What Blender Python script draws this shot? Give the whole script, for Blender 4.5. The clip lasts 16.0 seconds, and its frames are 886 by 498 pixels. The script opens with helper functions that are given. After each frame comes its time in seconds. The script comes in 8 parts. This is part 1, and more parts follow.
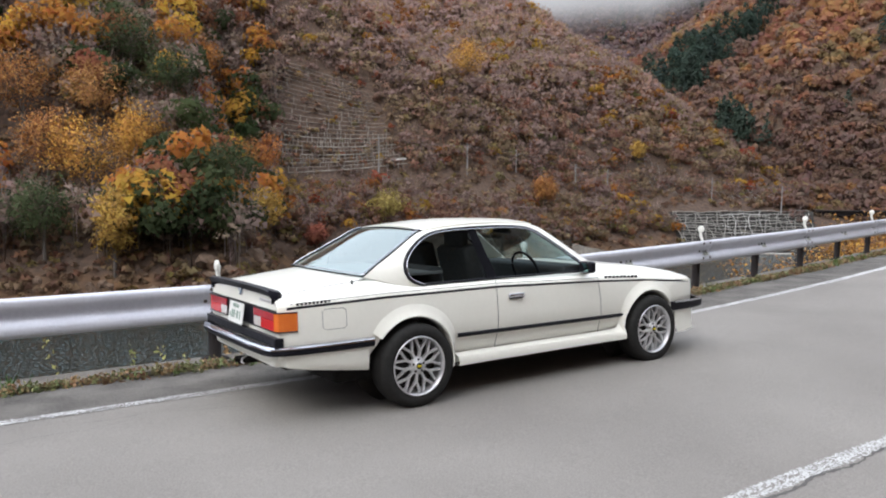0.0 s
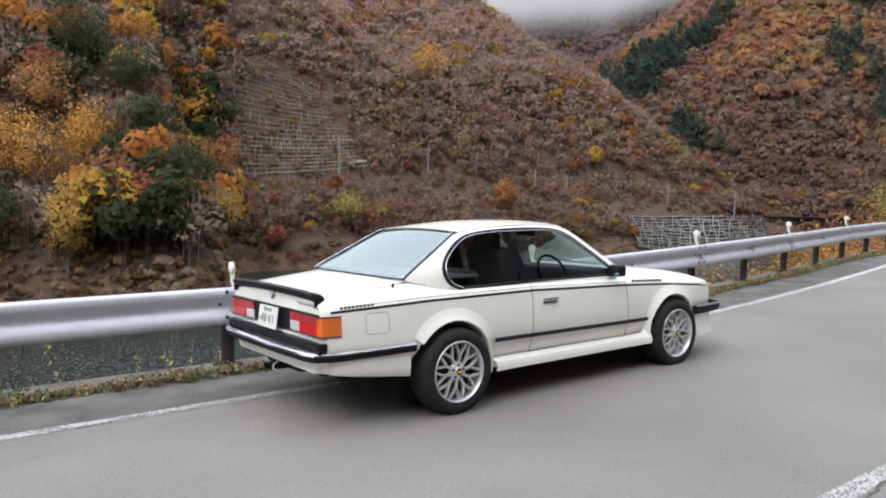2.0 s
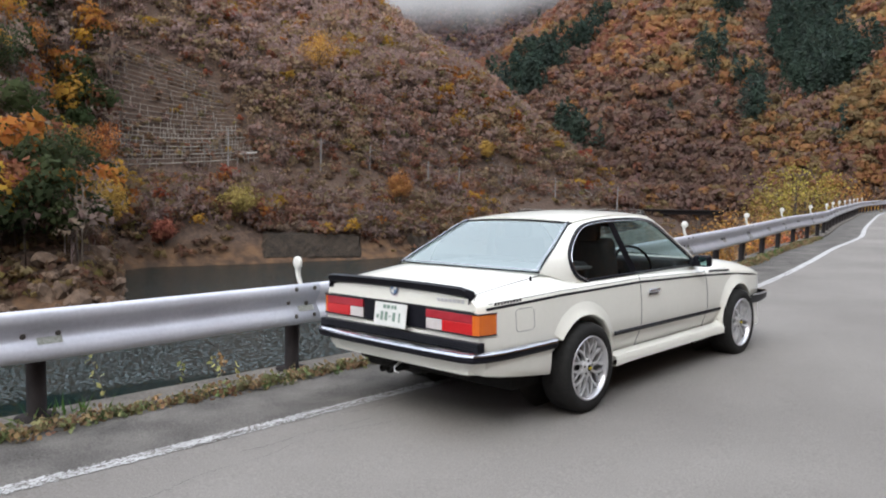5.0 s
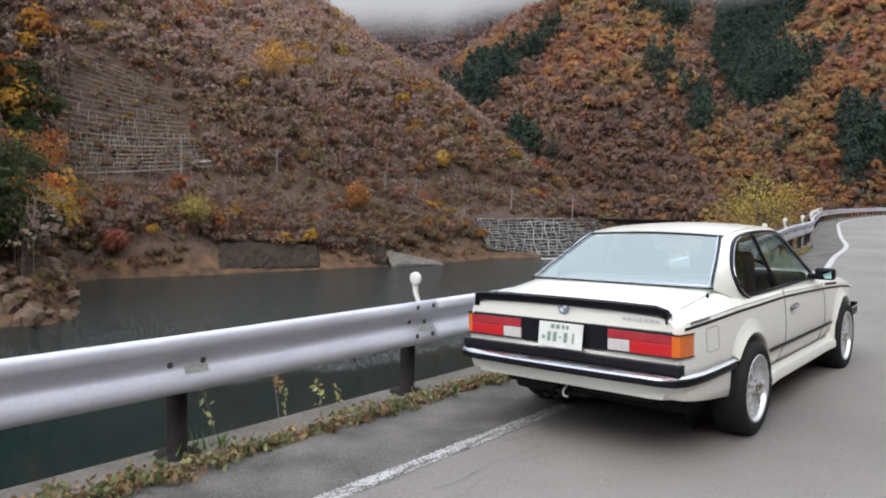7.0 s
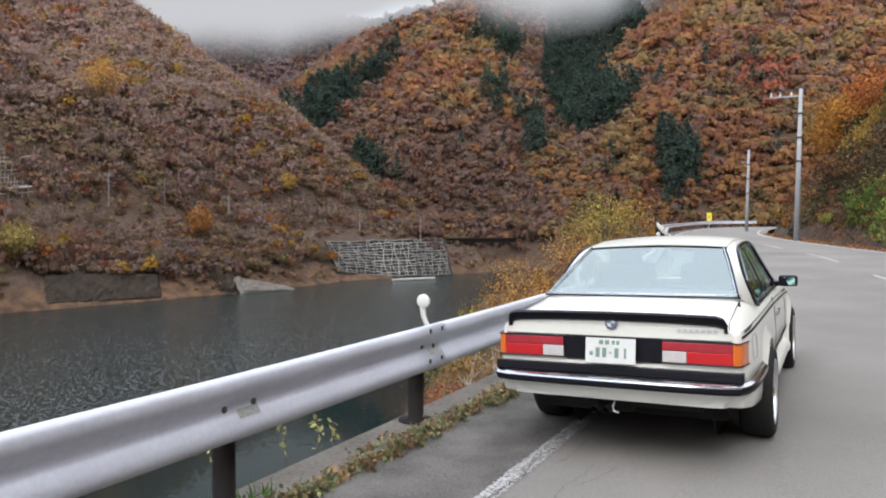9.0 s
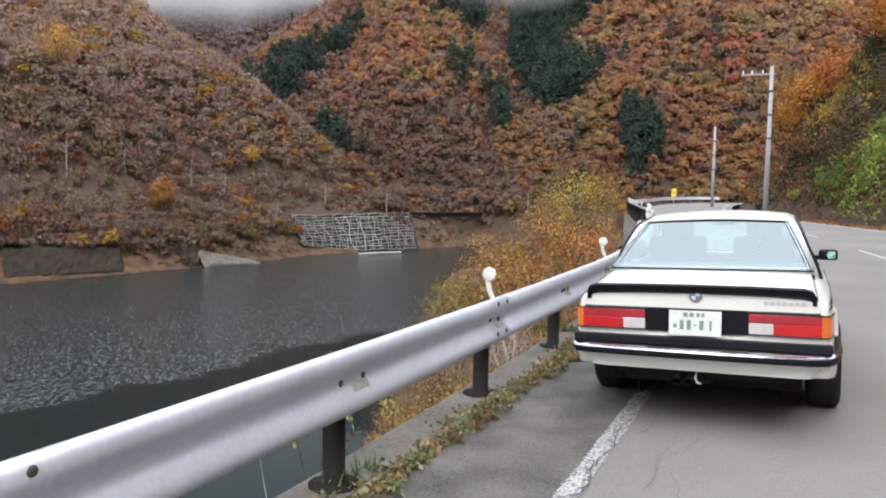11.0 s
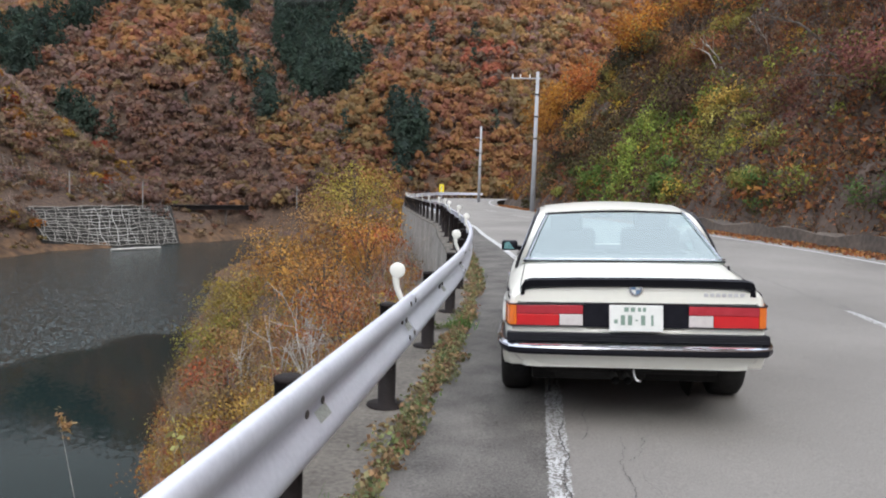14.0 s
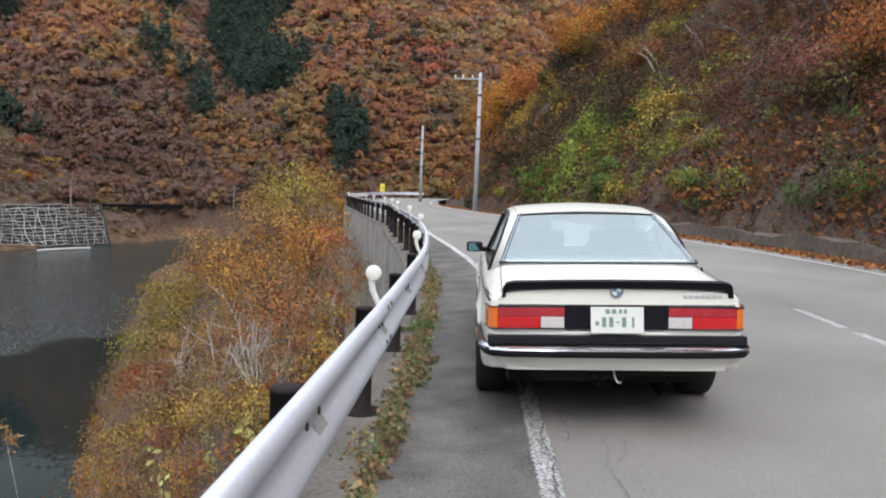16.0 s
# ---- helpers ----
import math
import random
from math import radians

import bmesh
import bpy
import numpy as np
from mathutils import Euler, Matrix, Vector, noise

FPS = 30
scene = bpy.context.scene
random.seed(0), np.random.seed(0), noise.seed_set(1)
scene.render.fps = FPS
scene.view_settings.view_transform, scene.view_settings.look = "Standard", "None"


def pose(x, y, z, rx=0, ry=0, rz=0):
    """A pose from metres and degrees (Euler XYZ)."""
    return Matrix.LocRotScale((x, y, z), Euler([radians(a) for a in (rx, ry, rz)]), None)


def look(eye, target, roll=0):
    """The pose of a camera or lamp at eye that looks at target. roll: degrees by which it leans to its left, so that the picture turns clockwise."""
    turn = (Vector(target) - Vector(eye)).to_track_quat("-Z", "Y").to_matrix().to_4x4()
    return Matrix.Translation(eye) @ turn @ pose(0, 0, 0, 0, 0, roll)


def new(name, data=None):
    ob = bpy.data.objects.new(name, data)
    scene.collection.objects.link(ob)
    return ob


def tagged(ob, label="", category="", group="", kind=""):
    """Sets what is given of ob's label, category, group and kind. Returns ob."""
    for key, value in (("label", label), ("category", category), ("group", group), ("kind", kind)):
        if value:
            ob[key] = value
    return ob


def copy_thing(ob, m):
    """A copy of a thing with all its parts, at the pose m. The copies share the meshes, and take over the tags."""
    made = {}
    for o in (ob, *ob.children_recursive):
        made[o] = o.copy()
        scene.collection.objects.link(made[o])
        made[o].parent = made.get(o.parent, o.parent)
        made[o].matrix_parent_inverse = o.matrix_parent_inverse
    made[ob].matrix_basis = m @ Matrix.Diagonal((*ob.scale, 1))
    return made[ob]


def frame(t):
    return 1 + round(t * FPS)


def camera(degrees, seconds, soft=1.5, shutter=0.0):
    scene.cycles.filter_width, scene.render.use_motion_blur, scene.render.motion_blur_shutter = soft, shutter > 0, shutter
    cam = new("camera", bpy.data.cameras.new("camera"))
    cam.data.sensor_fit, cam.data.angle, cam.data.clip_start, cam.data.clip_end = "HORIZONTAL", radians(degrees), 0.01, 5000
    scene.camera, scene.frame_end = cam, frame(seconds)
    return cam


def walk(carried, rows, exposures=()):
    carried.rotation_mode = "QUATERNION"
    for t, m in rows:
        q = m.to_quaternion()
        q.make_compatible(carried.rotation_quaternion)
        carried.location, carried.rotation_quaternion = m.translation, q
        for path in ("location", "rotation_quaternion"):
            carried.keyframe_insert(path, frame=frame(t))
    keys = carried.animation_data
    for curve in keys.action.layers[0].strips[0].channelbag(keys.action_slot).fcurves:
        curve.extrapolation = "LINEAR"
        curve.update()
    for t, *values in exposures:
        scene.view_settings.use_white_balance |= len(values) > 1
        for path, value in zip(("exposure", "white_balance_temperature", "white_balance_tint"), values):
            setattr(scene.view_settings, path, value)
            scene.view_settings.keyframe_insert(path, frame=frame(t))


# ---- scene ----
cam = camera(61.4, 16.0, soft=2.0)
PATH = [
    (0, (5.823, -3.149, 1.54), (4.164, -2.037, 1.428), -0.7),
    (0.5, (5.84, -3.203, 1.528), (4.184, -2.09, 1.401), 0.0),
    (1, (5.681, -3.211, 1.511), (4.011, -2.118, 1.377), -3.0),
    (1.5, (5.484, -3.261, 1.524), (3.855, -2.106, 1.405), -1.6),
    (2, (5.313, -3.587, 1.532), (3.722, -2.38, 1.427), -0.2),
    (2.5, (5.035, -3.821, 1.508), (3.475, -2.574, 1.41), -2.5),
    (3, (4.797, -4.043, 1.527), (3.278, -2.743, 1.492), -0.9),
    (3.5, (4.592, -4.32, 1.52), (3.084, -3.009, 1.424), -1.0),
    (3.7, (4.504, -4.336, 1.503), (3.034, -2.985, 1.385), -1.1),
    (5.8, (3.404, -5.103, 1.524), (2.078, -3.61, 1.418), -0.4),
    (6, (3.279, -5.192, 1.54), (2.008, -3.651, 1.439), -1.8),
    (6.5, (2.917, -5.313, 1.54), (1.596, -3.812, 1.496), -2.5),
    (7, (2.532, -5.439, 1.533), (1.248, -3.909, 1.434), -0.2),
    (7.5, (2.199, -5.617, 1.543), (1.008, -4.015, 1.424), -0.6),
    (8, (1.835, -5.704, 1.538), (0.743, -4.032, 1.431), -1.5),
    (8.5, (1.552, -5.908, 1.54), (0.526, -4.194, 1.437), -1.4),
    (9, (1.327, -6.013, 1.533), (0.39, -4.247, 1.486), -1.6),
    (9.2, (1.214, -6.059, 1.535), (0.297, -4.282, 1.496), -2.1),
    (11.3, (0.491, -6.353, 1.535), (-0.315, -4.527, 1.402), -0.5),
    (11.5, (0.425, -6.334, 1.53), (-0.299, -4.475, 1.397), 0.6),
    (12, (0.185, -6.332, 1.52), (-0.317, -4.401, 1.382), 0.2),
    (12.5, (-0.091, -6.183, 1.501), (-0.552, -4.242, 1.358), -0.4),
    (13, (-0.351, -6.144, 1.504), (-0.709, -4.179, 1.388), -0.3),
    (13.5, (-0.523, -6.106, 1.517), (-0.814, -4.133, 1.37), -0.6),
    (14, (-0.618, -5.98, 1.506), (-0.866, -4.001, 1.362), -0.5),
    (14.5, (-0.707, -5.938, 1.512), (-0.881, -3.951, 1.364), 0.1),
    (15, (-0.809, -5.937, 1.519), (-0.909, -3.945, 1.372), -0.1),
    (15.5, (-0.87, -5.949, 1.514), (-0.941, -3.956, 1.36), -0.2),
    (16, (-0.886, -5.911, 1.518), (-0.972, -3.918, 1.372), -0.3),
]
# the road leans 2.4 degrees to the lake side; the path is given in the road's own frame
BANK = pose(0, 0, 0, 0, -2.4, 0)
EXPOSURES = [(0.0, 0.88), (3.0, 0.82), (6.0, 0.75), (8.0, 0.77), (9.2, 0.82), (11.5, 0.97), (12.5, 0.90), (13.5, 0.79), (16.0, 0.76)]
walk(cam, [(t, BANK @ look(eye, target, roll)) for t, eye, target, roll in PATH], EXPOSURES)

# ---- overcast daylight ----
world = bpy.data.worlds.new("overcast_sky")
scene.world = world
world.use_nodes = True
wn, wl = world.node_tree.nodes, world.node_tree.links
sky = wn.new("ShaderNodeTexSky")
sky.sky_type = "NISHITA"
sky.sun_disc = False
sky.sun_elevation, sky.sun_rotation = radians(48), radians(150)
sky.air_density, sky.dust_density, sky.ozone_density = 1.0, 6.0, 1.0
grey = wn.new("ShaderNodeHueSaturation")
grey.inputs["Saturation"].default_value = 0.25
wl.new(sky.outputs[0], grey.inputs["Color"])
layer = wn.new("ShaderNodeMix")              # the even cloud layer over the clear sky's own light
layer.data_type = "RGBA"
layer.inputs["Factor"].default_value, layer.inputs["B"].default_value = 0.75, (7.5, 8.1, 9.2, 1)
wl.new(grey.outputs[0], layer.inputs["A"])
# an overcast dome is about three times as bright overhead as at the horizon
dome, up_z, ramp_z, dim = wn.new("ShaderNodeTexCoord"), wn.new("ShaderNodeSeparateXYZ"), wn.new("ShaderNodeMapRange"), wn.new("ShaderNodeVectorMath")
wl.new(dome.outputs["Generated"], up_z.inputs[0]), wl.new(up_z.outputs["Z"], ramp_z.inputs["Value"])
ramp_z.inputs["To Min"].default_value, ramp_z.inputs["To Max"].default_value = 0.95, 1.68
dim.operation = "SCALE"
wl.new(layer.outputs["Result"], dim.inputs[0]), wl.new(ramp_z.outputs[0], dim.inputs["Scale"])
wl.new(dim.outputs[0], wn["Background"].inputs[0])
wn["Background"].inputs[1].default_value = 0.115
sun_data = bpy.data.lights.new("sun", "SUN")
sun_data.energy, sun_data.angle, sun_data.color = 0.9, radians(50), (1.0, 0.97, 0.93)
sun = new("sun", sun_data)
sun.matrix_world = look((0, 0, 300), (-0.06 * 300, 0.90 * 300, 0))
# ---- materials ----
def shade(name, c1, c2, scale=6.0, rough=0.8, metal=0.0, bump=0.0, bump_scale=60.0, fine=None, clear=0.0, coat=0.0):
    """A surface of two colours mixed by noise at two scales, with a fine relief."""
    m = bpy.data.materials.new(name)
    m.use_nodes = True
    n, l = m.node_tree.nodes, m.node_tree.links
    b = n["Principled BSDF"]
    tc = n.new("ShaderNodeTexCoord")
    big, small, add, ramp = n.new("ShaderNodeTexNoise"), n.new("ShaderNodeTexNoise"), n.new("ShaderNodeMath"), n.new("ShaderNodeMix")
    big.inputs["Scale"].default_value, big.inputs["Detail"].default_value = scale, 6
    small.inputs["Scale"].default_value, small.inputs["Detail"].default_value = fine or scale * 12, 4
    l.new(tc.outputs["Object"], big.inputs["Vector"]), l.new(tc.outputs["Object"], small.inputs["Vector"])
    add.operation = "MULTIPLY_ADD"
    add.inputs[1].default_value, add.inputs[2].default_value = 1.6, -0.85
    half = n.new("ShaderNodeMath")
    half.operation = "ADD"
    l.new(big.outputs["Fac"], half.inputs[0]), l.new(small.outputs["Fac"], half.inputs[1])
    l.new(half.outputs[0], add.inputs[0])
    add.inputs[1].default_value, add.inputs[2].default_value = 1.5, -1.0
    add.use_clamp = True
    ramp.data_type = "RGBA"
    ramp.inputs["A"].default_value, ramp.inputs["B"].default_value = (*c1, 1), (*c2, 1)
    l.new(add.outputs[0], ramp.inputs["Factor"])
    l.new(ramp.outputs["Result"], b.inputs["Base Color"])
    b.inputs["Roughness"].default_value, b.inputs["Metallic"].default_value = rough, metal
    if max(c2) < 0.06:
        b.inputs["Specular IOR Level"].default_value = 0.25
    if coat:
        b.inputs["Coat Weight"].default_value, b.inputs["Coat Roughness"].default_value = coat, 0.04
    if bump:
        bn, bt = n.new("ShaderNodeBump"), n.new("ShaderNodeTexNoise")
        bt.inputs["Scale"].default_value, bt.inputs["Detail"].default_value = bump_scale, 5
        bn.inputs["Strength"].default_value, bn.inputs["Distance"].default_value = bump, 0.02
        l.new(tc.outputs["Object"], bt.inputs["Vector"]), l.new(bt.outputs["Fac"], bn.inputs["Height"]), l.new(bn.outputs[0], b.inputs["Normal"])
    return m


def leafy(name, rough=0.8, spread=0.30, through_light=0.5):
    """Leaves whose colour is each plant's own tint, varied leaf by leaf."""
    m = bpy.data.materials.new(name)
    m.use_nodes = True
    n, l = m.node_tree.nodes, m.node_tree.links
    b = n["Principled BSDF"]
    at, geo, mix = n.new("ShaderNodeAttribute"), n.new("ShaderNodeNewGeometry"), n.new("ShaderNodeHueSaturation")
    at.attribute_name = "tint"
    rng, hue = n.new("ShaderNodeMapRange"), n.new("ShaderNodeMapRange")
    rng.inputs["To Min"].default_value, rng.inputs["To Max"].default_value = 1 - spread, 1 + spread
    hue.inputs["To Min"].default_value, hue.inputs["To Max"].default_value = 0.485, 0.515
    l.new(geo.outputs["Random Per Island"], rng.inputs["Value"]), l.new(rng.outputs[0], mix.inputs["Value"])
    l.new(geo.outputs["Random Per Island"], hue.inputs["Value"]), l.new(hue.outputs[0], mix.inputs["Hue"])
    l.new(at.outputs["Color"], mix.inputs["Color"]), l.new(mix.outputs[0], b.inputs["Base Color"])
    b.inputs["Roughness"].default_value = rough
    b.inputs["Specular IOR Level"].default_value = 0.15
    # thin leaves let part of the daylight through
    thin, both = n.new("ShaderNodeBsdfTranslucent"), n.new("ShaderNodeMixShader")
    both.inputs[0].default_value = through_light
    l.new(mix.outputs[0], thin.inputs["Color"])
    l.new(b.outputs[0], both.inputs[1]), l.new(thin.outputs[0], both.inputs[2]), l.new(both.outputs[0], n["Material Output"].inputs[0])
    return m


def water_surface():
    """Dark green water: ruffled by wind out in the open, calm in the lee of the road bank."""
    m = bpy.data.materials.new("lake_water")
    m.use_nodes = True
    n, l = m.node_tree.nodes, m.node_tree.links
    b = n["Principled BSDF"]
    b.inputs["Base Color"].default_value = (0.007, 0.014, 0.014, 1)
    b.inputs["IOR"].default_value = 1.38
    b.inputs["Specular Tint"].default_value = (0.78, 0.97, 0.97, 1)
    tc, mp, lee, sep = n.new("ShaderNodeTexCoord"), n.new("ShaderNodeMapping"), n.new("ShaderNodeMapping"), n.new("ShaderNodeSeparateXYZ")
    mp.inputs["Scale"].default_value, mp.inputs["Rotation"].default_value = (1.3, 1.0, 1.0), (0, 0, -0.5)
    # distance out from the bank, in metres, along a line square to the wind's edge
    lee.inputs["Location"].default_value, lee.inputs["Rotation"].default_value = (-36.9, 0, 0), (0, 0, math.pi + 0.236)
    chop, drift, edge, ruffle = n.new("ShaderNodeTexNoise"), n.new("ShaderNodeTexNoise"), n.new("ShaderNodeMath"), n.new("ShaderNodeMapRange")
    chop.inputs["Scale"].default_value, chop.inputs["Detail"].default_value, chop.inputs["Roughness"].default_value = 4.2, 4, 0.62
    drift.inputs["Scale"].default_value, drift.inputs["Detail"].default_value = 0.12, 4
    l.new(tc.outputs["Object"], mp.inputs[0]), l.new(mp.outputs[0], chop.inputs["Vector"]), l.new(tc.outputs["Object"], drift.inputs["Vector"])
    l.new(tc.outputs["Object"], lee.inputs[0]), l.new(lee.outputs[0], sep.inputs[0])
    edge.operation = "MULTIPLY_ADD"
    edge.inputs[1].default_value = 9.0
    l.new(drift.outputs["Fac"], edge.inputs[0]), l.new(sep.outputs["X"], edge.inputs[2])
    ruffle.interpolation_type = "SMOOTHSTEP"
    ruffle.inputs["From Min"].default_value, ruffle.inputs["From Max"].default_value = 3.6, 5.8
    ruffle.inputs["To Min"].default_value, ruffle.inputs["To Max"].default_value = 0.035, 1.0
    l.new(edge.outputs[0], ruffle.inputs["Value"])
    # the slopes of the chop tilt the surface; nothing is raised
    centred, slopes, scaled, upright, unit = [n.new("ShaderNodeVectorMath") for _ in range(5)]
    centred.operation, slopes.operation, scaled.operation, upright.operation, unit.operation = "SUBTRACT", "MULTIPLY", "SCALE", "ADD", "NORMALIZE"
    centred.inputs[1].default_value, slopes.inputs[1].default_value, upright.inputs[1].default_value = (0.5, 0.5, 0.5), (WAVE, WAVE, 0.0), (0, 0, 1)
    l.new(chop.outputs["Color"], centred.inputs[0]), l.new(centred.outputs[0], slopes.inputs[0]), l.new(slopes.outputs[0], scaled.inputs[0])
    l.new(ruffle.outputs[0], scaled.inputs["Scale"]), l.new(scaled.outputs[0], upright.inputs[0]), l.new(upright.outputs[0], unit.inputs[0])
    l.new(unit.outputs[0], b.inputs["Normal"])
    shine, blur = n.new("ShaderNodeMapRange"), n.new("ShaderNodeMapRange")          # the calm lee mirrors the dark slopes only faintly
    shine.inputs["To Min"].default_value, shine.inputs["To Max"].default_value = 0.22, 0.78
    blur.inputs["To Min"].default_value, blur.inputs["To Max"].default_value = 0.05, 0.12
    l.new(ruffle.outputs[0], shine.inputs["Value"]), l.new(shine.outputs[0], b.inputs["Specular IOR Level"])
    l.new(ruffle.outputs[0], blur.inputs["Value"]), l.new(blur.outputs[0], b.inputs["Roughness"])
    return m


WAVE = 2.3                                      # how steep the chop stands
ASPHALT = shade("asphalt", (0.128, 0.117, 0.106), (0.252, 0.235, 0.217), 0.35, 0.92, 0, 0.5, 180, fine=85)
SHOULDER = shade("worn_asphalt", (0.034, 0.031, 0.028), (0.172, 0.159, 0.146), 2.4, 0.92, 0, 0.5, 160, fine=70)
PAINT = shade("road_paint", (0.24, 0.237, 0.232), (0.56, 0.555, 0.55), 7, 0.7, 0, 0.25, 90)
CONCRETE = shade("concrete", (0.050, 0.043, 0.035), (0.165, 0.145, 0.122), 2.2, 0.9, 0, 0.3, 60)
OLD_CONCRETE = shade("weathered_concrete", (0.13, 0.12, 0.105), (0.36, 0.345, 0.32), 0.9, 0.9, 0, 0.4, 20, fine=6)
GALV = shade("galvanised_steel", (0.52, 0.53, 0.59), (0.63, 0.64, 0.70), 3, 0.40, 0.25, 0.03, 40)
BROWN_PAINT = shade("brown_painted_steel", (0.010, 0.008, 0.008), (0.022, 0.017, 0.016), 6, 0.6, 0, 0.05, 50)
BROWN_PAINT.node_tree.nodes["Principled BSDF"].inputs["Specular IOR Level"].default_value = 0.1
WHITE_PLASTIC = shade("white_plastic", (0.62, 0.61, 0.56), (0.75, 0.74, 0.69), 9, 0.5)
DARK_STEEL = shade("dark_bolt_steel", (0.06, 0.055, 0.05), (0.13, 0.12, 0.11), 40, 0.6, 0.5)
ROCK = shade("cut_rock", (0.045, 0.036, 0.030), (0.15, 0.115, 0.092), 0.7, 0.9, 0, 0.9, 3.0, fine=7)
CUT_SOIL = shade("cut_soil", (0.022, 0.016, 0.013), (0.105, 0.072, 0.055), 0.9, 0.95, 0, 1.0, 5.0, fine=9)
BARK = shade("bark", (0.05, 0.04, 0.033), (0.13, 0.11, 0.095), 7, 0.9, 0, 0.4, 30)
MOSSY = shade("mossy_dark_stone", (0.013, 0.010, 0.008), (0.046, 0.034, 0.024), 0.9, 0.95, 0, 0.8, 3.0, fine=4)
# near-black: shade between the frames is put into the stones' colour
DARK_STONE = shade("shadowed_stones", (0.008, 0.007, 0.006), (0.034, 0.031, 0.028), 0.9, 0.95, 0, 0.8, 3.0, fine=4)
FRAME_PALE = shade("pale_frames", (0.26, 0.25, 0.235), (0.46, 0.445, 0.42), 0.8, 0.9)
FRAME_GREY = shade("weathered_frames", (0.12, 0.112, 0.10), (0.31, 0.29, 0.265), 0.8, 0.9)
ASPHALT_CRACK = shade("crack_filler", (0.045, 0.042, 0.04), (0.10, 0.094, 0.088), 9, 0.9)
CRIB_PALE = shade("pale_crib_timber", (0.13, 0.11, 0.092), (0.31, 0.28, 0.245), 0.7, 0.9)
CRIB_WOOD = shade("brown_crib_timber", (0.085, 0.066, 0.054), (0.22, 0.18, 0.15), 0.7, 0.9)
GREYWOOD = shade("bleached_timber", (0.26, 0.24, 0.22), (0.5, 0.48, 0.45), 1.5, 0.85)
DARKWOOD = shade("dark_timber", (0.055, 0.043, 0.035), (0.125, 0.10, 0.085), 1.5, 0.85)
LEAVES = leafy("leaves", 0.8, 0.34, 0.3)
FAR_LEAVES = leafy("far_leaves", 0.9, 0.05)
SHORE_ROCK = shade("brown_shore_rock", (0.060, 0.038, 0.026), (0.16, 0.105, 0.070), 0.9, 0.95, 0, 0.9, 4.0, fine=6)
WATER = water_surface()
POLE_GREY = shade("weathered_pole", (0.16, 0.15, 0.145), (0.27, 0.26, 0.25), 2, 0.85)
POLE_CONCRETE = shade("pole_concrete", (0.30, 0.31, 0.33), (0.40, 0.41, 0.43), 2, 0.8)
YELLOW = shade("yellow_sign", (0.75, 0.60, 0.02), (0.82, 0.68, 0.03), 5, 0.5)
BLACK_MARK = shade("black_mark", (0.015, 0.015, 0.015), (0.03, 0.03, 0.03), 8, 0.6)


def mist():
    """Cloud that thins out downwards with a ragged edge."""
    m = bpy.data.materials.new("cloud_mist")
    m.use_nodes = True
    n, l = m.node_tree.nodes, m.node_tree.links
    n.remove(n["Principled BSDF"])
    tr, df, mix = n.new("ShaderNodeBsdfTransparent"), n.new("ShaderNodeEmission"), n.new("ShaderNodeMixShader")
    df.inputs[0].default_value, df.inputs[1].default_value = (0.50, 0.51, 0.54, 1), 0.68
    tc, fade, rng, no, add = n.new("ShaderNodeTexCoord"), n.new("ShaderNodeAttribute"), n.new("ShaderNodeMapRange"), n.new("ShaderNodeTexNoise"), n.new("ShaderNodeMath")
    fade.attribute_name = "fade"
    no.inputs["Scale"].default_value, no.inputs["Detail"].default_value = 0.022, 5
    l.new(tc.outputs["Object"], no.inputs["Vector"])
    add.operation = "MULTIPLY_ADD"
    add.inputs[1].default_value = 0.5
    l.new(no.outputs["Fac"], add.inputs[0]), l.new(fade.outputs["Fac"], add.inputs[2])
    rng.interpolation_type = "SMOOTHSTEP"
    rng.inputs["From Min"].default_value, rng.inputs["From Max"].default_value = 0.32, 1.15
    l.new(add.outputs[0], rng.inputs["Value"])
    l.new(rng.outputs[0], mix.inputs[0]), l.new(tr.outputs[0], mix.inputs[1]), l.new(df.outputs[0], mix.inputs[2])
    l.new(mix.outputs[0], n["Material Output"].inputs[0])
    return m


CLOUD_MIST = mist()


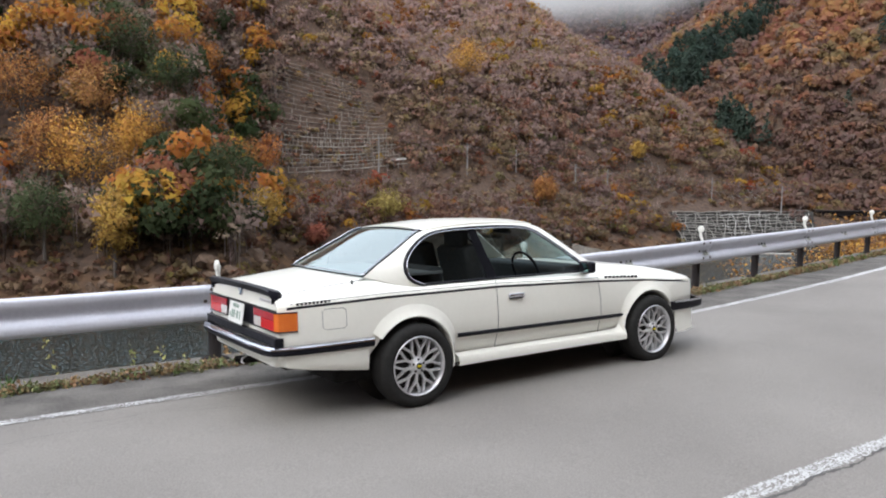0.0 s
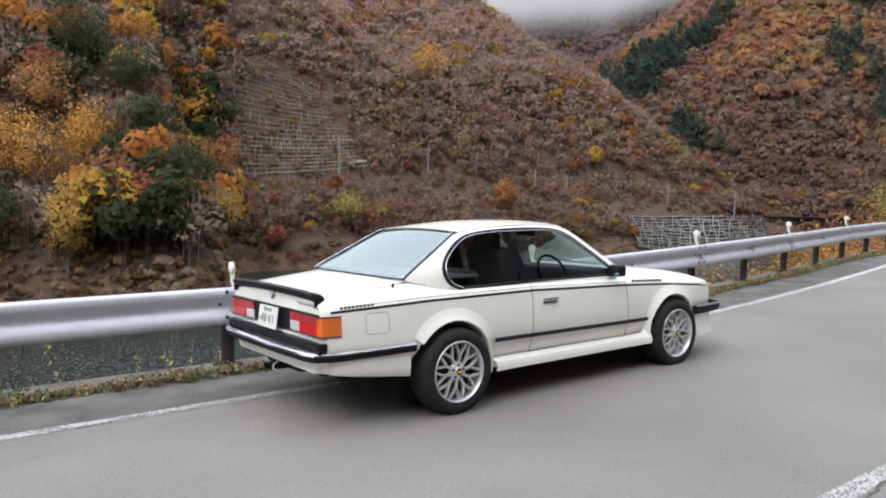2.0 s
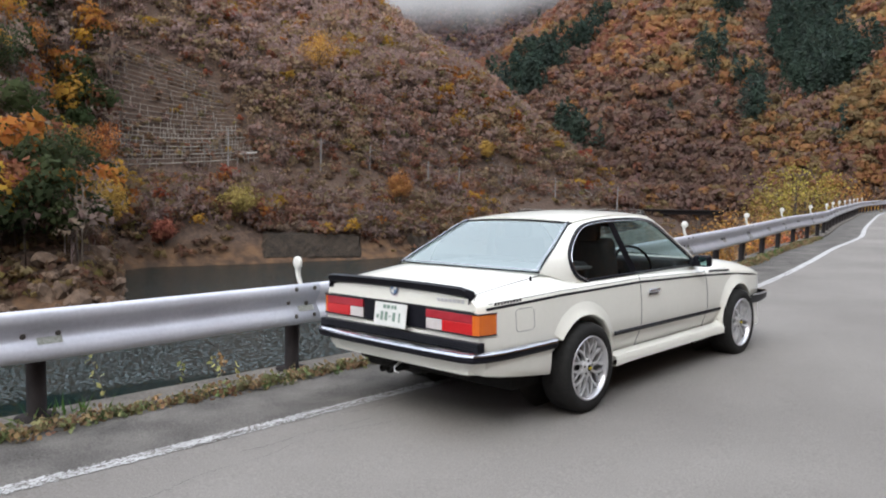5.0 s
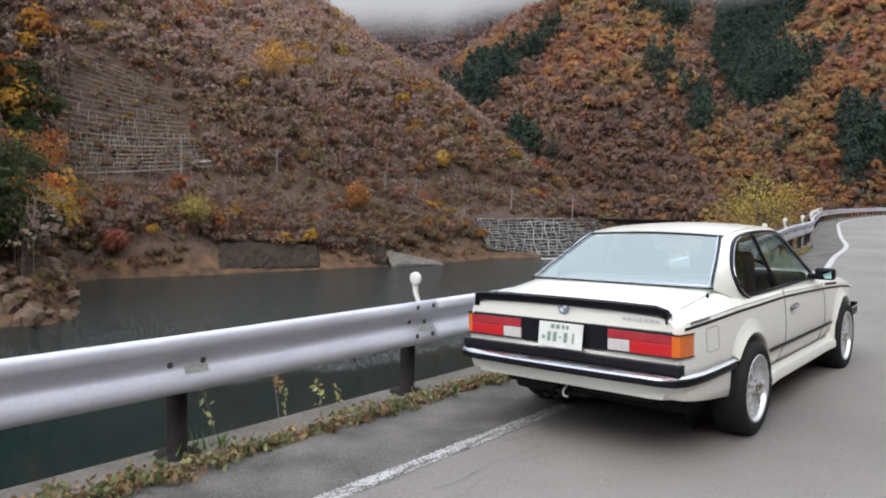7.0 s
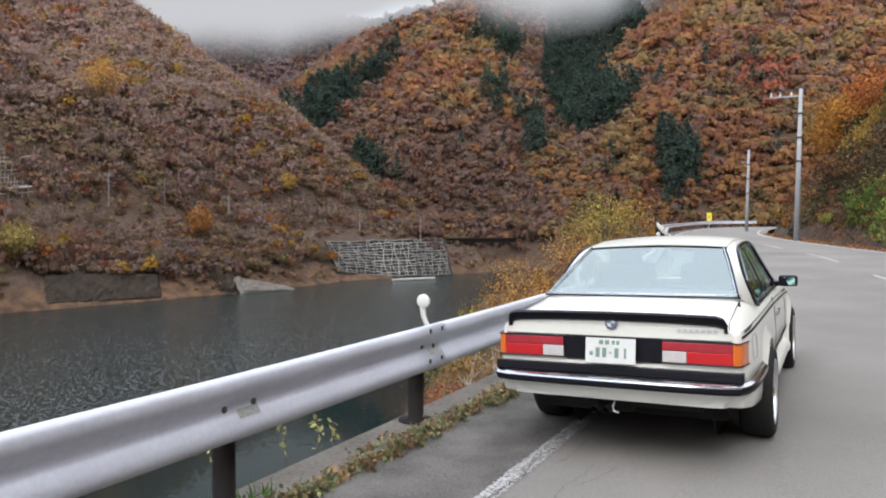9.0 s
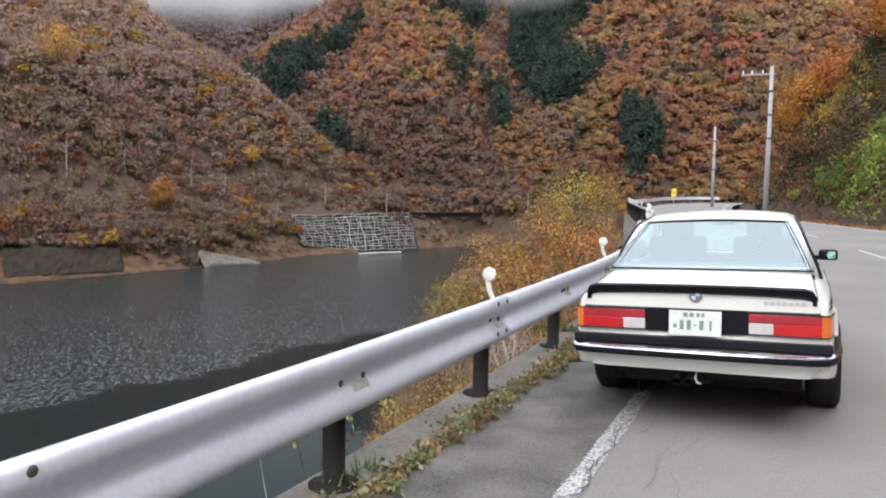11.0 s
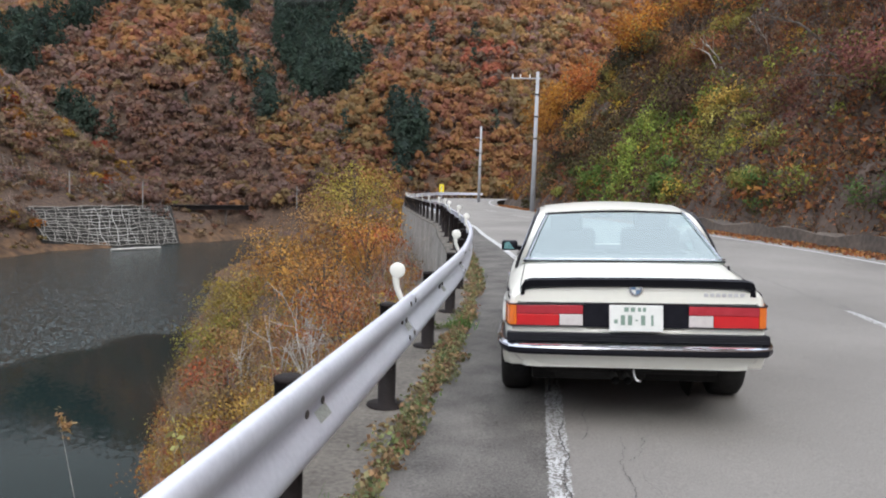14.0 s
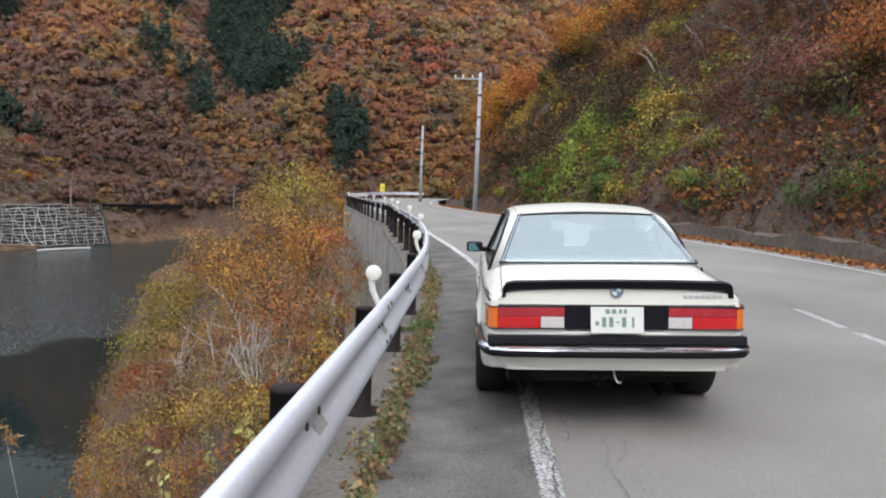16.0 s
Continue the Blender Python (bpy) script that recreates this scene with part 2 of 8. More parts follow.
def hillside_ground():
    """Leaf litter on the slopes, bare earth in the drawdown band above the water."""
    m = bpy.data.materials.new("hillside_ground")
    m.use_nodes = True
    n, l = m.node_tree.nodes, m.node_tree.links
    b = n["Principled BSDF"]
    b.inputs["Roughness"].default_value = 0.95
    b.inputs["Specular IOR Level"].default_value = 0.1
    tc, sep = n.new("ShaderNodeTexCoord"), n.new("ShaderNodeSeparateXYZ")
    l.new(tc.outputs["Object"], sep.inputs[0])

    def noise_at(scale, detail):
        t = n.new("ShaderNodeTexNoise")
        t.inputs["Scale"].default_value, t.inputs["Detail"].default_value = scale, detail
        l.new(tc.outputs["Object"], t.inputs["Vector"])
        return t.outputs["Fac"]

    def blend(f, a, c):
        x = n.new("ShaderNodeMix")
        x.data_type = "RGBA"
        l.new(f, x.inputs["Factor"])
        for key, v in (("A", a), ("B", c)):
            if isinstance(v, tuple):
                x.inputs[key].default_value = (*v, 1)
            else:
                l.new(v, x.inputs[key])
        return x.outputs["Result"]

    def sharpen(f, lo, hi):
        r = n.new("ShaderNodeMapRange")
        r.inputs["From Min"].default_value, r.inputs["From Max"].default_value = lo, hi
        l.new(f, r.inputs["Value"])
        return r.outputs[0]
    # litter grows paler uphill: the haze up there is put into its colour
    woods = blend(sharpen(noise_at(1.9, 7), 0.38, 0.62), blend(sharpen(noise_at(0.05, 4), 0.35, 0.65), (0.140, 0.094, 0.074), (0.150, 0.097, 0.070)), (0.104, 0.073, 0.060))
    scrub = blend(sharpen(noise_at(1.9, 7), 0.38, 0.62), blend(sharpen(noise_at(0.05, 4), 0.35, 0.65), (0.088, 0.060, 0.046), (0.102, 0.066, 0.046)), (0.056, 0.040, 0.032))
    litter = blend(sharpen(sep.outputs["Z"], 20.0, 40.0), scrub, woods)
    earth = blend(sharpen(noise_at(0.7, 6), 0.35, 0.65), (0.125, 0.074, 0.043), (0.054, 0.036, 0.026))
    add = n.new("ShaderNodeMath")
    add.operation = "MULTIPLY_ADD"
    add.inputs[1].default_value = 2.4
    l.new(noise_at(0.25, 4), add.inputs[0]), l.new(sep.outputs["Z"], add.inputs[2])
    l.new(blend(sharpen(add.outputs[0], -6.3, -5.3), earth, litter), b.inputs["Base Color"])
    bn = n.new("ShaderNodeBump")
    bn.inputs["Strength"].default_value, bn.inputs["Distance"].default_value = 0.7, 0.5
    l.new(noise_at(1.1, 6), bn.inputs["Height"]), l.new(bn.outputs[0], b.inputs["Normal"])
    return m


HILLSIDE = hillside_ground()
# ---- building helpers ----
def mesh_of(name, verts, faces, material=None, smooth=False):
    me = bpy.data.meshes.new(name)
    me.from_pydata([tuple(v) for v in verts], [], [tuple(f) for f in faces])
    if material:
        me.materials.append(material)
    if smooth:
        me.polygons.foreach_set("use_smooth", [True] * len(me.polygons))
    me.update()
    return me


def part(name, bm, material, parent, label="", smooth=False):
    """Link a bmesh (or a mesh) as one part under a thing."""
    if isinstance(bm, bpy.types.Mesh):
        me = bm
    else:
        me = bpy.data.meshes.new(name)
        bm.to_mesh(me)
        bm.free()
        me.materials.append(material)
    if smooth:
        me.polygons.foreach_set("use_smooth", [True] * len(me.polygons))
    ob = new(name, me)
    ob.parent = parent
    return tagged(ob, label)


def box(sx, sy, sz, bevel=0.0, centre=(0, 0, 0), seg=2):
    bm = bmesh.new()
    bmesh.ops.create_cube(bm, size=1.0, matrix=Matrix.Translation(centre) @ Matrix.Diagonal((sx, sy, sz, 1)))
    if bevel:
        bmesh.ops.bevel(bm, geom=bm.edges[:], offset=bevel, segments=seg, affect="EDGES", profile=0.6)
    return bm


def tube(path, radius, n=8, cap=True):
    """A round bar along a list of points; radius may be a list."""
    bm = bmesh.new()
    rings = []
    pts = [Vector(p) for p in path]
    for i, p in enumerate(pts):
        d = (pts[min(i + 1, len(pts) - 1)] - pts[max(i - 1, 0)]).normalized()
        side = d.cross(Vector((0, 0, 1)) if abs(d.z) < 0.9 else Vector((1, 0, 0))).normalized()
        up = side.cross(d)
        r = radius[i] if isinstance(radius, (list, tuple)) else radius
        rings.append([bm.verts.new(p + r * (math.cos(a) * side + math.sin(a) * up)) for a in [2 * math.pi * k / n for k in range(n)]])
    for a, b in zip(rings, rings[1:]):
        for k in range(n):
            bm.faces.new((a[k], a[(k + 1) % n], b[(k + 1) % n], b[k]))
    if cap:
        bm.faces.new(rings[0][::-1]), bm.faces.new(rings[-1])
    bmesh.ops.recalc_face_normals(bm, faces=bm.faces[:])
    return bm


def thing(name, m=Matrix(), label="", category="", group="", kind=""):
    ob = new(name)
    ob.matrix_world = m
    return tagged(ob, label, category, group, kind)
# ---- the road's line: the painted edge line on the lake side, seen from above ----
KNOTS = [(-0.2, -60), (-0.4, -30), (-0.5, -12), (-0.5, -4), (-0.49, 0), (-0.53, 4), (-0.85, 8), (-1.45, 12), (-2.15, 16), (-3.0, 21.5), (-4.65, 28.5),
         (-7.2, 40), (-9.5, 51), (-11.4, 65), (-12.3, 80), (-12.0, 90), (-9.8, 98), (-5.5, 103), (1, 106), (12, 108), (40, 110)]


def spline(points, step):
    out = []
    for i in range(len(points) - 1):
        p = [np.array(points[min(max(i + k, 0), len(points) - 1)], float) for k in (-1, 0, 1, 2)]
        n = max(2, int(np.hypot(*(p[2] - p[1])) / step))
        for k in range(n):
            t = k / n
            out.append(0.5 * (2 * p[1] + (p[2] - p[0]) * t + (2 * p[0] - 5 * p[1] + 4 * p[2] - p[3]) * t * t + (3 * p[1] - p[0] - 3 * p[2] + p[3]) * t ** 3))
    out.append(np.array(points[-1], float))
    return np.array(out)


LINE = spline(KNOTS, 0.5)
RUN = np.concatenate([[0], np.cumsum(np.hypot(*np.diff(LINE, axis=0).T))])
RUN -= np.interp(0, LINE[:400, 1], RUN[:400])          # run 0 beside the car's rear axle
TAN = np.gradient(LINE, axis=0)
TAN /= np.linalg.norm(TAN, axis=1)[:, None]
RISE = ([-60, -6, -3, 0, 2.7, 5.5, 8, 12, 15, 20, 30, 45, 60, 75, 100, 170], [-0.3, -0.02, -0.035, -0.03, 0.0, 0.07, 0.125, 0.18, 0.215, 0.25, 0.27, 0.27, 0.29, 0.36, 0.6, 1.1])
WIDTH = ([-60, 5, 12, 19, 31, 42, 170], [7.7, 7.7, 7.7, 7.3, 6.6, 6.4, 6.4])


def road_at(s, u, h=0.0):
    """The place at run s, u metres to the right of the edge line, h above the road."""
    x, y = np.interp(s, RUN, LINE[:, 0]), np.interp(s, RUN, LINE[:, 1])
    tx, ty = np.interp(s, RUN, TAN[:, 0]), np.interp(s, RUN, TAN[:, 1])
    lean = np.interp(s, [-60, 25, 60], [0.042, 0.042, 0.02]) if u < 0 else np.interp(s, [-60, 25, 60], [0.024, 0.02, 0.015])
    if u > 4:
        lean = lean * (4 + 0.4 * (u - 4)) / u
    return Vector((x + ty * u, y - tx * u, float(np.interp(s, *RISE)) + lean * u + h))


def sweep(name, s0, s1, step, section, material, closed=False, caps=False):
    """A mesh of a cross-section of (u, h) carried along the road."""
    n = max(2, int(round((s1 - s0) / step)) + 1)
    verts, faces, m = [], [], len(section)
    for s in np.linspace(s0, s1, n):
        verts += [road_at(s, u, h) for u, h in section]
    for i in range(n - 1):
        for k in range(m if closed else m - 1):
            a, b = i * m + k, i * m + (k + 1) % m
            faces.append((a, b, b + m, a + m))
    if caps:
        faces += [tuple(range(m))[::-1], tuple(range((n - 1) * m, n * m))]
    me = mesh_of(name, verts, faces, material)
    bm = bmesh.new()
    bm.from_mesh(me)
    bmesh.ops.recalc_face_normals(bm, faces=bm.faces[:])
    bm.to_mesh(me)
    bm.free()
    return me


WATER_Z = -9.5
# ridge lines of the hills: (x, y, height) and how steeply their flanks fall
RIDGES = [
    (0.80, [(-66, 124, -6), (-78, 126, 7.0), (-92, 124, 14.5), (-105, 121, 22), (-118, 117, 31), (-130, 113, 39.5), (-144, 108, 49), (-170, 95, 60), (-200, 60, 64), (-215, 0, 64)]),
    (0.62, [(-60, 22, -8.5), (-73, 27, -1), (-90, 33, 10), (-110, 40, 23), (-140, 50, 44), (-180, 60, 50)]),
    (0.60, [(-112, 34, 23), (-118, 5, 26), (-120, -60, 30), (-120, -140, 35)]),
    (0.75, [(-330, 290, 116), (-280, 330, 118), (-240, 360, 118), (-180, 390, 120), (-100, 420, 135), (0, 430, 160), (120, 400, 170)]),
    (0.72, [(-150, 190, 33), (-165, 205, 45), (-160, 235, 67), (-158, 265, 84), (-150, 290, 97), (-130, 320, 120)]),
    (0.78, [(-52, 158, 1), (-60, 175, 9.5), (-80, 204, 24), (-96, 224, 41), (-111, 244, 63), (-128, 265, 86), (-135, 310, 118)]),
    (0.70, [(-84, 150, 0), (-66, 156, -1.0), (-48, 160, 0.5)]),
    (0.75, [(-40, 150, -2), (-62, 216, 22), (-58, 228, 35), (-51, 238, 48), (-47, 249, 61), (-35, 262, 74), (-20, 285, 98), (0, 330, 130)]),
]


def fall(x, y, slope, line):
    best = np.full(x.shape, -1e3)
    for (ax, ay, az), (bx, by, bz) in zip(line, line[1:]):
        dx, dy = bx - ax, by - ay
        t = np.clip(((x - ax) * dx + (y - ay) * dy) / (dx * dx + dy * dy), 0, 1)
        d = np.hypot(x - ax - t * dx, y - ay - t * dy)
        best = np.maximum(best, az + t * (bz - az) - slope * np.sqrt(d * d + 4) + slope * 2)
    return best


def rough(x, y, seed=0.0):
    """Cheap smooth unevenness."""
    return (np.sin(x * 0.13 + 1.3 * np.sin(y * 0.07 + seed)) * np.cos(y * 0.11 + 1.7 * np.sin(x * 0.05 + seed)) * 1.0
            + np.sin(x * 0.31 + y * 0.23 + seed) * np.cos(y * 0.37 - x * 0.17) * 0.45 + np.sin(x * 0.83 + 2 * np.sin(y * 0.6)) * np.sin(y * 0.91 + seed) * 0.2)


def beside_road(x, y):
    """Run along the road and metres to the right of its edge line, for arrays of places."""
    pts, run, tan = LINE[::4], RUN[::4], TAN[::4]
    d2 = (x[..., None] - pts[:, 0]) ** 2 + (y[..., None] - pts[:, 1]) ** 2
    k = d2.argmin(-1)
    rx, ry = x - pts[k, 0], y - pts[k, 1]
    side = np.sign(rx * tan[k, 1] - ry * tan[k, 0])
    return run[k], side * np.sqrt(d2.min(-1))


SHORE = ([-60, -4, 3, 8, 12, 19, 31, 54, 66, 114, 170], [2.2, 2.4, 3.6, 6.0, 8.5, 11, 13, 16.5, 20, 36, 50])


# the far shore: x of the waterline along y
FAR_SHORE = ([-140, -20, 2, 12, 20, 24, 28, 32, 37, 45, 62, 81, 97, 108, 118, 131, 150], [-75, -72, -68, -61, -57, -64, -74, -83, -82, -79.5, -76, -72, -73, -69, -65, -61, -57])


def hill_height(x, y):
    """The hills' height without the road's own cutting and bank."""
    z = np.full(x.shape, -16.0)
    for slope, line in RIDGES:
        z = np.maximum(z, fall(x, y, slope, line))
    inland = np.interp(y, *FAR_SHORE) - x
    rise = WATER_Z + np.where(inland < 0, 0.6 * inland, np.where(inland < 5, 0.75 * inland, np.where(inland < 22, 3.75 + 0.42 * (inland - 5), 10.9 + 1.3 * (inland - 22))))
    z = np.where((y < 150) & (x < 0), np.minimum(z, rise), z)
    amp = np.clip((z + 9) / 12, 0.15, 1.0)
    back = np.clip((np.hypot(x, y) - 190) / 60, 0, 1)
    folds = np.abs(np.sin(x * 0.045 + 0.8 * np.sin(y * 0.03))) * np.abs(np.cos(y * 0.032 + 0.9 * np.sin(x * 0.028)))
    return z + rough(x, y) * 1.4 * amp + back * (9.0 * folds - 4.0)


def ground_height(x, y):
    z = hill_height(x, y)
    s, u = beside_road(x, y)
    w = np.interp(s, *WIDTH)
    right = u - w - 1.4
    cut = np.interp(s, *RISE) + 0.3 + 1.15 * right + np.clip(right, 0, 4) * 0.25 * rough(x, y, 2.0)
    cut = cut - 3.2 * ((s > 3) & (s < 64) & (right < 16.5))
    cut = np.where((u > 0) & (s < 118), np.minimum(cut, 75 + 0.2 * right), -50)
    z = np.maximum(z, cut)
    left = -u
    shore = np.interp(s, *SHORE)
    bank = np.interp(s, *RISE) - 2.0 + (left - 2.0) * (WATER_Z + 2.0) / np.maximum(shore - 2.0, 0.4)
    z = np.where((u < 0) & (left < shore + 6) & (s < 150), np.maximum(bank, np.where(left > shore, z, -60)), z)
    z = np.where((u < 0) & (left >= shore + 6) & (left < shore + 14) & (s < 60), -14, z)
    z = np.where((u > -2.3) & (u < w + 1.4) & (s < 175), -14, z)
    return np.maximum(z, -14)


def grid_mesh(name, x0, x1, y0, y1, step, material):
    xs, ys = np.arange(x0, x1 + step / 2, step), np.arange(y0, y1 + step / 2, step)
    gx, gy = np.meshgrid(xs, ys)
    gz = ground_height(gx, gy)
    nx = len(xs)
    idx = np.arange(len(xs) * len(ys)).reshape(len(ys), nx)
    faces = np.stack([idx[:-1, :-1], idx[:-1, 1:], idx[1:, 1:], idx[1:, :-1]], -1).reshape(-1, 4)
    return mesh_of(name, np.stack([gx, gy, gz], -1).reshape(-1, 3), faces.tolist(), material, True)


ground = tagged(new("ground", grid_mesh("ground", -330, 150, -140, 460, 3.0, HILLSIDE)), "autumn hillsides round a reservoir, covered in brown leaf litter", "hillside", kind="structure")
lake = tagged(new("water", mesh_of("water", [(-400, -300, WATER_Z), (200, -300, WATER_Z), (200, 400, WATER_Z), (-400, 400, WATER_Z)], [(0, 1, 2, 3)], WATER)),
              "dark green rippled reservoir water below the road", "lake", kind="structure")

# ---- the road, its shoulder and the concrete edge ----
s_end = 160
lane = [(-0.06, 0.0), (0, 0.0), (1.0, 0.004), (2.2, 0.008), (4, 0.01), (5.5, 0.008), (6.4, 0.0)]
road = tagged(new("road", sweep("road", -60, s_end, 1.0, lane, ASPHALT)), "grey asphalt mountain road, dry and worn", "road", kind="structure")
tagged(new("road_shoulder", sweep("road_shoulder", -60, s_end, 1.0, [(-1.02, 0.0), (-0.5, 0.002), (-0.058, 0.0)], SHOULDER)), "darker cracked asphalt shoulder along the concrete edge", "shoulder", kind="structure")
verge_verts = []
runs = np.arange(-60, s_end, 1.0)
for s in runs:
    w = float(np.interp(s, *WIDTH))
    verge_verts += [road_at(s, 6.35, -0.002), road_at(s, w + 0.1, -0.004), road_at(s, w + 0.75, 0.0), road_at(s, w + 0.8, 0.0)]
verge_faces = [(i * 4 + k, i * 4 + k + 1, i * 4 + k + 5, i * 4 + k + 4) for i in range(len(runs) - 1) for k in range(3)]
tagged(new("road_far_side", mesh_of("road_far_side", verge_verts, verge_faces, ASPHALT)), "grey asphalt by the hillside edge of the road", "road", kind="structure")
tagged(new("kerb", sweep("kerb", -60, s_end, 1.0, [(-0.98, -0.05), (-1.0, 0.045), (-1.35, 0.05), (-1.39, 0.03), (-1.43, -2.6), (-2.5, -2.6)], CONCRETE)),
       "stained concrete kerb strip on top of the retaining wall", "kerb", kind="structure")

tagged(new("retaining_wall", sweep("retaining_wall", -20, s_end, 1.0, [(-1.397, 0.0), (-1.437, -1.3), (-1.445, -2.6)], OLD_CONCRETE)), "pale streaked concrete retaining wall below the kerb", "wall", kind="structure")


def cut_surface(s, up):
    """Places on the road cutting, for arrays of runs along the road and metres in from its foot."""
    u = np.interp(s, *WIDTH) + 1.4 + up
    tx, ty = np.interp(s, RUN, TAN[:, 0]), np.interp(s, RUN, TAN[:, 1])
    bumps = (0.34 * np.sin(s * 0.9 + 1.3 * np.sin(up * 0.8)) * np.sin(up * 1.1 + 0.7) + 0.18 * np.sin(s * 2.3 + up) * np.cos(up * 0.9) + 0.13 * np.sin(s * 4.9 - up * 3.1) * np.cos(up * 3.7 + s)
             + 0.09 * np.sin(s * 7.7 + 2 * np.sin(up * 5.1)) * np.sin(up * 8.3 - s * 2.0) + 0.5 * np.sin(s * 0.31 + 0.4 * up) * np.clip(up - 3, 0, 4) * 0.25)
    z = np.interp(s, *RISE) + 0.25 + 1.5 * np.minimum(up, 1.2) + 1.13 * np.maximum(0, up - 1.2) + bumps * np.minimum(1.0, 0.3 + up * 0.4)
    return np.stack([np.interp(s, RUN, LINE[:, 0]) + ty * u - bumps * 0.3, np.interp(s, RUN, LINE[:, 1]) - tx * u, z], -1)


cut_runs, cut_ups = np.arange(1.5, 66.1, 0.4), np.concatenate([[-0.35], np.arange(0, 18.1, 0.4)])
gs, gu = np.meshgrid(cut_runs, cut_ups, indexing="ij")
cut_verts = cut_surface(gs.ravel(), np.maximum(gu.ravel(), 0)) + np.where(gu.ravel()[:, None] < 0, 1.0, 0.0) * (-0.2, 0, -0.6)
cn = len(cut_ups)
tagged(new("road_cutting", mesh_of("road_cutting", cut_verts, [(i * cn + k, i * cn + k + 1, (i + 1) * cn + k + 1, (i + 1) * cn + k) for i in range(len(cut_runs) - 1) for k in range(cn - 1)], CUT_SOIL, True)),
       "steep brown earth and rock cutting above the road", "slope", kind="structure")
# ---- white lines ----
def line_strip(name, s0, s1, u0, width, label, chips, step=0.05, cols=5):
    """A painted line with ragged edges, cracks and chips, lying just above the asphalt."""
    rng = random.Random(len(name) + int(s0 * 7) + 300)
    n = int((s1 - s0) / step)
    verts, faces = [], []
    for i in range(n + 1):
        s = s0 + (s1 - s0) * i / n
        for c in range(cols + 1):
            e = -1 + 2 * c / cols
            jag = rng.gauss(0, width * 0.035 if abs(e) == 1 else width * 0.025)
            verts.append(road_at(s + rng.gauss(0, step * 0.25), u0 + e * width / 2 + jag, 0.006 + (0.006 if u0 > 1 else 0)))
    for i in range(n):
        s = s0 + (s1 - s0) * i / n
        fade = float(np.interp(s, [-4, 5, 14], [1.0, 0.6, 0.05])) if u0 < 1 else 1.0
        crack = (0.5 + 0.28 * math.sin(s * 2.3) + 0.16 * math.sin(s * 7.1 + 1)) * cols
        for k in range(cols):
            worn = 0.5 + 0.5 * math.sin(s * 5.3 + k * 1.1) * math.sin(s * 2.2 + 0.4 * k)
            if fade > 0.3 and u0 < 1 and abs(k + 0.5 - crack) < 0.45 and rng.random() < 0.8:
                continue
            if rng.random() > chips * fade * (0.4 + 1.2 * worn) * (1.7 if k in (0, cols - 1) else 1.0):
                a = i * (cols + 1) + k
                faces.append((a, a + 1, a + cols + 2, a + cols + 1))
    return tagged(new(name, mesh_of(name, verts, faces, PAINT)), label, "road marking", kind="structure")


line_strip("edge_line", -8, 8, 0.0, 0.13, "cracked and chipped white edge line painted on asphalt", 0.36, 0.014, 12)
line_strip("edge_line_ahead", 8, 22, 0.0, 0.13, "chipped white edge line painted on asphalt", 0.12)

tagged(new("edge_line_far", sweep("edge_line_far", 22, 130, 1.0, [(-0.07, 0.006), (0.07, 0.006)], PAINT)), "white edge line painted on asphalt", "road marking", kind="structure")
for s0 in (-11.1, -1.1, 8.9, 18.9, 28.9, 38.9):
    line_strip("centre_dash", s0, s0 + 5.0, 3.88, 0.13, "worn white centre line dash", 0.22 if s0 == 8.9 else 0.40, 0.012 if s0 == -1.1 else 0.03, 14 if s0 == -1.1 else 8)
far_line = []
for s in runs:
    w = float(np.interp(s, *WIDTH))
    far_line += [road_at(s, w - 0.06, 0.008), road_at(s, w + 0.08, 0.008)]
tagged(new("edge_line_hillside", mesh_of("edge_line_hillside", far_line, [(i * 2, i * 2 + 1, i * 2 + 3, i * 2 + 2) for i in range(len(runs) - 1)], PAINT)), "white edge line at the hillside edge", "road marking", kind="structure")

# hairline cracks in the asphalt behind the car and along the lane joint
rngc = random.Random(77)


def crack(name, s, u, ds, du, length, width):
    pts, verts, faces = [], [], []
    step = 0.035
    for i in range(int(length / step)):
        f = i * step / length
        pts.append((s + ds * i * step + rngc.gauss(0, 0.006), u + du * i * step + 0.02 * math.sin(i * 0.31) + rngc.gauss(0, 0.006), width * (0.4 + rngc.random()) * (1 - 0.6 * f)))
    for a, b, w in pts:
        verts += [road_at(a, b - w / 2, 0.0125), road_at(a, b + w / 2, 0.0125)]
    faces = [(i * 2, i * 2 + 1, i * 2 + 3, i * 2 + 2) for i in range(len(pts) - 1)]
    return tagged(new(name, mesh_of(name, verts, faces, ASPHALT_CRACK)), "thin dark crack in the asphalt", "crack", kind="structure")


crack("crack", -2.35, 0.36, 1.0, 0.02, 1.1, 0.006)
crack("crack", -1.75, 0.40, 0.8, 0.30, 0.7, 0.005)
crack("crack", -1.4, 0.16, 1.0, 0.1, 0.8, 0.005)
crack("crack", -3.2, 0.62, 1.0, -0.12, 1.3, 0.005)
crack("crack", -2.6, 0.05, 1.0, -0.01, 2.6, 0.010)
crack("crack", 3.9, 3.86, 1.0, 0.005, 4.8, 0.014)
crack("crack", 12.9, 3.82, 1.0, 0.003, 5.0, 0.012)
crack("crack", -3.0, 3.975, 1.0, -0.003, 7.4, 0.036)

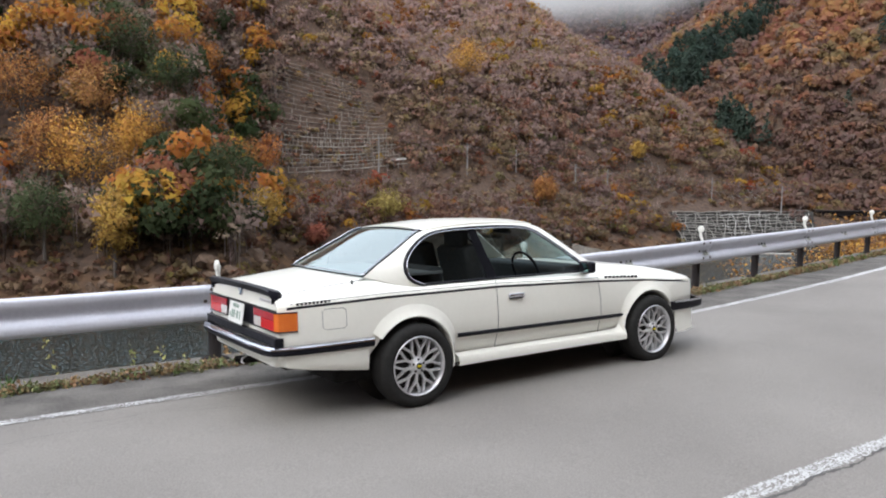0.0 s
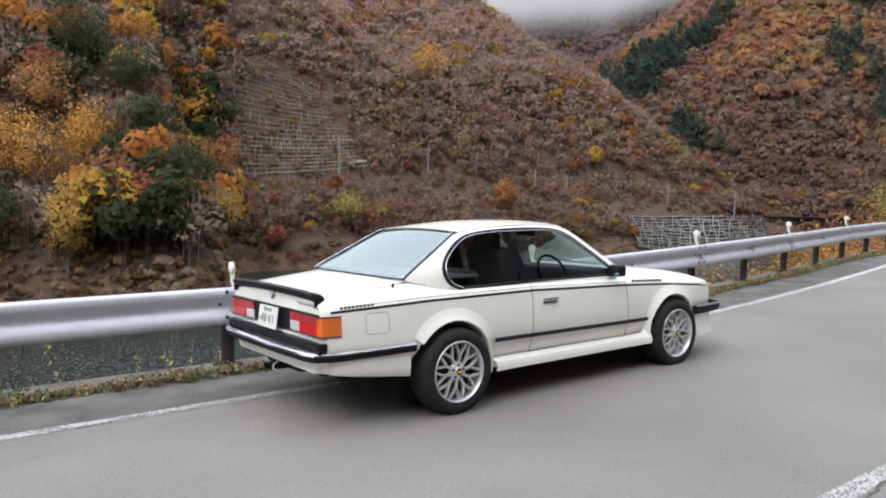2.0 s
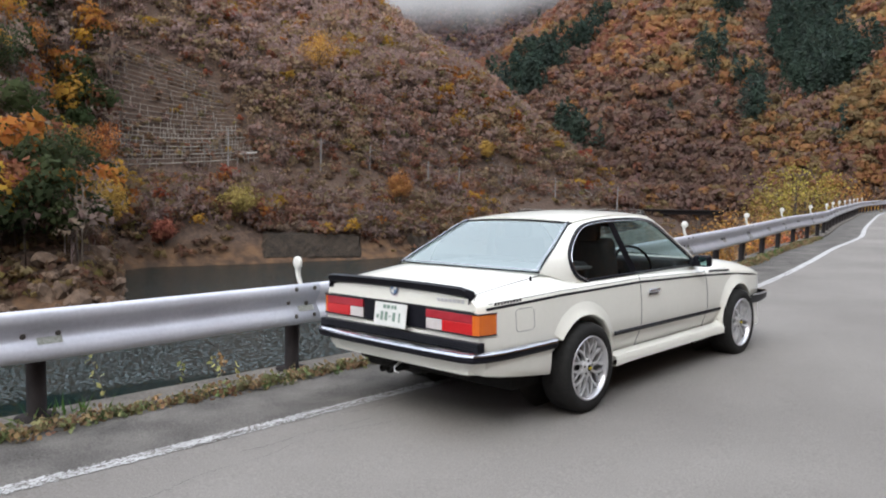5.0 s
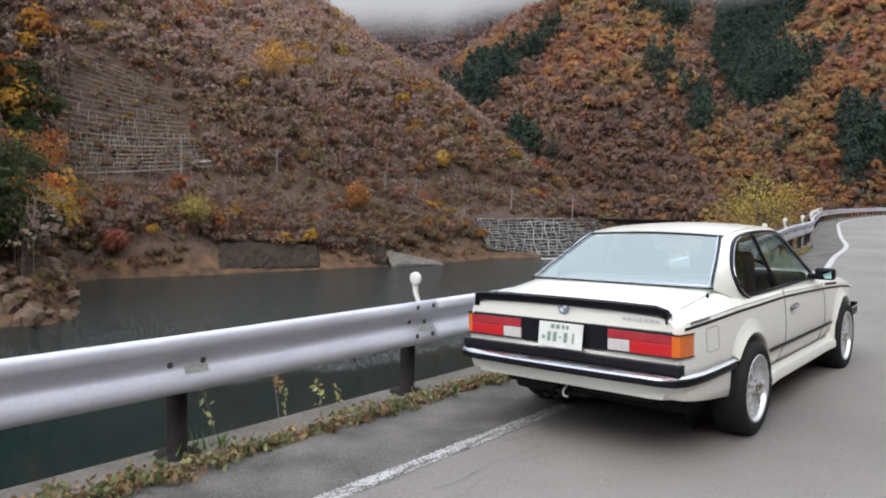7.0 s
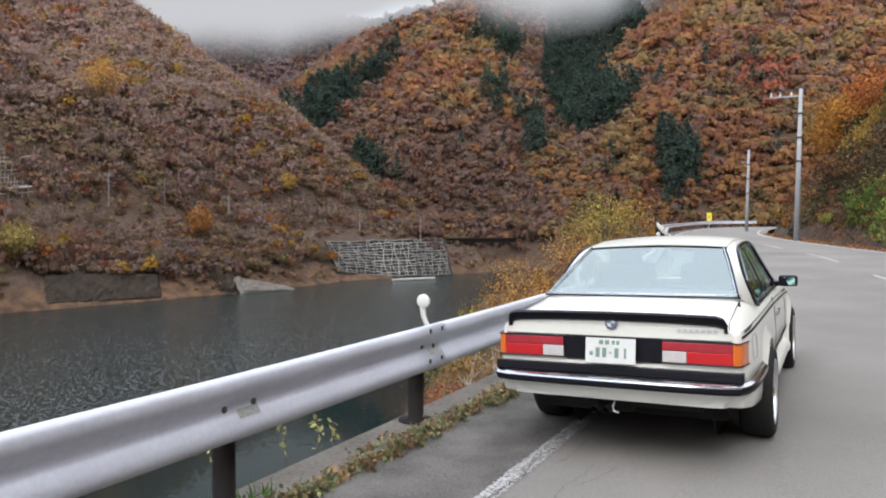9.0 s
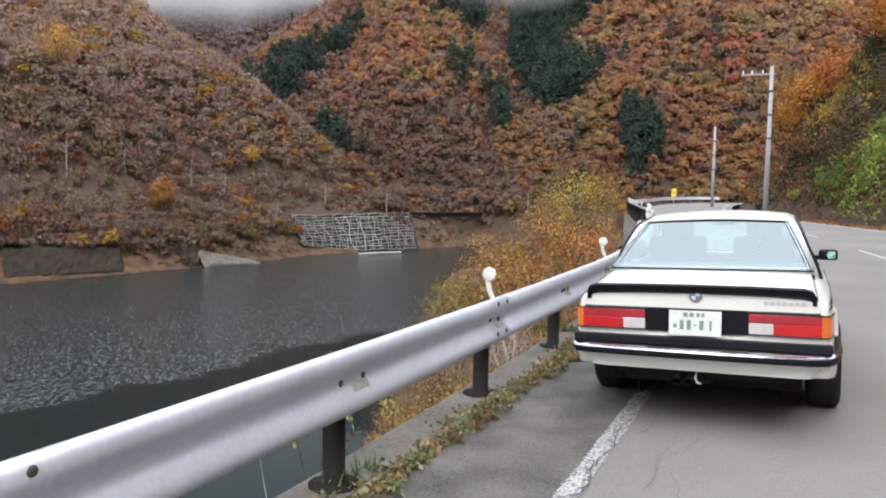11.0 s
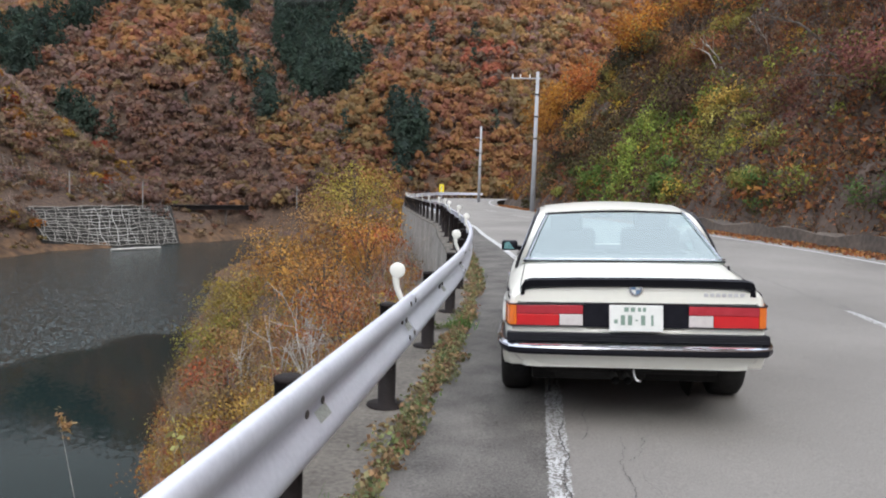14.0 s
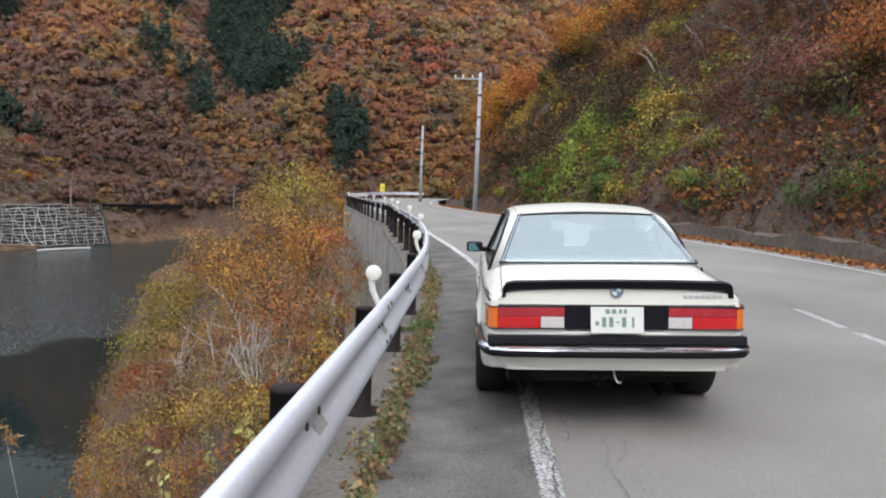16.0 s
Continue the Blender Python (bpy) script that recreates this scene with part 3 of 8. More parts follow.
# ---- guard rail on the lake side ----
RAIL_U = -1.07
PROFILE = [(0.00, 0.775), (0.022, 0.778), (0.042, 0.768), (0.056, 0.745), (0.060, 0.715), (0.052, 0.685), (0.020, 0.640), (0.002, 0.615), (0.0, 0.60), (0.002, 0.585), (0.020, 0.560),
           (0.052, 0.515), (0.060, 0.485), (0.056, 0.455), (0.042, 0.432), (0.022, 0.422), (0.0, 0.425)]
outer = [(RAIL_U + u, h + 0.042) for u, h in PROFILE]
inner = [(RAIL_U + u - 0.004, h + 0.042 + (0.003 if h < 0.6 else -0.003)) for u, h in reversed(PROFILE)]
guard_rail = thing("guard_rail", label="galvanised steel guard rail on brown posts along the lake", category="guard rail", kind="structure")
for k in range(-4, 26):
    s0 = -0.9 + 4.0 * k
    me = sweep("beam", s0 - 0.16, s0 + 4.16, 0.5, [(u + (0.0045 if k % 2 else 0), h) for u, h in outer + inner], GALV, closed=True, caps=True)
    part("beam", me, None, guard_rail, smooth=True)
posts = [-0.92 + 2.0 * k - (0.09 if k < 0 else 0.0) for k in range(-8, 52)]


def post_mesh():
    bm = bmesh.new()
    rings = []
    for r, h in ((0.14, 0.0), (0.14, 0.010), (0.062, 0.014), (0.062, 0.70), (0.066, 0.702), (0.066, 0.716), (0.045, 0.726), (0.0005, 0.728)):
        rings.append([bm.verts.new((r * math.cos(a), r * math.sin(a), h)) for a in [math.pi * 2 * i / 20 for i in range(20)]])
    for a, b in zip(rings, rings[1:]):
        for i in range(20):
            bm.faces.new((a[i], a[(i + 1) % 20], b[(i + 1) % 20], b[i]))
    me = bpy.data.meshes.new("post")
    bm.to_mesh(me)
    bm.free()
    me.materials.append(BROWN_PAINT)
    return me


def bolt_mesh():
    bm = bmesh.new()
    bmesh.ops.create_uvsphere(bm, u_segments=10, v_segments=6, radius=1, matrix=Matrix.Diagonal((0.008, 0.020, 0.020, 1)))
    me = bpy.data.meshes.new("bolt")
    bm.to_mesh(me)
    bm.free()
    me.materials.append(DARK_STEEL)
    return me


POST, BOLT = post_mesh(), bolt_mesh()
BRACKET = bpy.data.meshes.new("bracket")
bm = box(0.10, 0.07, 0.16, 0.006)
bm.to_mesh(BRACKET)
bm.free()
BRACKET.materials.append(BROWN_PAINT)
for i, s in enumerate(posts):
    o = part("post", POST, None, guard_rail, smooth=True)
    o.location = road_at(s, RAIL_U - 0.105, 0.05)
    if s < 40:
        o = part("bracket", BRACKET, None, guard_rail)
        o.location = road_at(s, RAIL_U - 0.046, 0.635)
        joint = round((s + 0.95) / 2) % 2 == 0
        spots = [(-0.07, 0.735, 0.058), (0.12, 0.735, 0.058), (-0.12, 0.62, 0.01), (0.07, 0.60, 0.006), (-0.07, 0.50, 0.058), (0.12, 0.50, 0.058)] if joint else [(-0.11, 0.60, 0.004), (0.11, 0.60, 0.004)]
        for ds, h, du in spots:
            b = part("bolt", BOLT, None, guard_rail)
            b.location = road_at(s + ds, RAIL_U + du + 0.004, h + 0.042)
STICKER = shade("faded_sticker", (0.16, 0.17, 0.14), (0.42, 0.43, 0.40), 60, 0.8)
for s in posts:
    if s < 14:
        verts = [road_at(s + a, RAIL_U + u + 0.0085, h + 0.044) for a in (-0.03, 0.05, 0.13) for u, h in ((0.004, 0.582), (0.020, 0.559), (0.036, 0.538))]
        part("sticker", mesh_of("sticker", verts, [(i * 3 + k, i * 3 + k + 1, i * 3 + k + 4, i * 3 + k + 3) for i in range(2) for k in range(2)], STICKER), None, guard_rail, "faded torn sticker")
# round reflectors on curved arms
reflector = thing("delineator", label="round white reflector on a curved arm bolted to the guard rail", category="reflector", group="reflectors along the guard rail")
bm = bmesh.new()
rings = []
for r, d in ((0.0005, -0.016), (0.046, -0.016), (0.053, -0.012), (0.055, 0.0), (0.053, 0.012), (0.046, 0.014), (0.042, 0.011), (0.0005, 0.011)):
    rings.append([bm.verts.new((r * math.cos(a), d, 0.40 + r * math.sin(a))) for a in [math.pi * 2 * i / 28 for i in range(28)]])
for a, b in zip(rings, rings[1:]):
    for i in range(28):
        bm.faces.new((a[i], a[(i + 1) % 28], b[(i + 1) % 28], b[i]))
bmesh.ops.recalc_face_normals(bm, faces=bm.faces[:])
part("disc", bm, WHITE_PLASTIC, reflector, smooth=True)
part("arm", tube([(0.05, 0.02, 0.10), (0.045, 0.02, 0.16), (0.02, 0.015, 0.22), (-0.005, 0.01, 0.28), (-0.012, 0.01, 0.34), (0, 0.012, 0.40)], [0.012, 0.016, 0.02, 0.021, 0.024, 0.026], 10), WHITE_PLASTIC, reflector, smooth=True)
part("clamp", box(0.03, 0.05, 0.06, 0.004, (0.055, 0.02, 0.1)), GALV, reflector)
first = True
for k in range(0, 14):
    s = -0.9 + 4.0 * k
    p = road_at(s, RAIL_U - 0.055, 0.60)
    a = float(np.degrees(np.arctan2(-np.interp(s, RUN, TAN[:, 0]), np.interp(s, RUN, TAN[:, 1]))))
    m = pose(*p, 0, 0, a)
    if first:
        reflector.matrix_world = m
        first = False
    else:
        copy_thing(reflector, m)
# ---- plants ----
RNG = np.random.default_rng(7)
ORANGE, YELLOW_LEAF, RUST, BROWN = (0.30, 0.125, 0.030), (0.36, 0.21, 0.040), (0.165, 0.068, 0.036), (0.105, 0.062, 0.042)
OLIVE, EVERGREEN, RED_LEAF, TAWNY = (0.14, 0.105, 0.042), (0.034, 0.044, 0.018), (0.28, 0.070, 0.034), (0.19, 0.13, 0.078)
LIME = (0.20, 0.22, 0.045)


def leaf_cloud(centres, per, spread, size, flat=0.6, tri=False, rng=RNG):
    """Small leaves round clump centres: an array of leaves, each three or four corners."""
    n = len(centres) * per
    c = np.repeat(np.asarray(centres, float), per, 0) + rng.normal(0, 1, (n, 3)) * spread
    a = rng.normal(0, 1, (n, 3))
    a /= np.linalg.norm(a, axis=1)[:, None]
    b = rng.normal(0, 1, (n, 3))
    b -= (a * b).sum(1)[:, None] * a
    b /= np.linalg.norm(b, axis=1)[:, None]
    s = size * rng.uniform(0.6, 1.4, (n, 1))
    a, b = a * s, b * s * flat
    if tri:
        return np.stack([c - a - b * 0.7, c + a * 1.1, c - a * 0.3 + b * 1.3], 1)
    return np.stack([c - a, c - b, c + a, c + b], 1)


def crown_centres(n, rx, rz, z0, rng, shell=0.55):
    """Clump centres in an uneven, roughly egg-shaped crown."""
    v = rng.normal(0, 1, (n, 3))
    v /= np.linalg.norm(v, axis=1)[:, None]
    v *= rng.uniform(shell, 1.05, (n, 1)) * rng.uniform(0.75, 1.15, (n, 1))
    return v * (rx, rx, rz) + (0, 0, z0)


def twigs(n, height, reach, width, rng):
    """Bare branches: long thin slivers that fork out of a stem."""
    out = [[(-width, 0, 0), (width, 0, 0), (0, 0.01, height * 0.75)], [(0, -width, 0), (0, width, 0), (0.01, 0, height * 0.75)]]
    for _ in range(n):
        z0 = rng.uniform(0.15, 0.7) * height
        a = rng.uniform(0, 2 * math.pi)
        r = reach * rng.uniform(0.4, 1.0)
        tip = np.array([r * math.cos(a), r * math.sin(a), min(height * 1.05, z0 + rng.uniform(0.15, 0.5) * height)])
        side = np.array([-math.sin(a), math.cos(a), 0.3]) * width * 0.6
        base = np.array([0, 0, z0])
        out.append([base - side, base + side, tip])
        for _ in range(2):
            b0 = base + (tip - base) * rng.uniform(0.3, 0.8)
            b1 = b0 + (rng.normal(0, 0.25, 3) + (0, 0, 0.3)) * reach * 0.8
            out.append([b0 - side * 0.6, b0 + side * 0.6, b1])
    return np.array([[np.asarray(p, float) for p in t] for t in out])


def polys_mesh(name, chunks, material):
    """One mesh out of (corners, tint) or (corners, tint, outward) chunks. Leaves with an outward way face it, so that a crown is lit as a body."""
    corners, normals = [], []
    for chunk in chunks:
        c = chunk[0]
        geo = np.cross(c[:, 1] - c[:, 0], c[:, 2] - c[:, 0])
        geo /= np.linalg.norm(geo, axis=1)[:, None] + 1e-9
        if len(chunk) > 2:
            out = chunk[2]
            back = (geo * out).sum(1) < 0
            c = np.where(back[:, None, None], c[:, ::-1], c)
            geo = np.where(back[:, None], -geo, geo) * 0.14 + out * 0.86
            geo /= np.linalg.norm(geo, axis=1)[:, None] + 1e-9
        corners.append(c.reshape(-1, 3))
        normals.append(np.repeat(geo, c.shape[1], 0))
    verts, normals = np.concatenate(corners), np.concatenate(normals)
    counts = np.concatenate([np.full(len(k[0]), k[0].shape[1]) for k in chunks])
    tints = np.concatenate([np.repeat(np.asarray([(*k[1], 1.0)]), k[0].shape[0] * k[0].shape[1], 0) if np.ndim(k[1]) == 1 else np.repeat(np.c_[k[1], np.ones(len(k[1]))], k[0].shape[1], 0) for k in chunks])
    me = bpy.data.meshes.new(name)
    me.vertices.add(len(verts))
    me.vertices.foreach_set("co", verts.ravel())
    me.loops.add(len(verts))
    me.loops.foreach_set("vertex_index", np.arange(len(verts)))
    me.polygons.add(len(counts))
    me.polygons.foreach_set("loop_start", np.concatenate([[0], np.cumsum(counts)[:-1]]))
    att = me.attributes.new("tint", "FLOAT_COLOR", "POINT")
    att.data.foreach_set("color", tints.ravel())
    me.materials.append(material)
    me.update()
    if any(len(k) > 2 for k in chunks):
        free = me.attributes.new("custom_normal", "FLOAT_VECTOR", "POINT")
        free.data.foreach_set("vector", normals.astype(np.float32).ravel())
    return me


def outward(c, z0, lift=0.3):
    """The way out of a crown with its heart at height z0, for each leaf."""
    o = c.mean(1) - (0, 0, z0)
    o = o / (np.linalg.norm(o, axis=1)[:, None] + 1e-9) + (0, 0, lift)
    return o / np.linalg.norm(o, axis=1)[:, None]


def leaf_shell(rng, n, rx, rz, z0, size, lobes=4, stray=0.45, low=-0.35):
    """A far crown of several overlapping lobes, covered in leaf sprays that lean outwards."""
    lobe = rng.normal(0, 1, (lobes, 3)) * (1, 1, 0.7)
    lobe /= np.linalg.norm(lobe, axis=1)[:, None] + 1e-9
    lobe[:, 2] = np.abs(lobe[:, 2]) * 0.9 - 0.15
    reach = rng.uniform(0.42, 0.62, lobes)
    pick = rng.integers(lobes, size=n)
    v = rng.normal(0, 1, (n, 3))
    v /= np.linalg.norm(v, axis=1)[:, None]
    v[:, 2] = np.where(v[:, 2] < low, -v[:, 2], v[:, 2])
    c = (lobe[pick] * 0.52 + v * reach[pick][:, None] * rng.uniform(0.8, 1.12, (n, 1))) * (rx, rx, rz) + (0, 0, z0)
    out = v + lobe[pick] * 0.7 + (0, 0, 0.2)
    out /= np.linalg.norm(out, axis=1)[:, None]
    face = out + rng.normal(0, stray, (n, 3))
    face /= np.linalg.norm(face, axis=1)[:, None]
    a = np.cross(face, rng.normal(0, 1, (n, 3)))
    a /= np.linalg.norm(a, axis=1)[:, None] + 1e-9
    b = np.cross(face, a)
    k = size * rng.uniform(0.65, 1.4, (n, 1))
    return np.stack([c + a * k, c - a * k * 0.5 + b * k * 0.8, c - a * k * 0.6 - b * k * 0.75], 1), out


def with_stems(rng, crown, n, height, width):
    """A half-bare crown: pale twigs show between its thin leaves."""
    c, out = crown
    t = twigs(n, height, 0.30, width, rng)
    return np.concatenate([c, t]), np.concatenate([out, np.tile((0.3, -0.5, 0.8), (len(t), 1))])


def conifer(rng, clumps, per, size):
    z = rng.uniform(0.08, 1.0, clumps) ** 0.8
    a = rng.uniform(0, 2 * math.pi, clumps)
    r = (1.03 - z) * 0.24
    c = np.stack([r * np.cos(a), r * np.sin(a), z], 1)
    c = leaf_cloud(c, per, 0.03, size, 0.5, True, rng)
    return c, outward(c * (1, 1, 0.25), 0.1, 0.8)


tr = np.random.default_rng(3)
CROWNS = {
    "far": [leaf_shell(tr, 48, 0.43, 0.42, 0.42, 0.138, 6, 0.5, -0.6) for _ in range(12)],
    "near": [leaf_shell(tr, 66, 0.42, 0.44, 0.42, 0.122, 6, 0.5, -0.6) for _ in range(8)],
    "dull": [with_stems(tr, leaf_shell(tr, 30, 0.44, 0.40, 0.36, 0.126, 5, 0.6, -0.6), 2, 0.9, 0.016) for _ in range(12)],
    "scrub": [with_stems(tr, leaf_shell(tr, 34, 0.44, 0.42, 0.38, 0.082, 6, 0.8, -0.6), 4, 0.95, 0.013) for _ in range(12)],
    "mid": [leaf_shell(tr, 76, 0.42, 0.42, 0.42, 0.082, 6, 0.6, -0.6) for _ in range(8)],
    "spur": [leaf_shell(tr, 230, 0.36, 0.36, 0.62, 0.050, 9, 0.6, -0.7) for _ in range(8)],
    "thin": [leaf_shell(tr, 26, 0.36, 0.34, 0.58, 0.055, 5, 0.9) for _ in range(8)],
    "tuft": [leaf_shell(tr, 16, 0.50, 0.40, 0.22, 0.17, 4, 0.7) for _ in range(8)],
    "cedar": [conifer(tr, 44, 2, 0.062) for _ in range(5)],
    "bare": [(t, np.tile((0.3, -0.5, 0.8), (len(t), 1))) for t in [twigs(9, 1.0, 0.33, 0.011, tr) for _ in range(8)]],
}


def jitter(t, rng, amount=0.22):
    return tuple(np.clip(np.array(t) * (1 + rng.uniform(-amount, amount)) * (1 + rng.uniform(-0.08, 0.08, 3)), 0.004, 0.9))


def skyline(az, d):
    """How high the ground in front hides what stands at distance d (tan of the angle), for arrays."""
    steps = np.linspace(0.12, 0.985, 26)
    best = np.full(az.shape, -1.0)
    for f in steps:
        x, y = 1.0 - np.sin(az) * d * f, -5.0 + np.cos(az) * d * f
        best = np.maximum(best, (ground_height(x, y) - 1.5) / (d * f))
    return best


def inside(a, e, poly):
    """Which bearings and rises lie inside a rounded-off outline."""
    hit = np.zeros(a.shape, bool)
    for (ax, ay), (bx, by) in zip(poly, poly[1:] + poly[:1]):
        cross = ((ay > e) != (by > e)) & (a < (bx - ax) * (e - ay) / (by - ay + 1e-9) + ax)
        hit ^= cross
    return hit


def grow(name, plants, label, rng):
    """One mesh of many plants: kind of crown, places, sizes and tints as arrays."""
    chunks = []
    for kind, place, size, tint in plants:
        which = rng.integers(len(CROWNS[kind]), size=len(place))
        for k, (c, out) in enumerate(CROWNS[kind]):
            m = which == k
            if not m.any():
                continue
            a = rng.uniform(0, 2 * math.pi, m.sum())
            rot = np.zeros((len(a), 3, 3))
            rot[:, 0, 0] = rot[:, 1, 1] = np.cos(a)
            rot[:, 0, 1], rot[:, 1, 0], rot[:, 2, 2] = -np.sin(a), np.sin(a), 1
            leaves = np.einsum("nij,tkj->ntki", rot, c) * size[m][:, None, None, None] + place[m][:, None, None, :]
            ways = np.einsum("nij,tj->nti", rot, out)
            chunks.append((leaves.reshape(-1, c.shape[1], 3), np.repeat(tint[m], len(c), 0), ways.reshape(-1, 3)))
    tagged(new(name, polys_mesh(name, chunks, FAR_LEAVES)), label, "woods", kind="stuff")


def tints(choices, weights, n, rng, amount=0.16):
    t = np.array(choices)[rng.choice(len(choices), n, p=np.array(weights) / np.sum(weights))]
    return np.clip(t * (1 + rng.uniform(-amount, amount, (n, 1))) * (1 + rng.uniform(-0.06, 0.06, (n, 3))), 0.004, 0.9)


# what grows where on the mountains, by bearing and rise from the road
GULLY = [(19.5, 14.5), (15.6, 16.5), (11.6, 17.0), (14.1, 13.4), (15.5, 12.0), (17.1, 10.9), (16.7, 9.9), (13.2, 9.8), (14.2, 7.8), (16.6, 6.0), (18.3, 6.8), (19.8, 8.9), (20.5, 11.0)]
CEDAR_STRIP = [(39.8, 7.2), (37.5, 8.9), (35.0, 10.2), (31.4, 12.3), (31.0, 11.6), (34.2, 9.4), (35.9, 8.1), (36.9, 6.9), (38.8, 6.2)]
CEDAR_DOT = [(11.6, 5.9), (10.4, 5.0), (9.0, 5.2), (9.2, 3.6), (10.0, 2.4), (10.8, 0.3), (11.3, 2.5)]
CEDAR_PATCH = [(35.4, 4.6), (33.8, 4.4), (32.2, 2.7), (33.0, 2.6)]
SHOULDER_EDGE = [(40.2, 8.0), (39.2, 9.4), (35.9, 11.6), (31.6, 13.8), (27.4, 15.4), (31.6, 12.2), (35.9, 10.0), (38.0, 8.6)]
MAIN_RIDGE = [(25.9, 16.8), (29.1, 14.1), (31.7, 11.6), (32.1, 9.3), (29.1, 8.8), (26.0, 7.1), (23.9, 8.8), (22.8, 7.1), (20.4, 7.1), (18.3, 6.7), (21.8, 12.1), (23.5, 15.5)]
LOW_RIDGE = [(21.9, 6.9), (18.7, 6.7), (16.2, 4.1), (15.5, 2.2), (17.0, 1.2), (20.4, 2.0), (21.5, 4.1)]
RIGHT_WOODS = [(12.7, 17.5), (14.3, 13.1), (17.1, 11.2), (12.6, 9.4), (15.4, 6.6), (16.6, 5.4), (14.9, 2.9), (13.2, 0.0), (2.9, -1.0), (-6, 0), (-6, 19)]
GULLY_FLANK = [(23.2, 12.5), (20.3, 12.5), (18.7, 7.9), (16.6, 5.2), (17.6, 4.6), (20.0, 7.0), (21.8, 10.0)]


# single trees that stand out on the far side: place, height, width, tint
SINGLE_TREES = [
        (-92.6, 5.0, 8.5, 8.0, ORANGE, "tall orange autumn tree on the spur"), (-84, 6.4, 8.5, 7.0, ORANGE, "orange autumn tree on the spur"), (-78, 9.8, 8.5, 8.5, (0.40, 0.19, 0.03), "broad golden autumn tree on the spur"),
        (-81, 14.6, 8.0, 6.0, (0.40, 0.19, 0.03), "golden autumn tree on the spur"), (-66, 9.6, 7.0, 4.2, YELLOW_LEAF, "slender yellow autumn tree near the water"), (-114, 31.5, 8.0, 8.0, (0.40, 0.15, 0.025), "orange autumn tree high on the spur"),
        (-99, 32, 8.0, 7.0, (0.33, 0.15, 0.03), "orange autumn tree at the end of the spur"), (-101, 36.5, 7.0, 5.5, (0.38, 0.13, 0.03), "russet autumn tree below the cribwork"), (-77, 27.2, 6.0, 5.0, YELLOW_LEAF, "yellow autumn tree over the shore"),
        (-97, 17.6, 9.0, 8.0, EVERGREEN, "dark evergreen tree on the spur"), (-90, 21, 8.0, 6.5, EVERGREEN, "dark evergreen tree on the spur"), (-74, 22.4, 7.5, 6.5, EVERGREEN, "dark evergreen tree at the end of the spur"),
        (-71, 4.5, 7.0, 6.0, EVERGREEN, "dark evergreen tree near the shore"), (-85, 77.6, 5.5, 4.0, ORANGE, "small orange tree by the railway"), (-107, 77.5, 8.0, 7.0, (0.42, 0.21, 0.04), "golden tree high on the hillside"),
        (-85, 48.6, 5.0, 5.0, (0.26, 0.19, 0.05), "olive yellow tree above the shore"), (-93, 108, 4.5, 3.0, YELLOW_LEAF, "small yellow tree on the hillside"), (-87.6, 11.8, 7.5, 6.5, (0.30, 0.14, 0.04), "brownish orange tree on the spur"),
        (-84.5, 37.5, 3.2, 2.6, (0.22, 0.065, 0.034), "small red tree above the shore"), (-86, 52, 2.4, 2.2, (0.20, 0.062, 0.034), "small red shrub above the shore")]


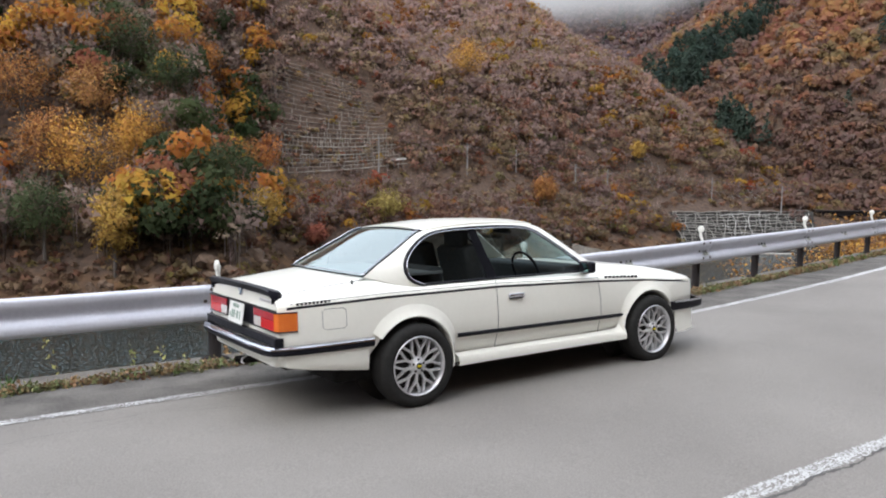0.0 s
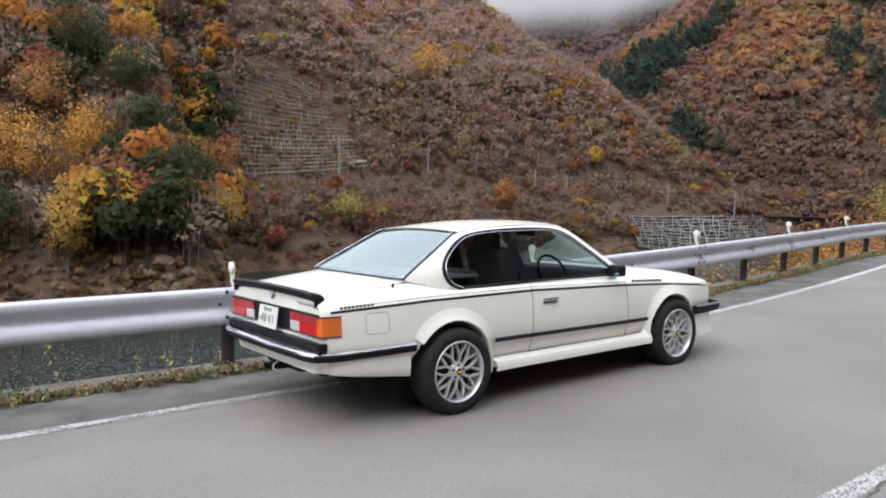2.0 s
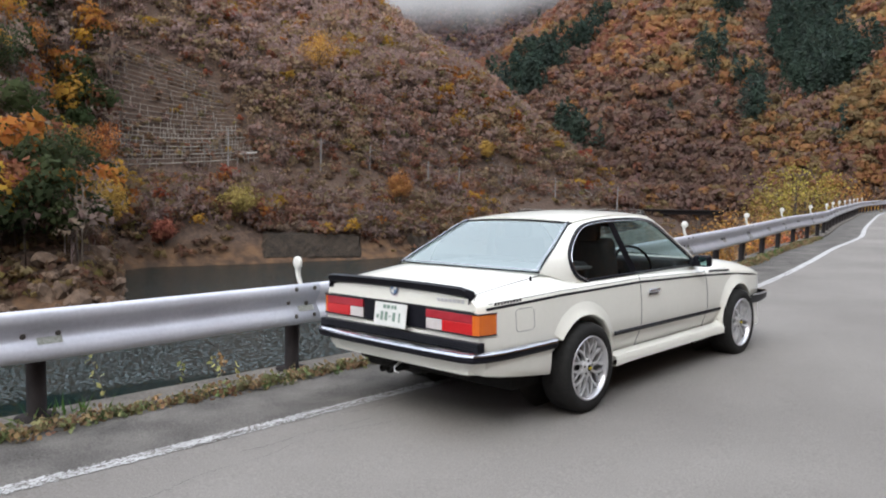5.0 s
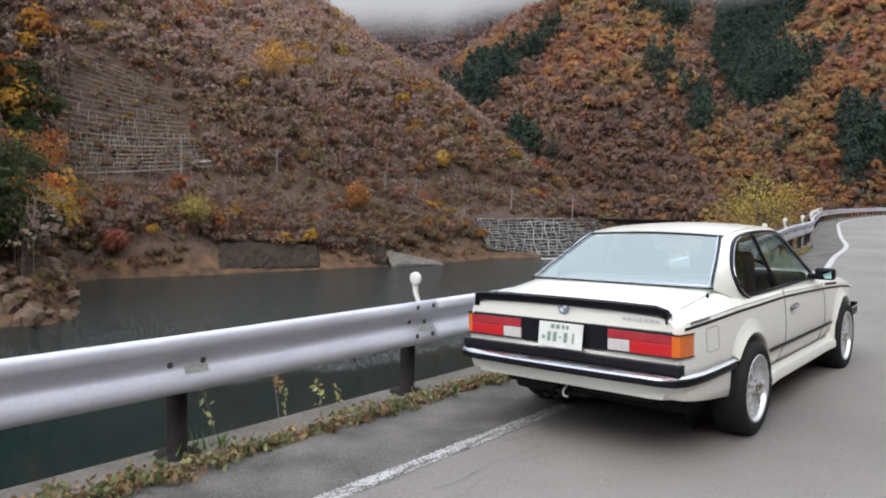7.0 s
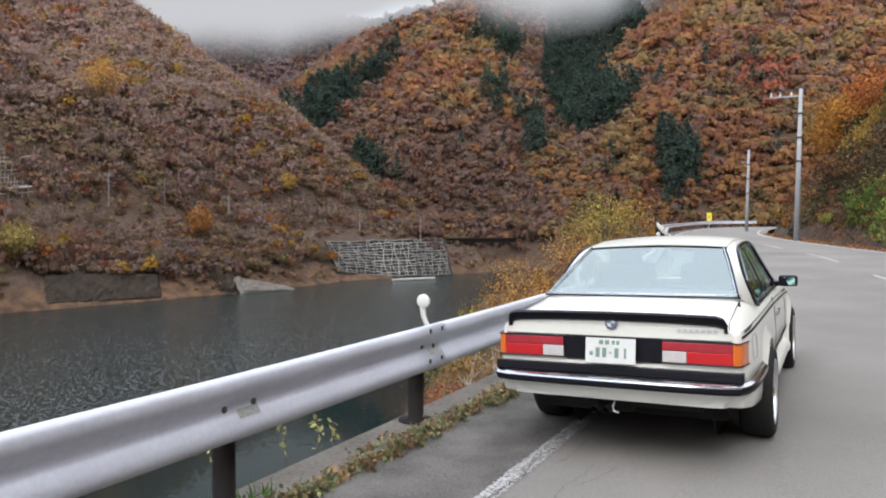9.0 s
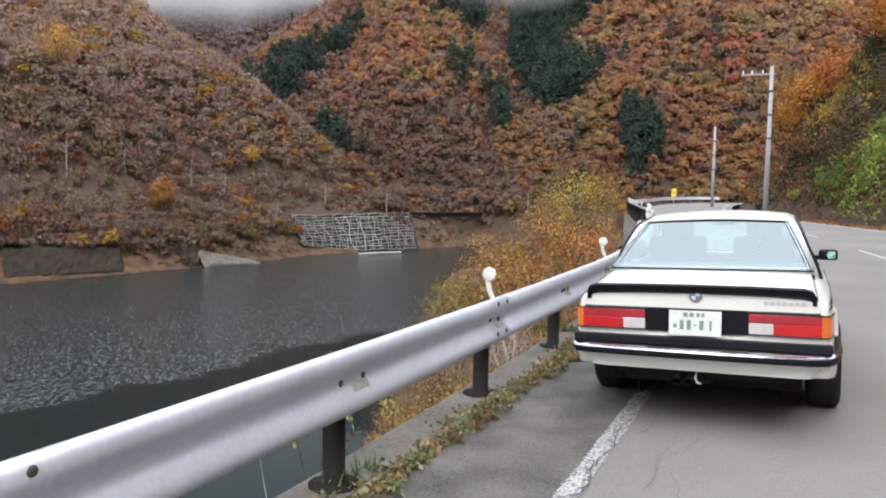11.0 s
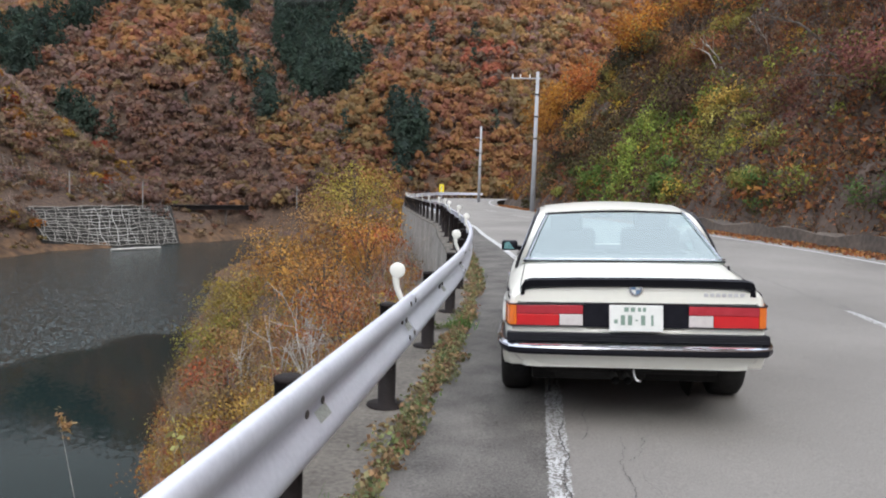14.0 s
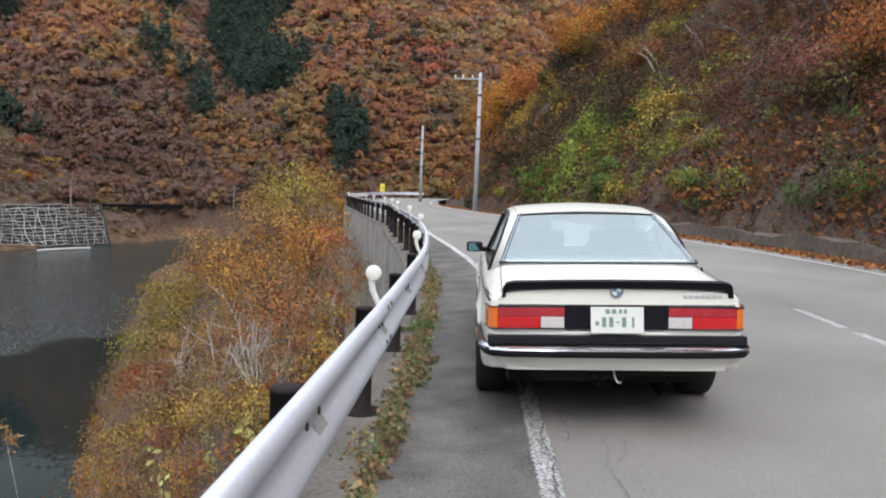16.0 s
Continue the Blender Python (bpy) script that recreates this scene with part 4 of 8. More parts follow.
def plant_woods():
    rng = np.random.default_rng(11)
    n = 60000
    az = np.radians(rng.uniform(-12, 92, n))
    d = np.sqrt(rng.uniform(150 ** 2, 430 ** 2, n))
    near = rng.random(n) < 0.20
    d = np.where(near, np.sqrt(rng.uniform(58 ** 2, 215 ** 2, n)), d)
    k = 1700                                    # denser on the near spur
    az, d = np.append(az, np.radians(rng.uniform(66, 92, k))), np.append(d, np.sqrt(rng.uniform(58 ** 2, 128 ** 2, k)))
    n += k
    k = 5500                                    # and on the long hillside
    az, d = np.append(az, np.radians(rng.uniform(36, 76, k))), np.append(d, np.sqrt(rng.uniform(95 ** 2, 200 ** 2, k)))
    n += k
    x, y = 1.0 - np.sin(az) * d, -5.0 + np.cos(az) * d
    z = ground_height(x, y)
    s, u = beside_road(x, y)
    keep = (z > WATER_Z + 1.6 + 0.6 * rough(x, y, 1.0)) & ~((u > -2.5) & (s < 170) & (u < 10)) & ~((u > 0) & (u < 45) & (s < 118)) & ~((u < 0) & (u > -12) & (s < 60))
    inland = np.interp(y, *FAR_SHORE) - x
    keep &= ~((y < 145) & (x < -50) & (inland < 3.6 + 1.5 * rough(x, y, 6.0)))
    # the cleared cribwork slope and the netted bank
    keep &= ~((x > -120.5 + 0.47 * (y - 39.5)) & (x < -98) & (y > 38) & (y < 61) & (rng.random(n) < 0.25))
    along = (y - 57.5) / 33.0
    keep &= ~((along > 0) & (along < 1) & (x > -98.6 + 5.4 * along) & (x < -90.5 + 5.4 * along) & (rng.random(n) < 0.88))
    keep &= ~((np.abs((x + 86) - 0.58 * (y - 112)) < 7.0) & (y > 98) & (y < 130) & (rng.random(n) < 0.45))
    keep &= ~((y > 100) & (y < 122) & (inland < 16) & (inland > -2) & (x < -55))
    # open water and low scrub before the girder bridge
    keep &= ~((az > radians(21.5)) & (az < radians(28.0)) & (d > 108) & (d < 166) & (z < 1.0))
    keep &= (z + 4 - 1.5) / d > skyline(az, d) - 0.01
    x, y, z, d, az = x[keep], y[keep], z[keep], d[keep], az[keep]
    n = len(x)
    place = np.stack([x, y, z - 0.15], 1)
    deg, r = np.degrees(az), rng.random(n)
    el = np.degrees(np.arctan2(z + 2.0 - 1.5, d))
    tone, fine = rough(x * 0.6, y * 0.6, 4.0), rough(x * 1.7, y * 1.7, 2.0)
    a_, e_ = deg + 0.35 * fine + rng.normal(0, 0.22, n), el + 0.30 * fine + rng.normal(0, 0.18, n)
    hump = z - 0.25 * sum(ground_height(x + dx, y + dy) for dx, dy in ((14, 0), (-14, 0), (0, 14), (0, -14)))

    mountain = (d > 195) | ((deg < 30) & (d > 150))
    spur = ~mountain & (deg > 67) & (d < 135)
    hill = ~mountain & ~spur

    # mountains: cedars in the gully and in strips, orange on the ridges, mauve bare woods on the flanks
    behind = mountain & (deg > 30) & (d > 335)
    cedar = mountain & ((inside(a_, e_, GULLY) & (d > 205) & (r < 0.95)) | (inside(a_, e_, CEDAR_STRIP) & ~behind & (r < 0.9)) | (inside(a_, e_, CEDAR_DOT) & (r < 0.75)) | (inside(a_, e_, CEDAR_PATCH) & (r < 0.7)) | (r < 0.002))
    for ca, ce in ((23.9, 9.1), (21.7, 7.5), (21.0, 5.8), (24.8, 13.6), (23.1, 12.8)):
        cedar |= mountain & (((a_ - ca) / 0.8) ** 2 + ((e_ - ce) / 0.8) ** 2 < 1) & (r < 0.7)
    edge = (inside(a_, e_, SHOULDER_EDGE) | inside(a_, e_, MAIN_RIDGE)) & ~behind
    low_ridge, right_woods = inside(a_, e_, LOW_RIDGE), inside(a_, e_, RIGHT_WOODS)
    warm = np.clip(0.13 + 0.02 * hump + 0.12 * tone, 0.03, 0.42)
    warm = np.where(edge, np.clip(0.72 + 0.2 * tone, 0.45, 0.9), warm)
    warm = np.where(low_ridge, 0.62, warm)
    warm = np.where(right_woods, np.clip(0.74 + 0.03 * hump + 0.16 * tone, 0.4, 0.92), warm)
    warm = np.where(inside(a_, e_, GULLY_FLANK), 0.15, warm)
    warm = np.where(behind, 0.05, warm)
    q = rng.random(n)
    bright, dull = mountain & ~cedar & (q < warm), mountain & ~cedar & (q >= warm)
    size = (2.6 + 3.6 * rng.random(n) ** 1.5) * np.clip(d / 250, 0.74, 1.05)
    # colours run in drifts: mauve, rust, orange, olive, yellow, greyed to carry haze
    palette = np.array([(0.165, 0.090, 0.062), (0.205, 0.098, 0.060), (0.262, 0.140, 0.062), (0.185, 0.135, 0.068), (0.250, 0.165, 0.072)])
    drift = np.clip(2.0 + 1.5 * rough(x * 0.9, y * 0.9, 9.0) + rng.normal(0, 0.55, n), 0, 4).round().astype(int)
    drift = np.where((edge | right_woods) & (drift < 1), 2, drift)
    drift = np.where(low_ridge & (drift < 2), 3, drift)
    red = ((a_ - 4.5) / 2.2) ** 2 + ((e_ - 10) / 1.6) ** 2 < 1
    # paler with rise: the haze up there is put into the leaf colours
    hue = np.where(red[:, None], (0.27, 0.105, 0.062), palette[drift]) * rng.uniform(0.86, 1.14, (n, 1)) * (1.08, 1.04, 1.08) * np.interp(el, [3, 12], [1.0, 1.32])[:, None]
    M, P, B = (0.205, 0.128, 0.100), (0.186, 0.120, 0.100), (0.212, 0.122, 0.080)
    grey = tints([M, P, B], [0.45, 0.33, 0.22], n, rng, 0.09)
    # bare woods take the same haze in their colour, bluer on the ridge behind
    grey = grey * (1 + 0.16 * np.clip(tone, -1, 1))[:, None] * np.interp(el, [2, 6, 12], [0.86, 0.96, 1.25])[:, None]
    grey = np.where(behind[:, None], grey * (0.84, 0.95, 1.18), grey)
    close = d < 222
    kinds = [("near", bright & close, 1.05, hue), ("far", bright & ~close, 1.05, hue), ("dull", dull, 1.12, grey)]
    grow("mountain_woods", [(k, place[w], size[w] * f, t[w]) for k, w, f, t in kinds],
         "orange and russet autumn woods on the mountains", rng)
    grow("cedar_woods", [("cedar", place[cedar], rng.uniform(6.5, 11, cedar.sum()), tints([(0.046, 0.066, 0.052), (0.050, 0.070, 0.054)], [0.6, 0.4], cedar.sum(), rng, 0.08))],
         "dark green cedar plantation in the gully", rng)

    # the near spur: grey brown bare woods with orange crowns and evergreens among them
    h = rng.uniform(5, 9, n)
    crowded = np.zeros(n, bool)
    for tx, ty, _, tw, _, _ in SINGLE_TREES:
        # nothing taller in front of a single tree's crown
        crowded |= np.hypot(x - tx - 1.2, y - ty) < 0.5 * tw + 0.6
    spur &= ~crowded
    h = np.where(r > 0.40, h * 0.85, h)
    gold, green = spur & (r < 0.07), spur & (r >= 0.07) & (r < np.where(z < 12, 0.20, 0.11))
    brown, bare = spur & (r >= 0.30) & (r < 0.46), spur & (r >= 0.40)
    grow("spur_woods", [("spur", place[gold], h[gold] * 0.95, tints([ORANGE, YELLOW_LEAF, RUST], [0.4, 0.25, 0.35], gold.sum(), rng) * 1.25),
                        ("spur", place[green], h[green] * 0.9, tints([EVERGREEN], [1], green.sum(), rng, 0.25) * 1.25),
                        ("spur", place[brown], h[brown] * 0.6, tints([(0.21, 0.145, 0.105), OLIVE, (0.23, 0.125, 0.085)], [0.5, 0.2, 0.3], brown.sum(), rng)),
                        ("bare", place[bare], h[bare], tints([(0.28, 0.22, 0.195), (0.22, 0.17, 0.15)], [0.5, 0.5], bare.sum(), rng)),
                        ("thin", place[bare], h[bare] * 0.95, tints([(0.25, 0.18, 0.145), (0.22, 0.155, 0.13)], [0.5, 0.5], bare.sum(), rng))],
         "grey brown bare woods with orange and evergreen crowns on the spur", rng)

    # the scrub on the long hillside over the railway: colours change in broad drifts
    h = rng.uniform(2.4, 4.6, n) * np.where(z < 3, 0.85, 1.0)
    h = np.where((x > -121 + 0.47 * (y - 39.5)) & (x < -98) & (y > 38) & (y < 61.5), h * 0.48, h)
    gold = hill & (r < 0.055 + 0.03 * tone)
    leafy_ = hill & ~gold & (r < 0.34 + 0.14 * tone)
    bare = hill & ~gold & (r >= 0.12)
    twiggy = hill & (r > 0.72)
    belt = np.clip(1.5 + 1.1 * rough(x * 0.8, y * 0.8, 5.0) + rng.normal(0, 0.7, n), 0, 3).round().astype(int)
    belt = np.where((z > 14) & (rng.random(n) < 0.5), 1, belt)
    # haze put into the colour: cover here and leafy crowns below pale uphill
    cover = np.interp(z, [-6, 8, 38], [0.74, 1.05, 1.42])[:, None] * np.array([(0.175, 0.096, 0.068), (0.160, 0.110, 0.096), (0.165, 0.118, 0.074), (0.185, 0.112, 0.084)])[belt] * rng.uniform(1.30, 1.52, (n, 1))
    m = 7000
    tx, ty = rng.uniform(-150, -62, m), rng.uniform(34, 138, m)
    tx[:3000], ty[:3000] = rng.uniform(-116, -56, 3000), rng.uniform(-14, 36, 3000)
    tz, ti = ground_height(tx, ty), np.interp(ty, *FAR_SHORE) - tx
    ok = (tz > WATER_Z + 0.5) & (ti > 0.9) & ~((tx > -120) & (tx < -98) & (ty > 38) & (ty < 61) & (rng.random(m) < 0.05)) & ~((ty > 98) & (ty < 124) & (ti < 12)) & ~((ty > 47) & (ty < 66) & (ti < 6.5))
    low = np.stack([tx, ty, tz - 0.2], 1)[ok]
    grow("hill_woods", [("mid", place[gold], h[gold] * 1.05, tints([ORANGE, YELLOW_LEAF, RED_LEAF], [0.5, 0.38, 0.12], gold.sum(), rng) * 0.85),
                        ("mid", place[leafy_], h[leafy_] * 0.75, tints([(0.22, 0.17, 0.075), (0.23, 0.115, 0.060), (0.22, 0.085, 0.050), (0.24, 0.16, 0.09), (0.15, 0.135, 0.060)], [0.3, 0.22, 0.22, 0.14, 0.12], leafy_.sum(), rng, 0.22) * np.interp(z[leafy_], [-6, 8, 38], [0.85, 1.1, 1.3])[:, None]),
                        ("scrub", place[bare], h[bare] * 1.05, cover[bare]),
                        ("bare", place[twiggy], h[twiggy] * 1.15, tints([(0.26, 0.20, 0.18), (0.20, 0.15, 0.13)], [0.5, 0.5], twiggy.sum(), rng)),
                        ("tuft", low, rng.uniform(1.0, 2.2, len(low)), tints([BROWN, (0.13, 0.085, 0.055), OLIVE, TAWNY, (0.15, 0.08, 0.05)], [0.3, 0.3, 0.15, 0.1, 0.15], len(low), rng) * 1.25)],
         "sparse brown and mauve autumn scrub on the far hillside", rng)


def make_tree(name, place, height, width, tint, label, clumps=46, per=26, leaf=0.16, seed=1, group="", tri=False, lean=0.0):
    """A tree or shrub: a tapered trunk with limbs, and a crown of many leaves with gaps."""
    rng = np.random.default_rng(seed)
    root = thing(name, pose(*place), label, "tree" if height > 4 else "shrub", group)
    r0 = height * 0.016 + 0.02
    top = (lean * height, 0, height * 0.8)
    bm = tube([(0, 0, -0.4), (0.02, 0.01, height * 0.2), (lean * height * 0.4, 0.03 * height, height * 0.5), top], [r0 * 1.2, r0, r0 * 0.6, r0 * 0.2], 7)
    me = bpy.data.meshes.new("trunk")
    bm.to_mesh(me)
    bm.free()
    me.materials.append(BARK)
    part("trunk", me, None, root)
    cc = crown_centres(clumps, width / 2, height * 0.36, height * 0.62, rng, 0.35) + np.array([lean * height * 0.5, 0, 0])
    limbs = []
    for q in cc[::2]:
        z0 = rng.uniform(0.12, 0.6) * height
        b = np.array([lean * z0 * 0.8, 0.0, z0])
        side = np.cross(q - b, rng.normal(0, 1, 3))
        side = side / (np.linalg.norm(side) + 1e-6) * (0.012 + 0.003 * height)
        m = b + (q - b) * 0.55 + np.array([0, 0, 0.06 * height])
        limbs += [np.array([b - side, b + side, m + side * 0.5, m - side * 0.5]), np.array([m - side * 0.5, m + side * 0.5, q + side * 0.15, q - side * 0.15])]
    part("branchwork", polys_mesh("branchwork", [(np.array(limbs), (0.10, 0.075, 0.06))], LEAVES), None, root, "thin bare limbs")
    leaves = leaf_cloud(cc, per, width * 0.062 + 0.04, leaf, 0.62, tri, rng)
    t = np.array(tint) * rng.uniform(0.78, 1.25, (clumps, 1))
    part("crown", polys_mesh("crown", [(leaves, np.repeat(t, per, 0), outward(leaves - (lean * height * 0.5, 0, 0), height * 0.5))], LEAVES), None, root)
    return root


plant_woods()
for k, (x, y, h, w, tint, label) in enumerate(SINGLE_TREES):
    z = float(ground_height(np.array([x]), np.array([y]))[0])
    make_tree("autumn_tree" if tint is not EVERGREEN else "evergreen_tree", (x, y, z), h * 1.12, w * 1.05, tuple(np.array(tint) * (1.0, 1.04, 1.0) + (0.014, 0.012, 0.020)) if tint is not EVERGREEN else tuple(np.array(tint) * 1.4), label, 110, 30, 0.135, 100 + k, tri=True)


def bank_top(s, left):
    shore = float(np.interp(s, *SHORE))
    return float(np.interp(s, *RISE)) - 2.0 + (left - 2.0) * (WATER_Z + 2.0) / max(shore - 2.0, 0.4)


# shrubs on the bank below the guard rail: run, metres out, height, width, tint
for k, (s, left, h, w, tint, label) in enumerate([
        (22, 5.4, 4.2, 5.5, (0.40, 0.17, 0.03), "dense orange autumn shrub below the guard rail"), (30, 7.0, 4.5, 6.0, (0.36, 0.17, 0.04), "orange brown autumn shrub on the bank"),
        (38, 5.5, 5.0, 6.0, (0.30, 0.15, 0.05), "tawny autumn shrub on the bank"), (44, 9.5, 5.0, 6.0, (0.40, 0.20, 0.04), "golden autumn shrub on the bank"), (50, 5.0, 7.2, 7.5, (0.30, 0.25, 0.04), "yellow green tree by the road wall"),
        (57, 5.5, 7.0, 7.5, (0.32, 0.24, 0.04), "yellow green tree by the road wall"), (37, 11.2, 3.2, 4.2, (0.22, 0.17, 0.03), "olive yellow shrub leaning over the water"), (47, 13.0, 3.4, 4.6, (0.26, 0.19, 0.03), "olive yellow shrub at the waterside"),
        (17, 4.2, 2.6, 3.2, (0.36, 0.12, 0.04), "russet autumn shrub under the wall"), (26, 8.6, 2.6, 3.6, (0.30, 0.16, 0.06), "tawny shrub at the waterside"), (17.5, 8.0, 1.1, 1.6, (0.30, 0.095, 0.05), "low red autumn shrub near the water"),
        (12, 4.6, 1.7, 2.4, (0.34, 0.23, 0.05), "low yellow shrub under the guard rail"), (8.5, 3.6, 1.4, 1.8, (0.33, 0.22, 0.05), "low yellow shrub under the guard rail"), (64, 8.0, 6.5, 8.0, (0.30, 0.16, 0.05), "brown autumn tree on the bank"),
        (75, 12.0, 6.0, 8.0, (0.24, 0.13, 0.06), "brown autumn tree on the bank"), (70, 5.0, 6.5, 6.5, (0.34, 0.15, 0.04), "orange tree beside the road"), (34, 3.6, 2.4, 3.6, (0.40, 0.10, 0.04), "red autumn shrub against the wall"),
        (27, 3.4, 2.2, 3.0, (0.40, 0.13, 0.04), "red orange shrub against the wall"), (20, 8.5, 2.8, 3.6, (0.22, 0.15, 0.07), "thin tawny shrub on the bank"), (25.9, 10.0, 2.0, 3.0, (0.42, 0.055, 0.02), "low red autumn shrub above the waterline"), (19.5, 9.2, 1.3, 2.8, (0.42, 0.30, 0.06), "yellow leaved creeper at the waterside"),
        (17, 7.0, 1.5, 2.8, (0.44, 0.27, 0.05), "golden creeper on the bank"), (24.4, 3.8, 4.0, 3.6, (0.42, 0.19, 0.03), "slender golden tree under the wall"), (31, 11.0, 3.2, 4.0, (0.20, 0.19, 0.03), "olive green shrub leaning over the water"), (30.5, 2.9, 2.0, 2.4, (0.46, 0.10, 0.03), "bright red shrub against the wall")]):
    p = road_at(s, -left)
    n_l = 66 if s < 45 else 60
    dulled = tuple((np.array(tint) * 0.74 + np.array((0.24, 0.15, 0.075)) * 0.26) * (1.04, 1.06, 1.1))
    make_tree("bank_shrub", (p.x, p.y, bank_top(s, left) - 0.1), h, w, dulled, label, n_l, 26, 0.028 + 0.0011 * s, 200 + k, "shrubs on the lake bank")

# pale bare shrubs among them
for k, (s, left, h) in enumerate([(20.6, 6.8, 2.9), (18.6, 5.6, 2.3), (22.5, 8.4, 2.6), (26.5, 6.4, 3.0), (16.4, 5.0, 1.9)]):
    rng = np.random.default_rng(260 + k)
    q = road_at(s, -left)
    bush = thing("bare_shrub", pose(q.x, q.y, bank_top(s, left) - 0.1), "leafless pale grey shrub with forking branches on the bank", "shrub", "bare shrubs on the lake bank")
    for _ in range(6):
        a, lean = rng.uniform(0, 2 * math.pi), rng.uniform(0.25, 0.7)
        way = Vector((math.cos(a) * lean, math.sin(a) * lean, 1.0)) * h * rng.uniform(0.6, 1.0)
        bend = Vector(rng.normal(0, 0.10, 3)) * h
        part("limb", tube([(0, 0, 0), way * 0.4 + bend * 0.6, way * 0.75 + bend, way], [0.032, 0.024, 0.016, 0.006], 5), GREYWOOD, bush)
        for _ in range(3):
            f = rng.uniform(0.35, 0.85)
            base = way * f + bend * min(1.0, f * 1.3)
            tip = base + Vector(rng.normal(0, 0.16, 3)) * h + way * 0.22
            part("twig", tube([base, base.lerp(tip, 0.5) + Vector(rng.normal(0, 0.03, 3)) * h, tip], [0.014, 0.010, 0.004], 4), GREYWOOD, bush)

# one tall dry stalk with a drooping spray of withered leaves
rngs = np.random.default_rng(77)
foot = road_at(0.4, -3.2)
foot.z = bank_top(0.4, 3.2) - 0.1
tip = Vector((-4.9, 0.2, -0.72))
stalk = thing("dry_stalk", pose(*foot), "tall dry stalk with withered tan leaves over the water", "plant")
bend = tip - foot
part("stem", tube([(0, 0, 0), tuple(bend * 0.45 + Vector((0.12, 0.05, 0.0))), tuple(bend * 0.8 + Vector((0.07, 0.03, 0))), tuple(bend)], [0.008, 0.006, 0.004, 0.002], 5), GREYWOOD, stalk)
spray_at = np.array(bend) + np.array([(0.012 * k, 0.006 * k, 0.06 - 0.035 * k) for k in range(6)])
part("withered_leaves", polys_mesh("withered_leaves", [(leaf_cloud(spray_at, 6, 0.028, 0.034, 0.5, False, rngs), (0.34, 0.21, 0.10))], LEAVES), None, stalk, "curled tan leaves")

# undergrowth on the bank: thin stems, grass and low leaves
rng = np.random.default_rng(21)
chunks = []
for _ in range(1100):
    s = rng.uniform(4, 62) ** 1.0
    shore = float(np.interp(s, *SHORE))
    left = rng.uniform(max(2.0, shore - 2.2), shore + 0.1) if rng.random() < 0.4 else rng.uniform(2.0, max(2.3, shore - 0.3))
    p = road_at(s, -left)
    base = np.array([p.x, p.y, bank_top(s, left) - 0.05])
    h = rng.uniform(0.5, 1.5)
    if rng.random() < 0.68:
        h *= rng.uniform(1.0, 1.9)
        chunks.append((twigs(11, h * 1.3, h * 0.6, 0.008 + 0.0003 * s, rng) + base, jitter([(0.24, 0.19, 0.15), (0.17, 0.13, 0.11), TAWNY][rng.integers(3)], rng)))
    else:
        t = [(0.32, 0.20, 0.05), (0.24, 0.10, 0.045), (0.17, 0.12, 0.05), (0.30, 0.13, 0.04)][rng.integers(4)]
        chunks.append((leaf_cloud(crown_centres(7, h * 0.7, h * 0.4, h * 0.45, rng, 0.3), 20, 0.14 * h, 0.030 + 0.0010 * s, 0.6, False, rng) + base, jitter(t, rng)))
for _ in range(900):
    s = rng.uniform(13, 34)
    shore = float(np.interp(s, *SHORE))
    left = rng.uniform(2.2, shore)
    q = road_at(s, -left)
    base = np.array([q.x, q.y, bank_top(s, left) - 0.05])
    h = rng.uniform(0.4, 1.1)
    if rng.random() < 0.4:
        chunks.append((twigs(9, h * 1.7, h * 0.9, 0.010 + 0.0002 * s, rng) + base, jitter([(0.34, 0.28, 0.24), (0.24, 0.19, 0.16)][rng.integers(2)], rng)))
    else:
        t = [(0.42, 0.28, 0.06), (0.30, 0.13, 0.05), (0.24, 0.18, 0.06), (0.40, 0.18, 0.05), (0.34, 0.09, 0.04)][rng.integers(5)]
        chunks.append((leaf_cloud(crown_centres(6, h * 0.8, h * 0.4, h * 0.4, rng, 0.3), 14, 0.12 * h, 0.026 + 0.0010 * s, 0.6, False, rng) + base, jitter(t, rng)))
tagged(new("bank_undergrowth", polys_mesh("bank_undergrowth", chunks, LEAVES)), "tangled dry stems and brown leaves on the lake bank", "undergrowth", kind="stuff")

# the cut slope on the hillside edge: vines, shrubs, dry stems and fallen leaves
rng = np.random.default_rng(31)
chunks = []


def cut_place(s, up):
    return cut_surface(np.array([float(s)]), np.array([float(up)]))[0]


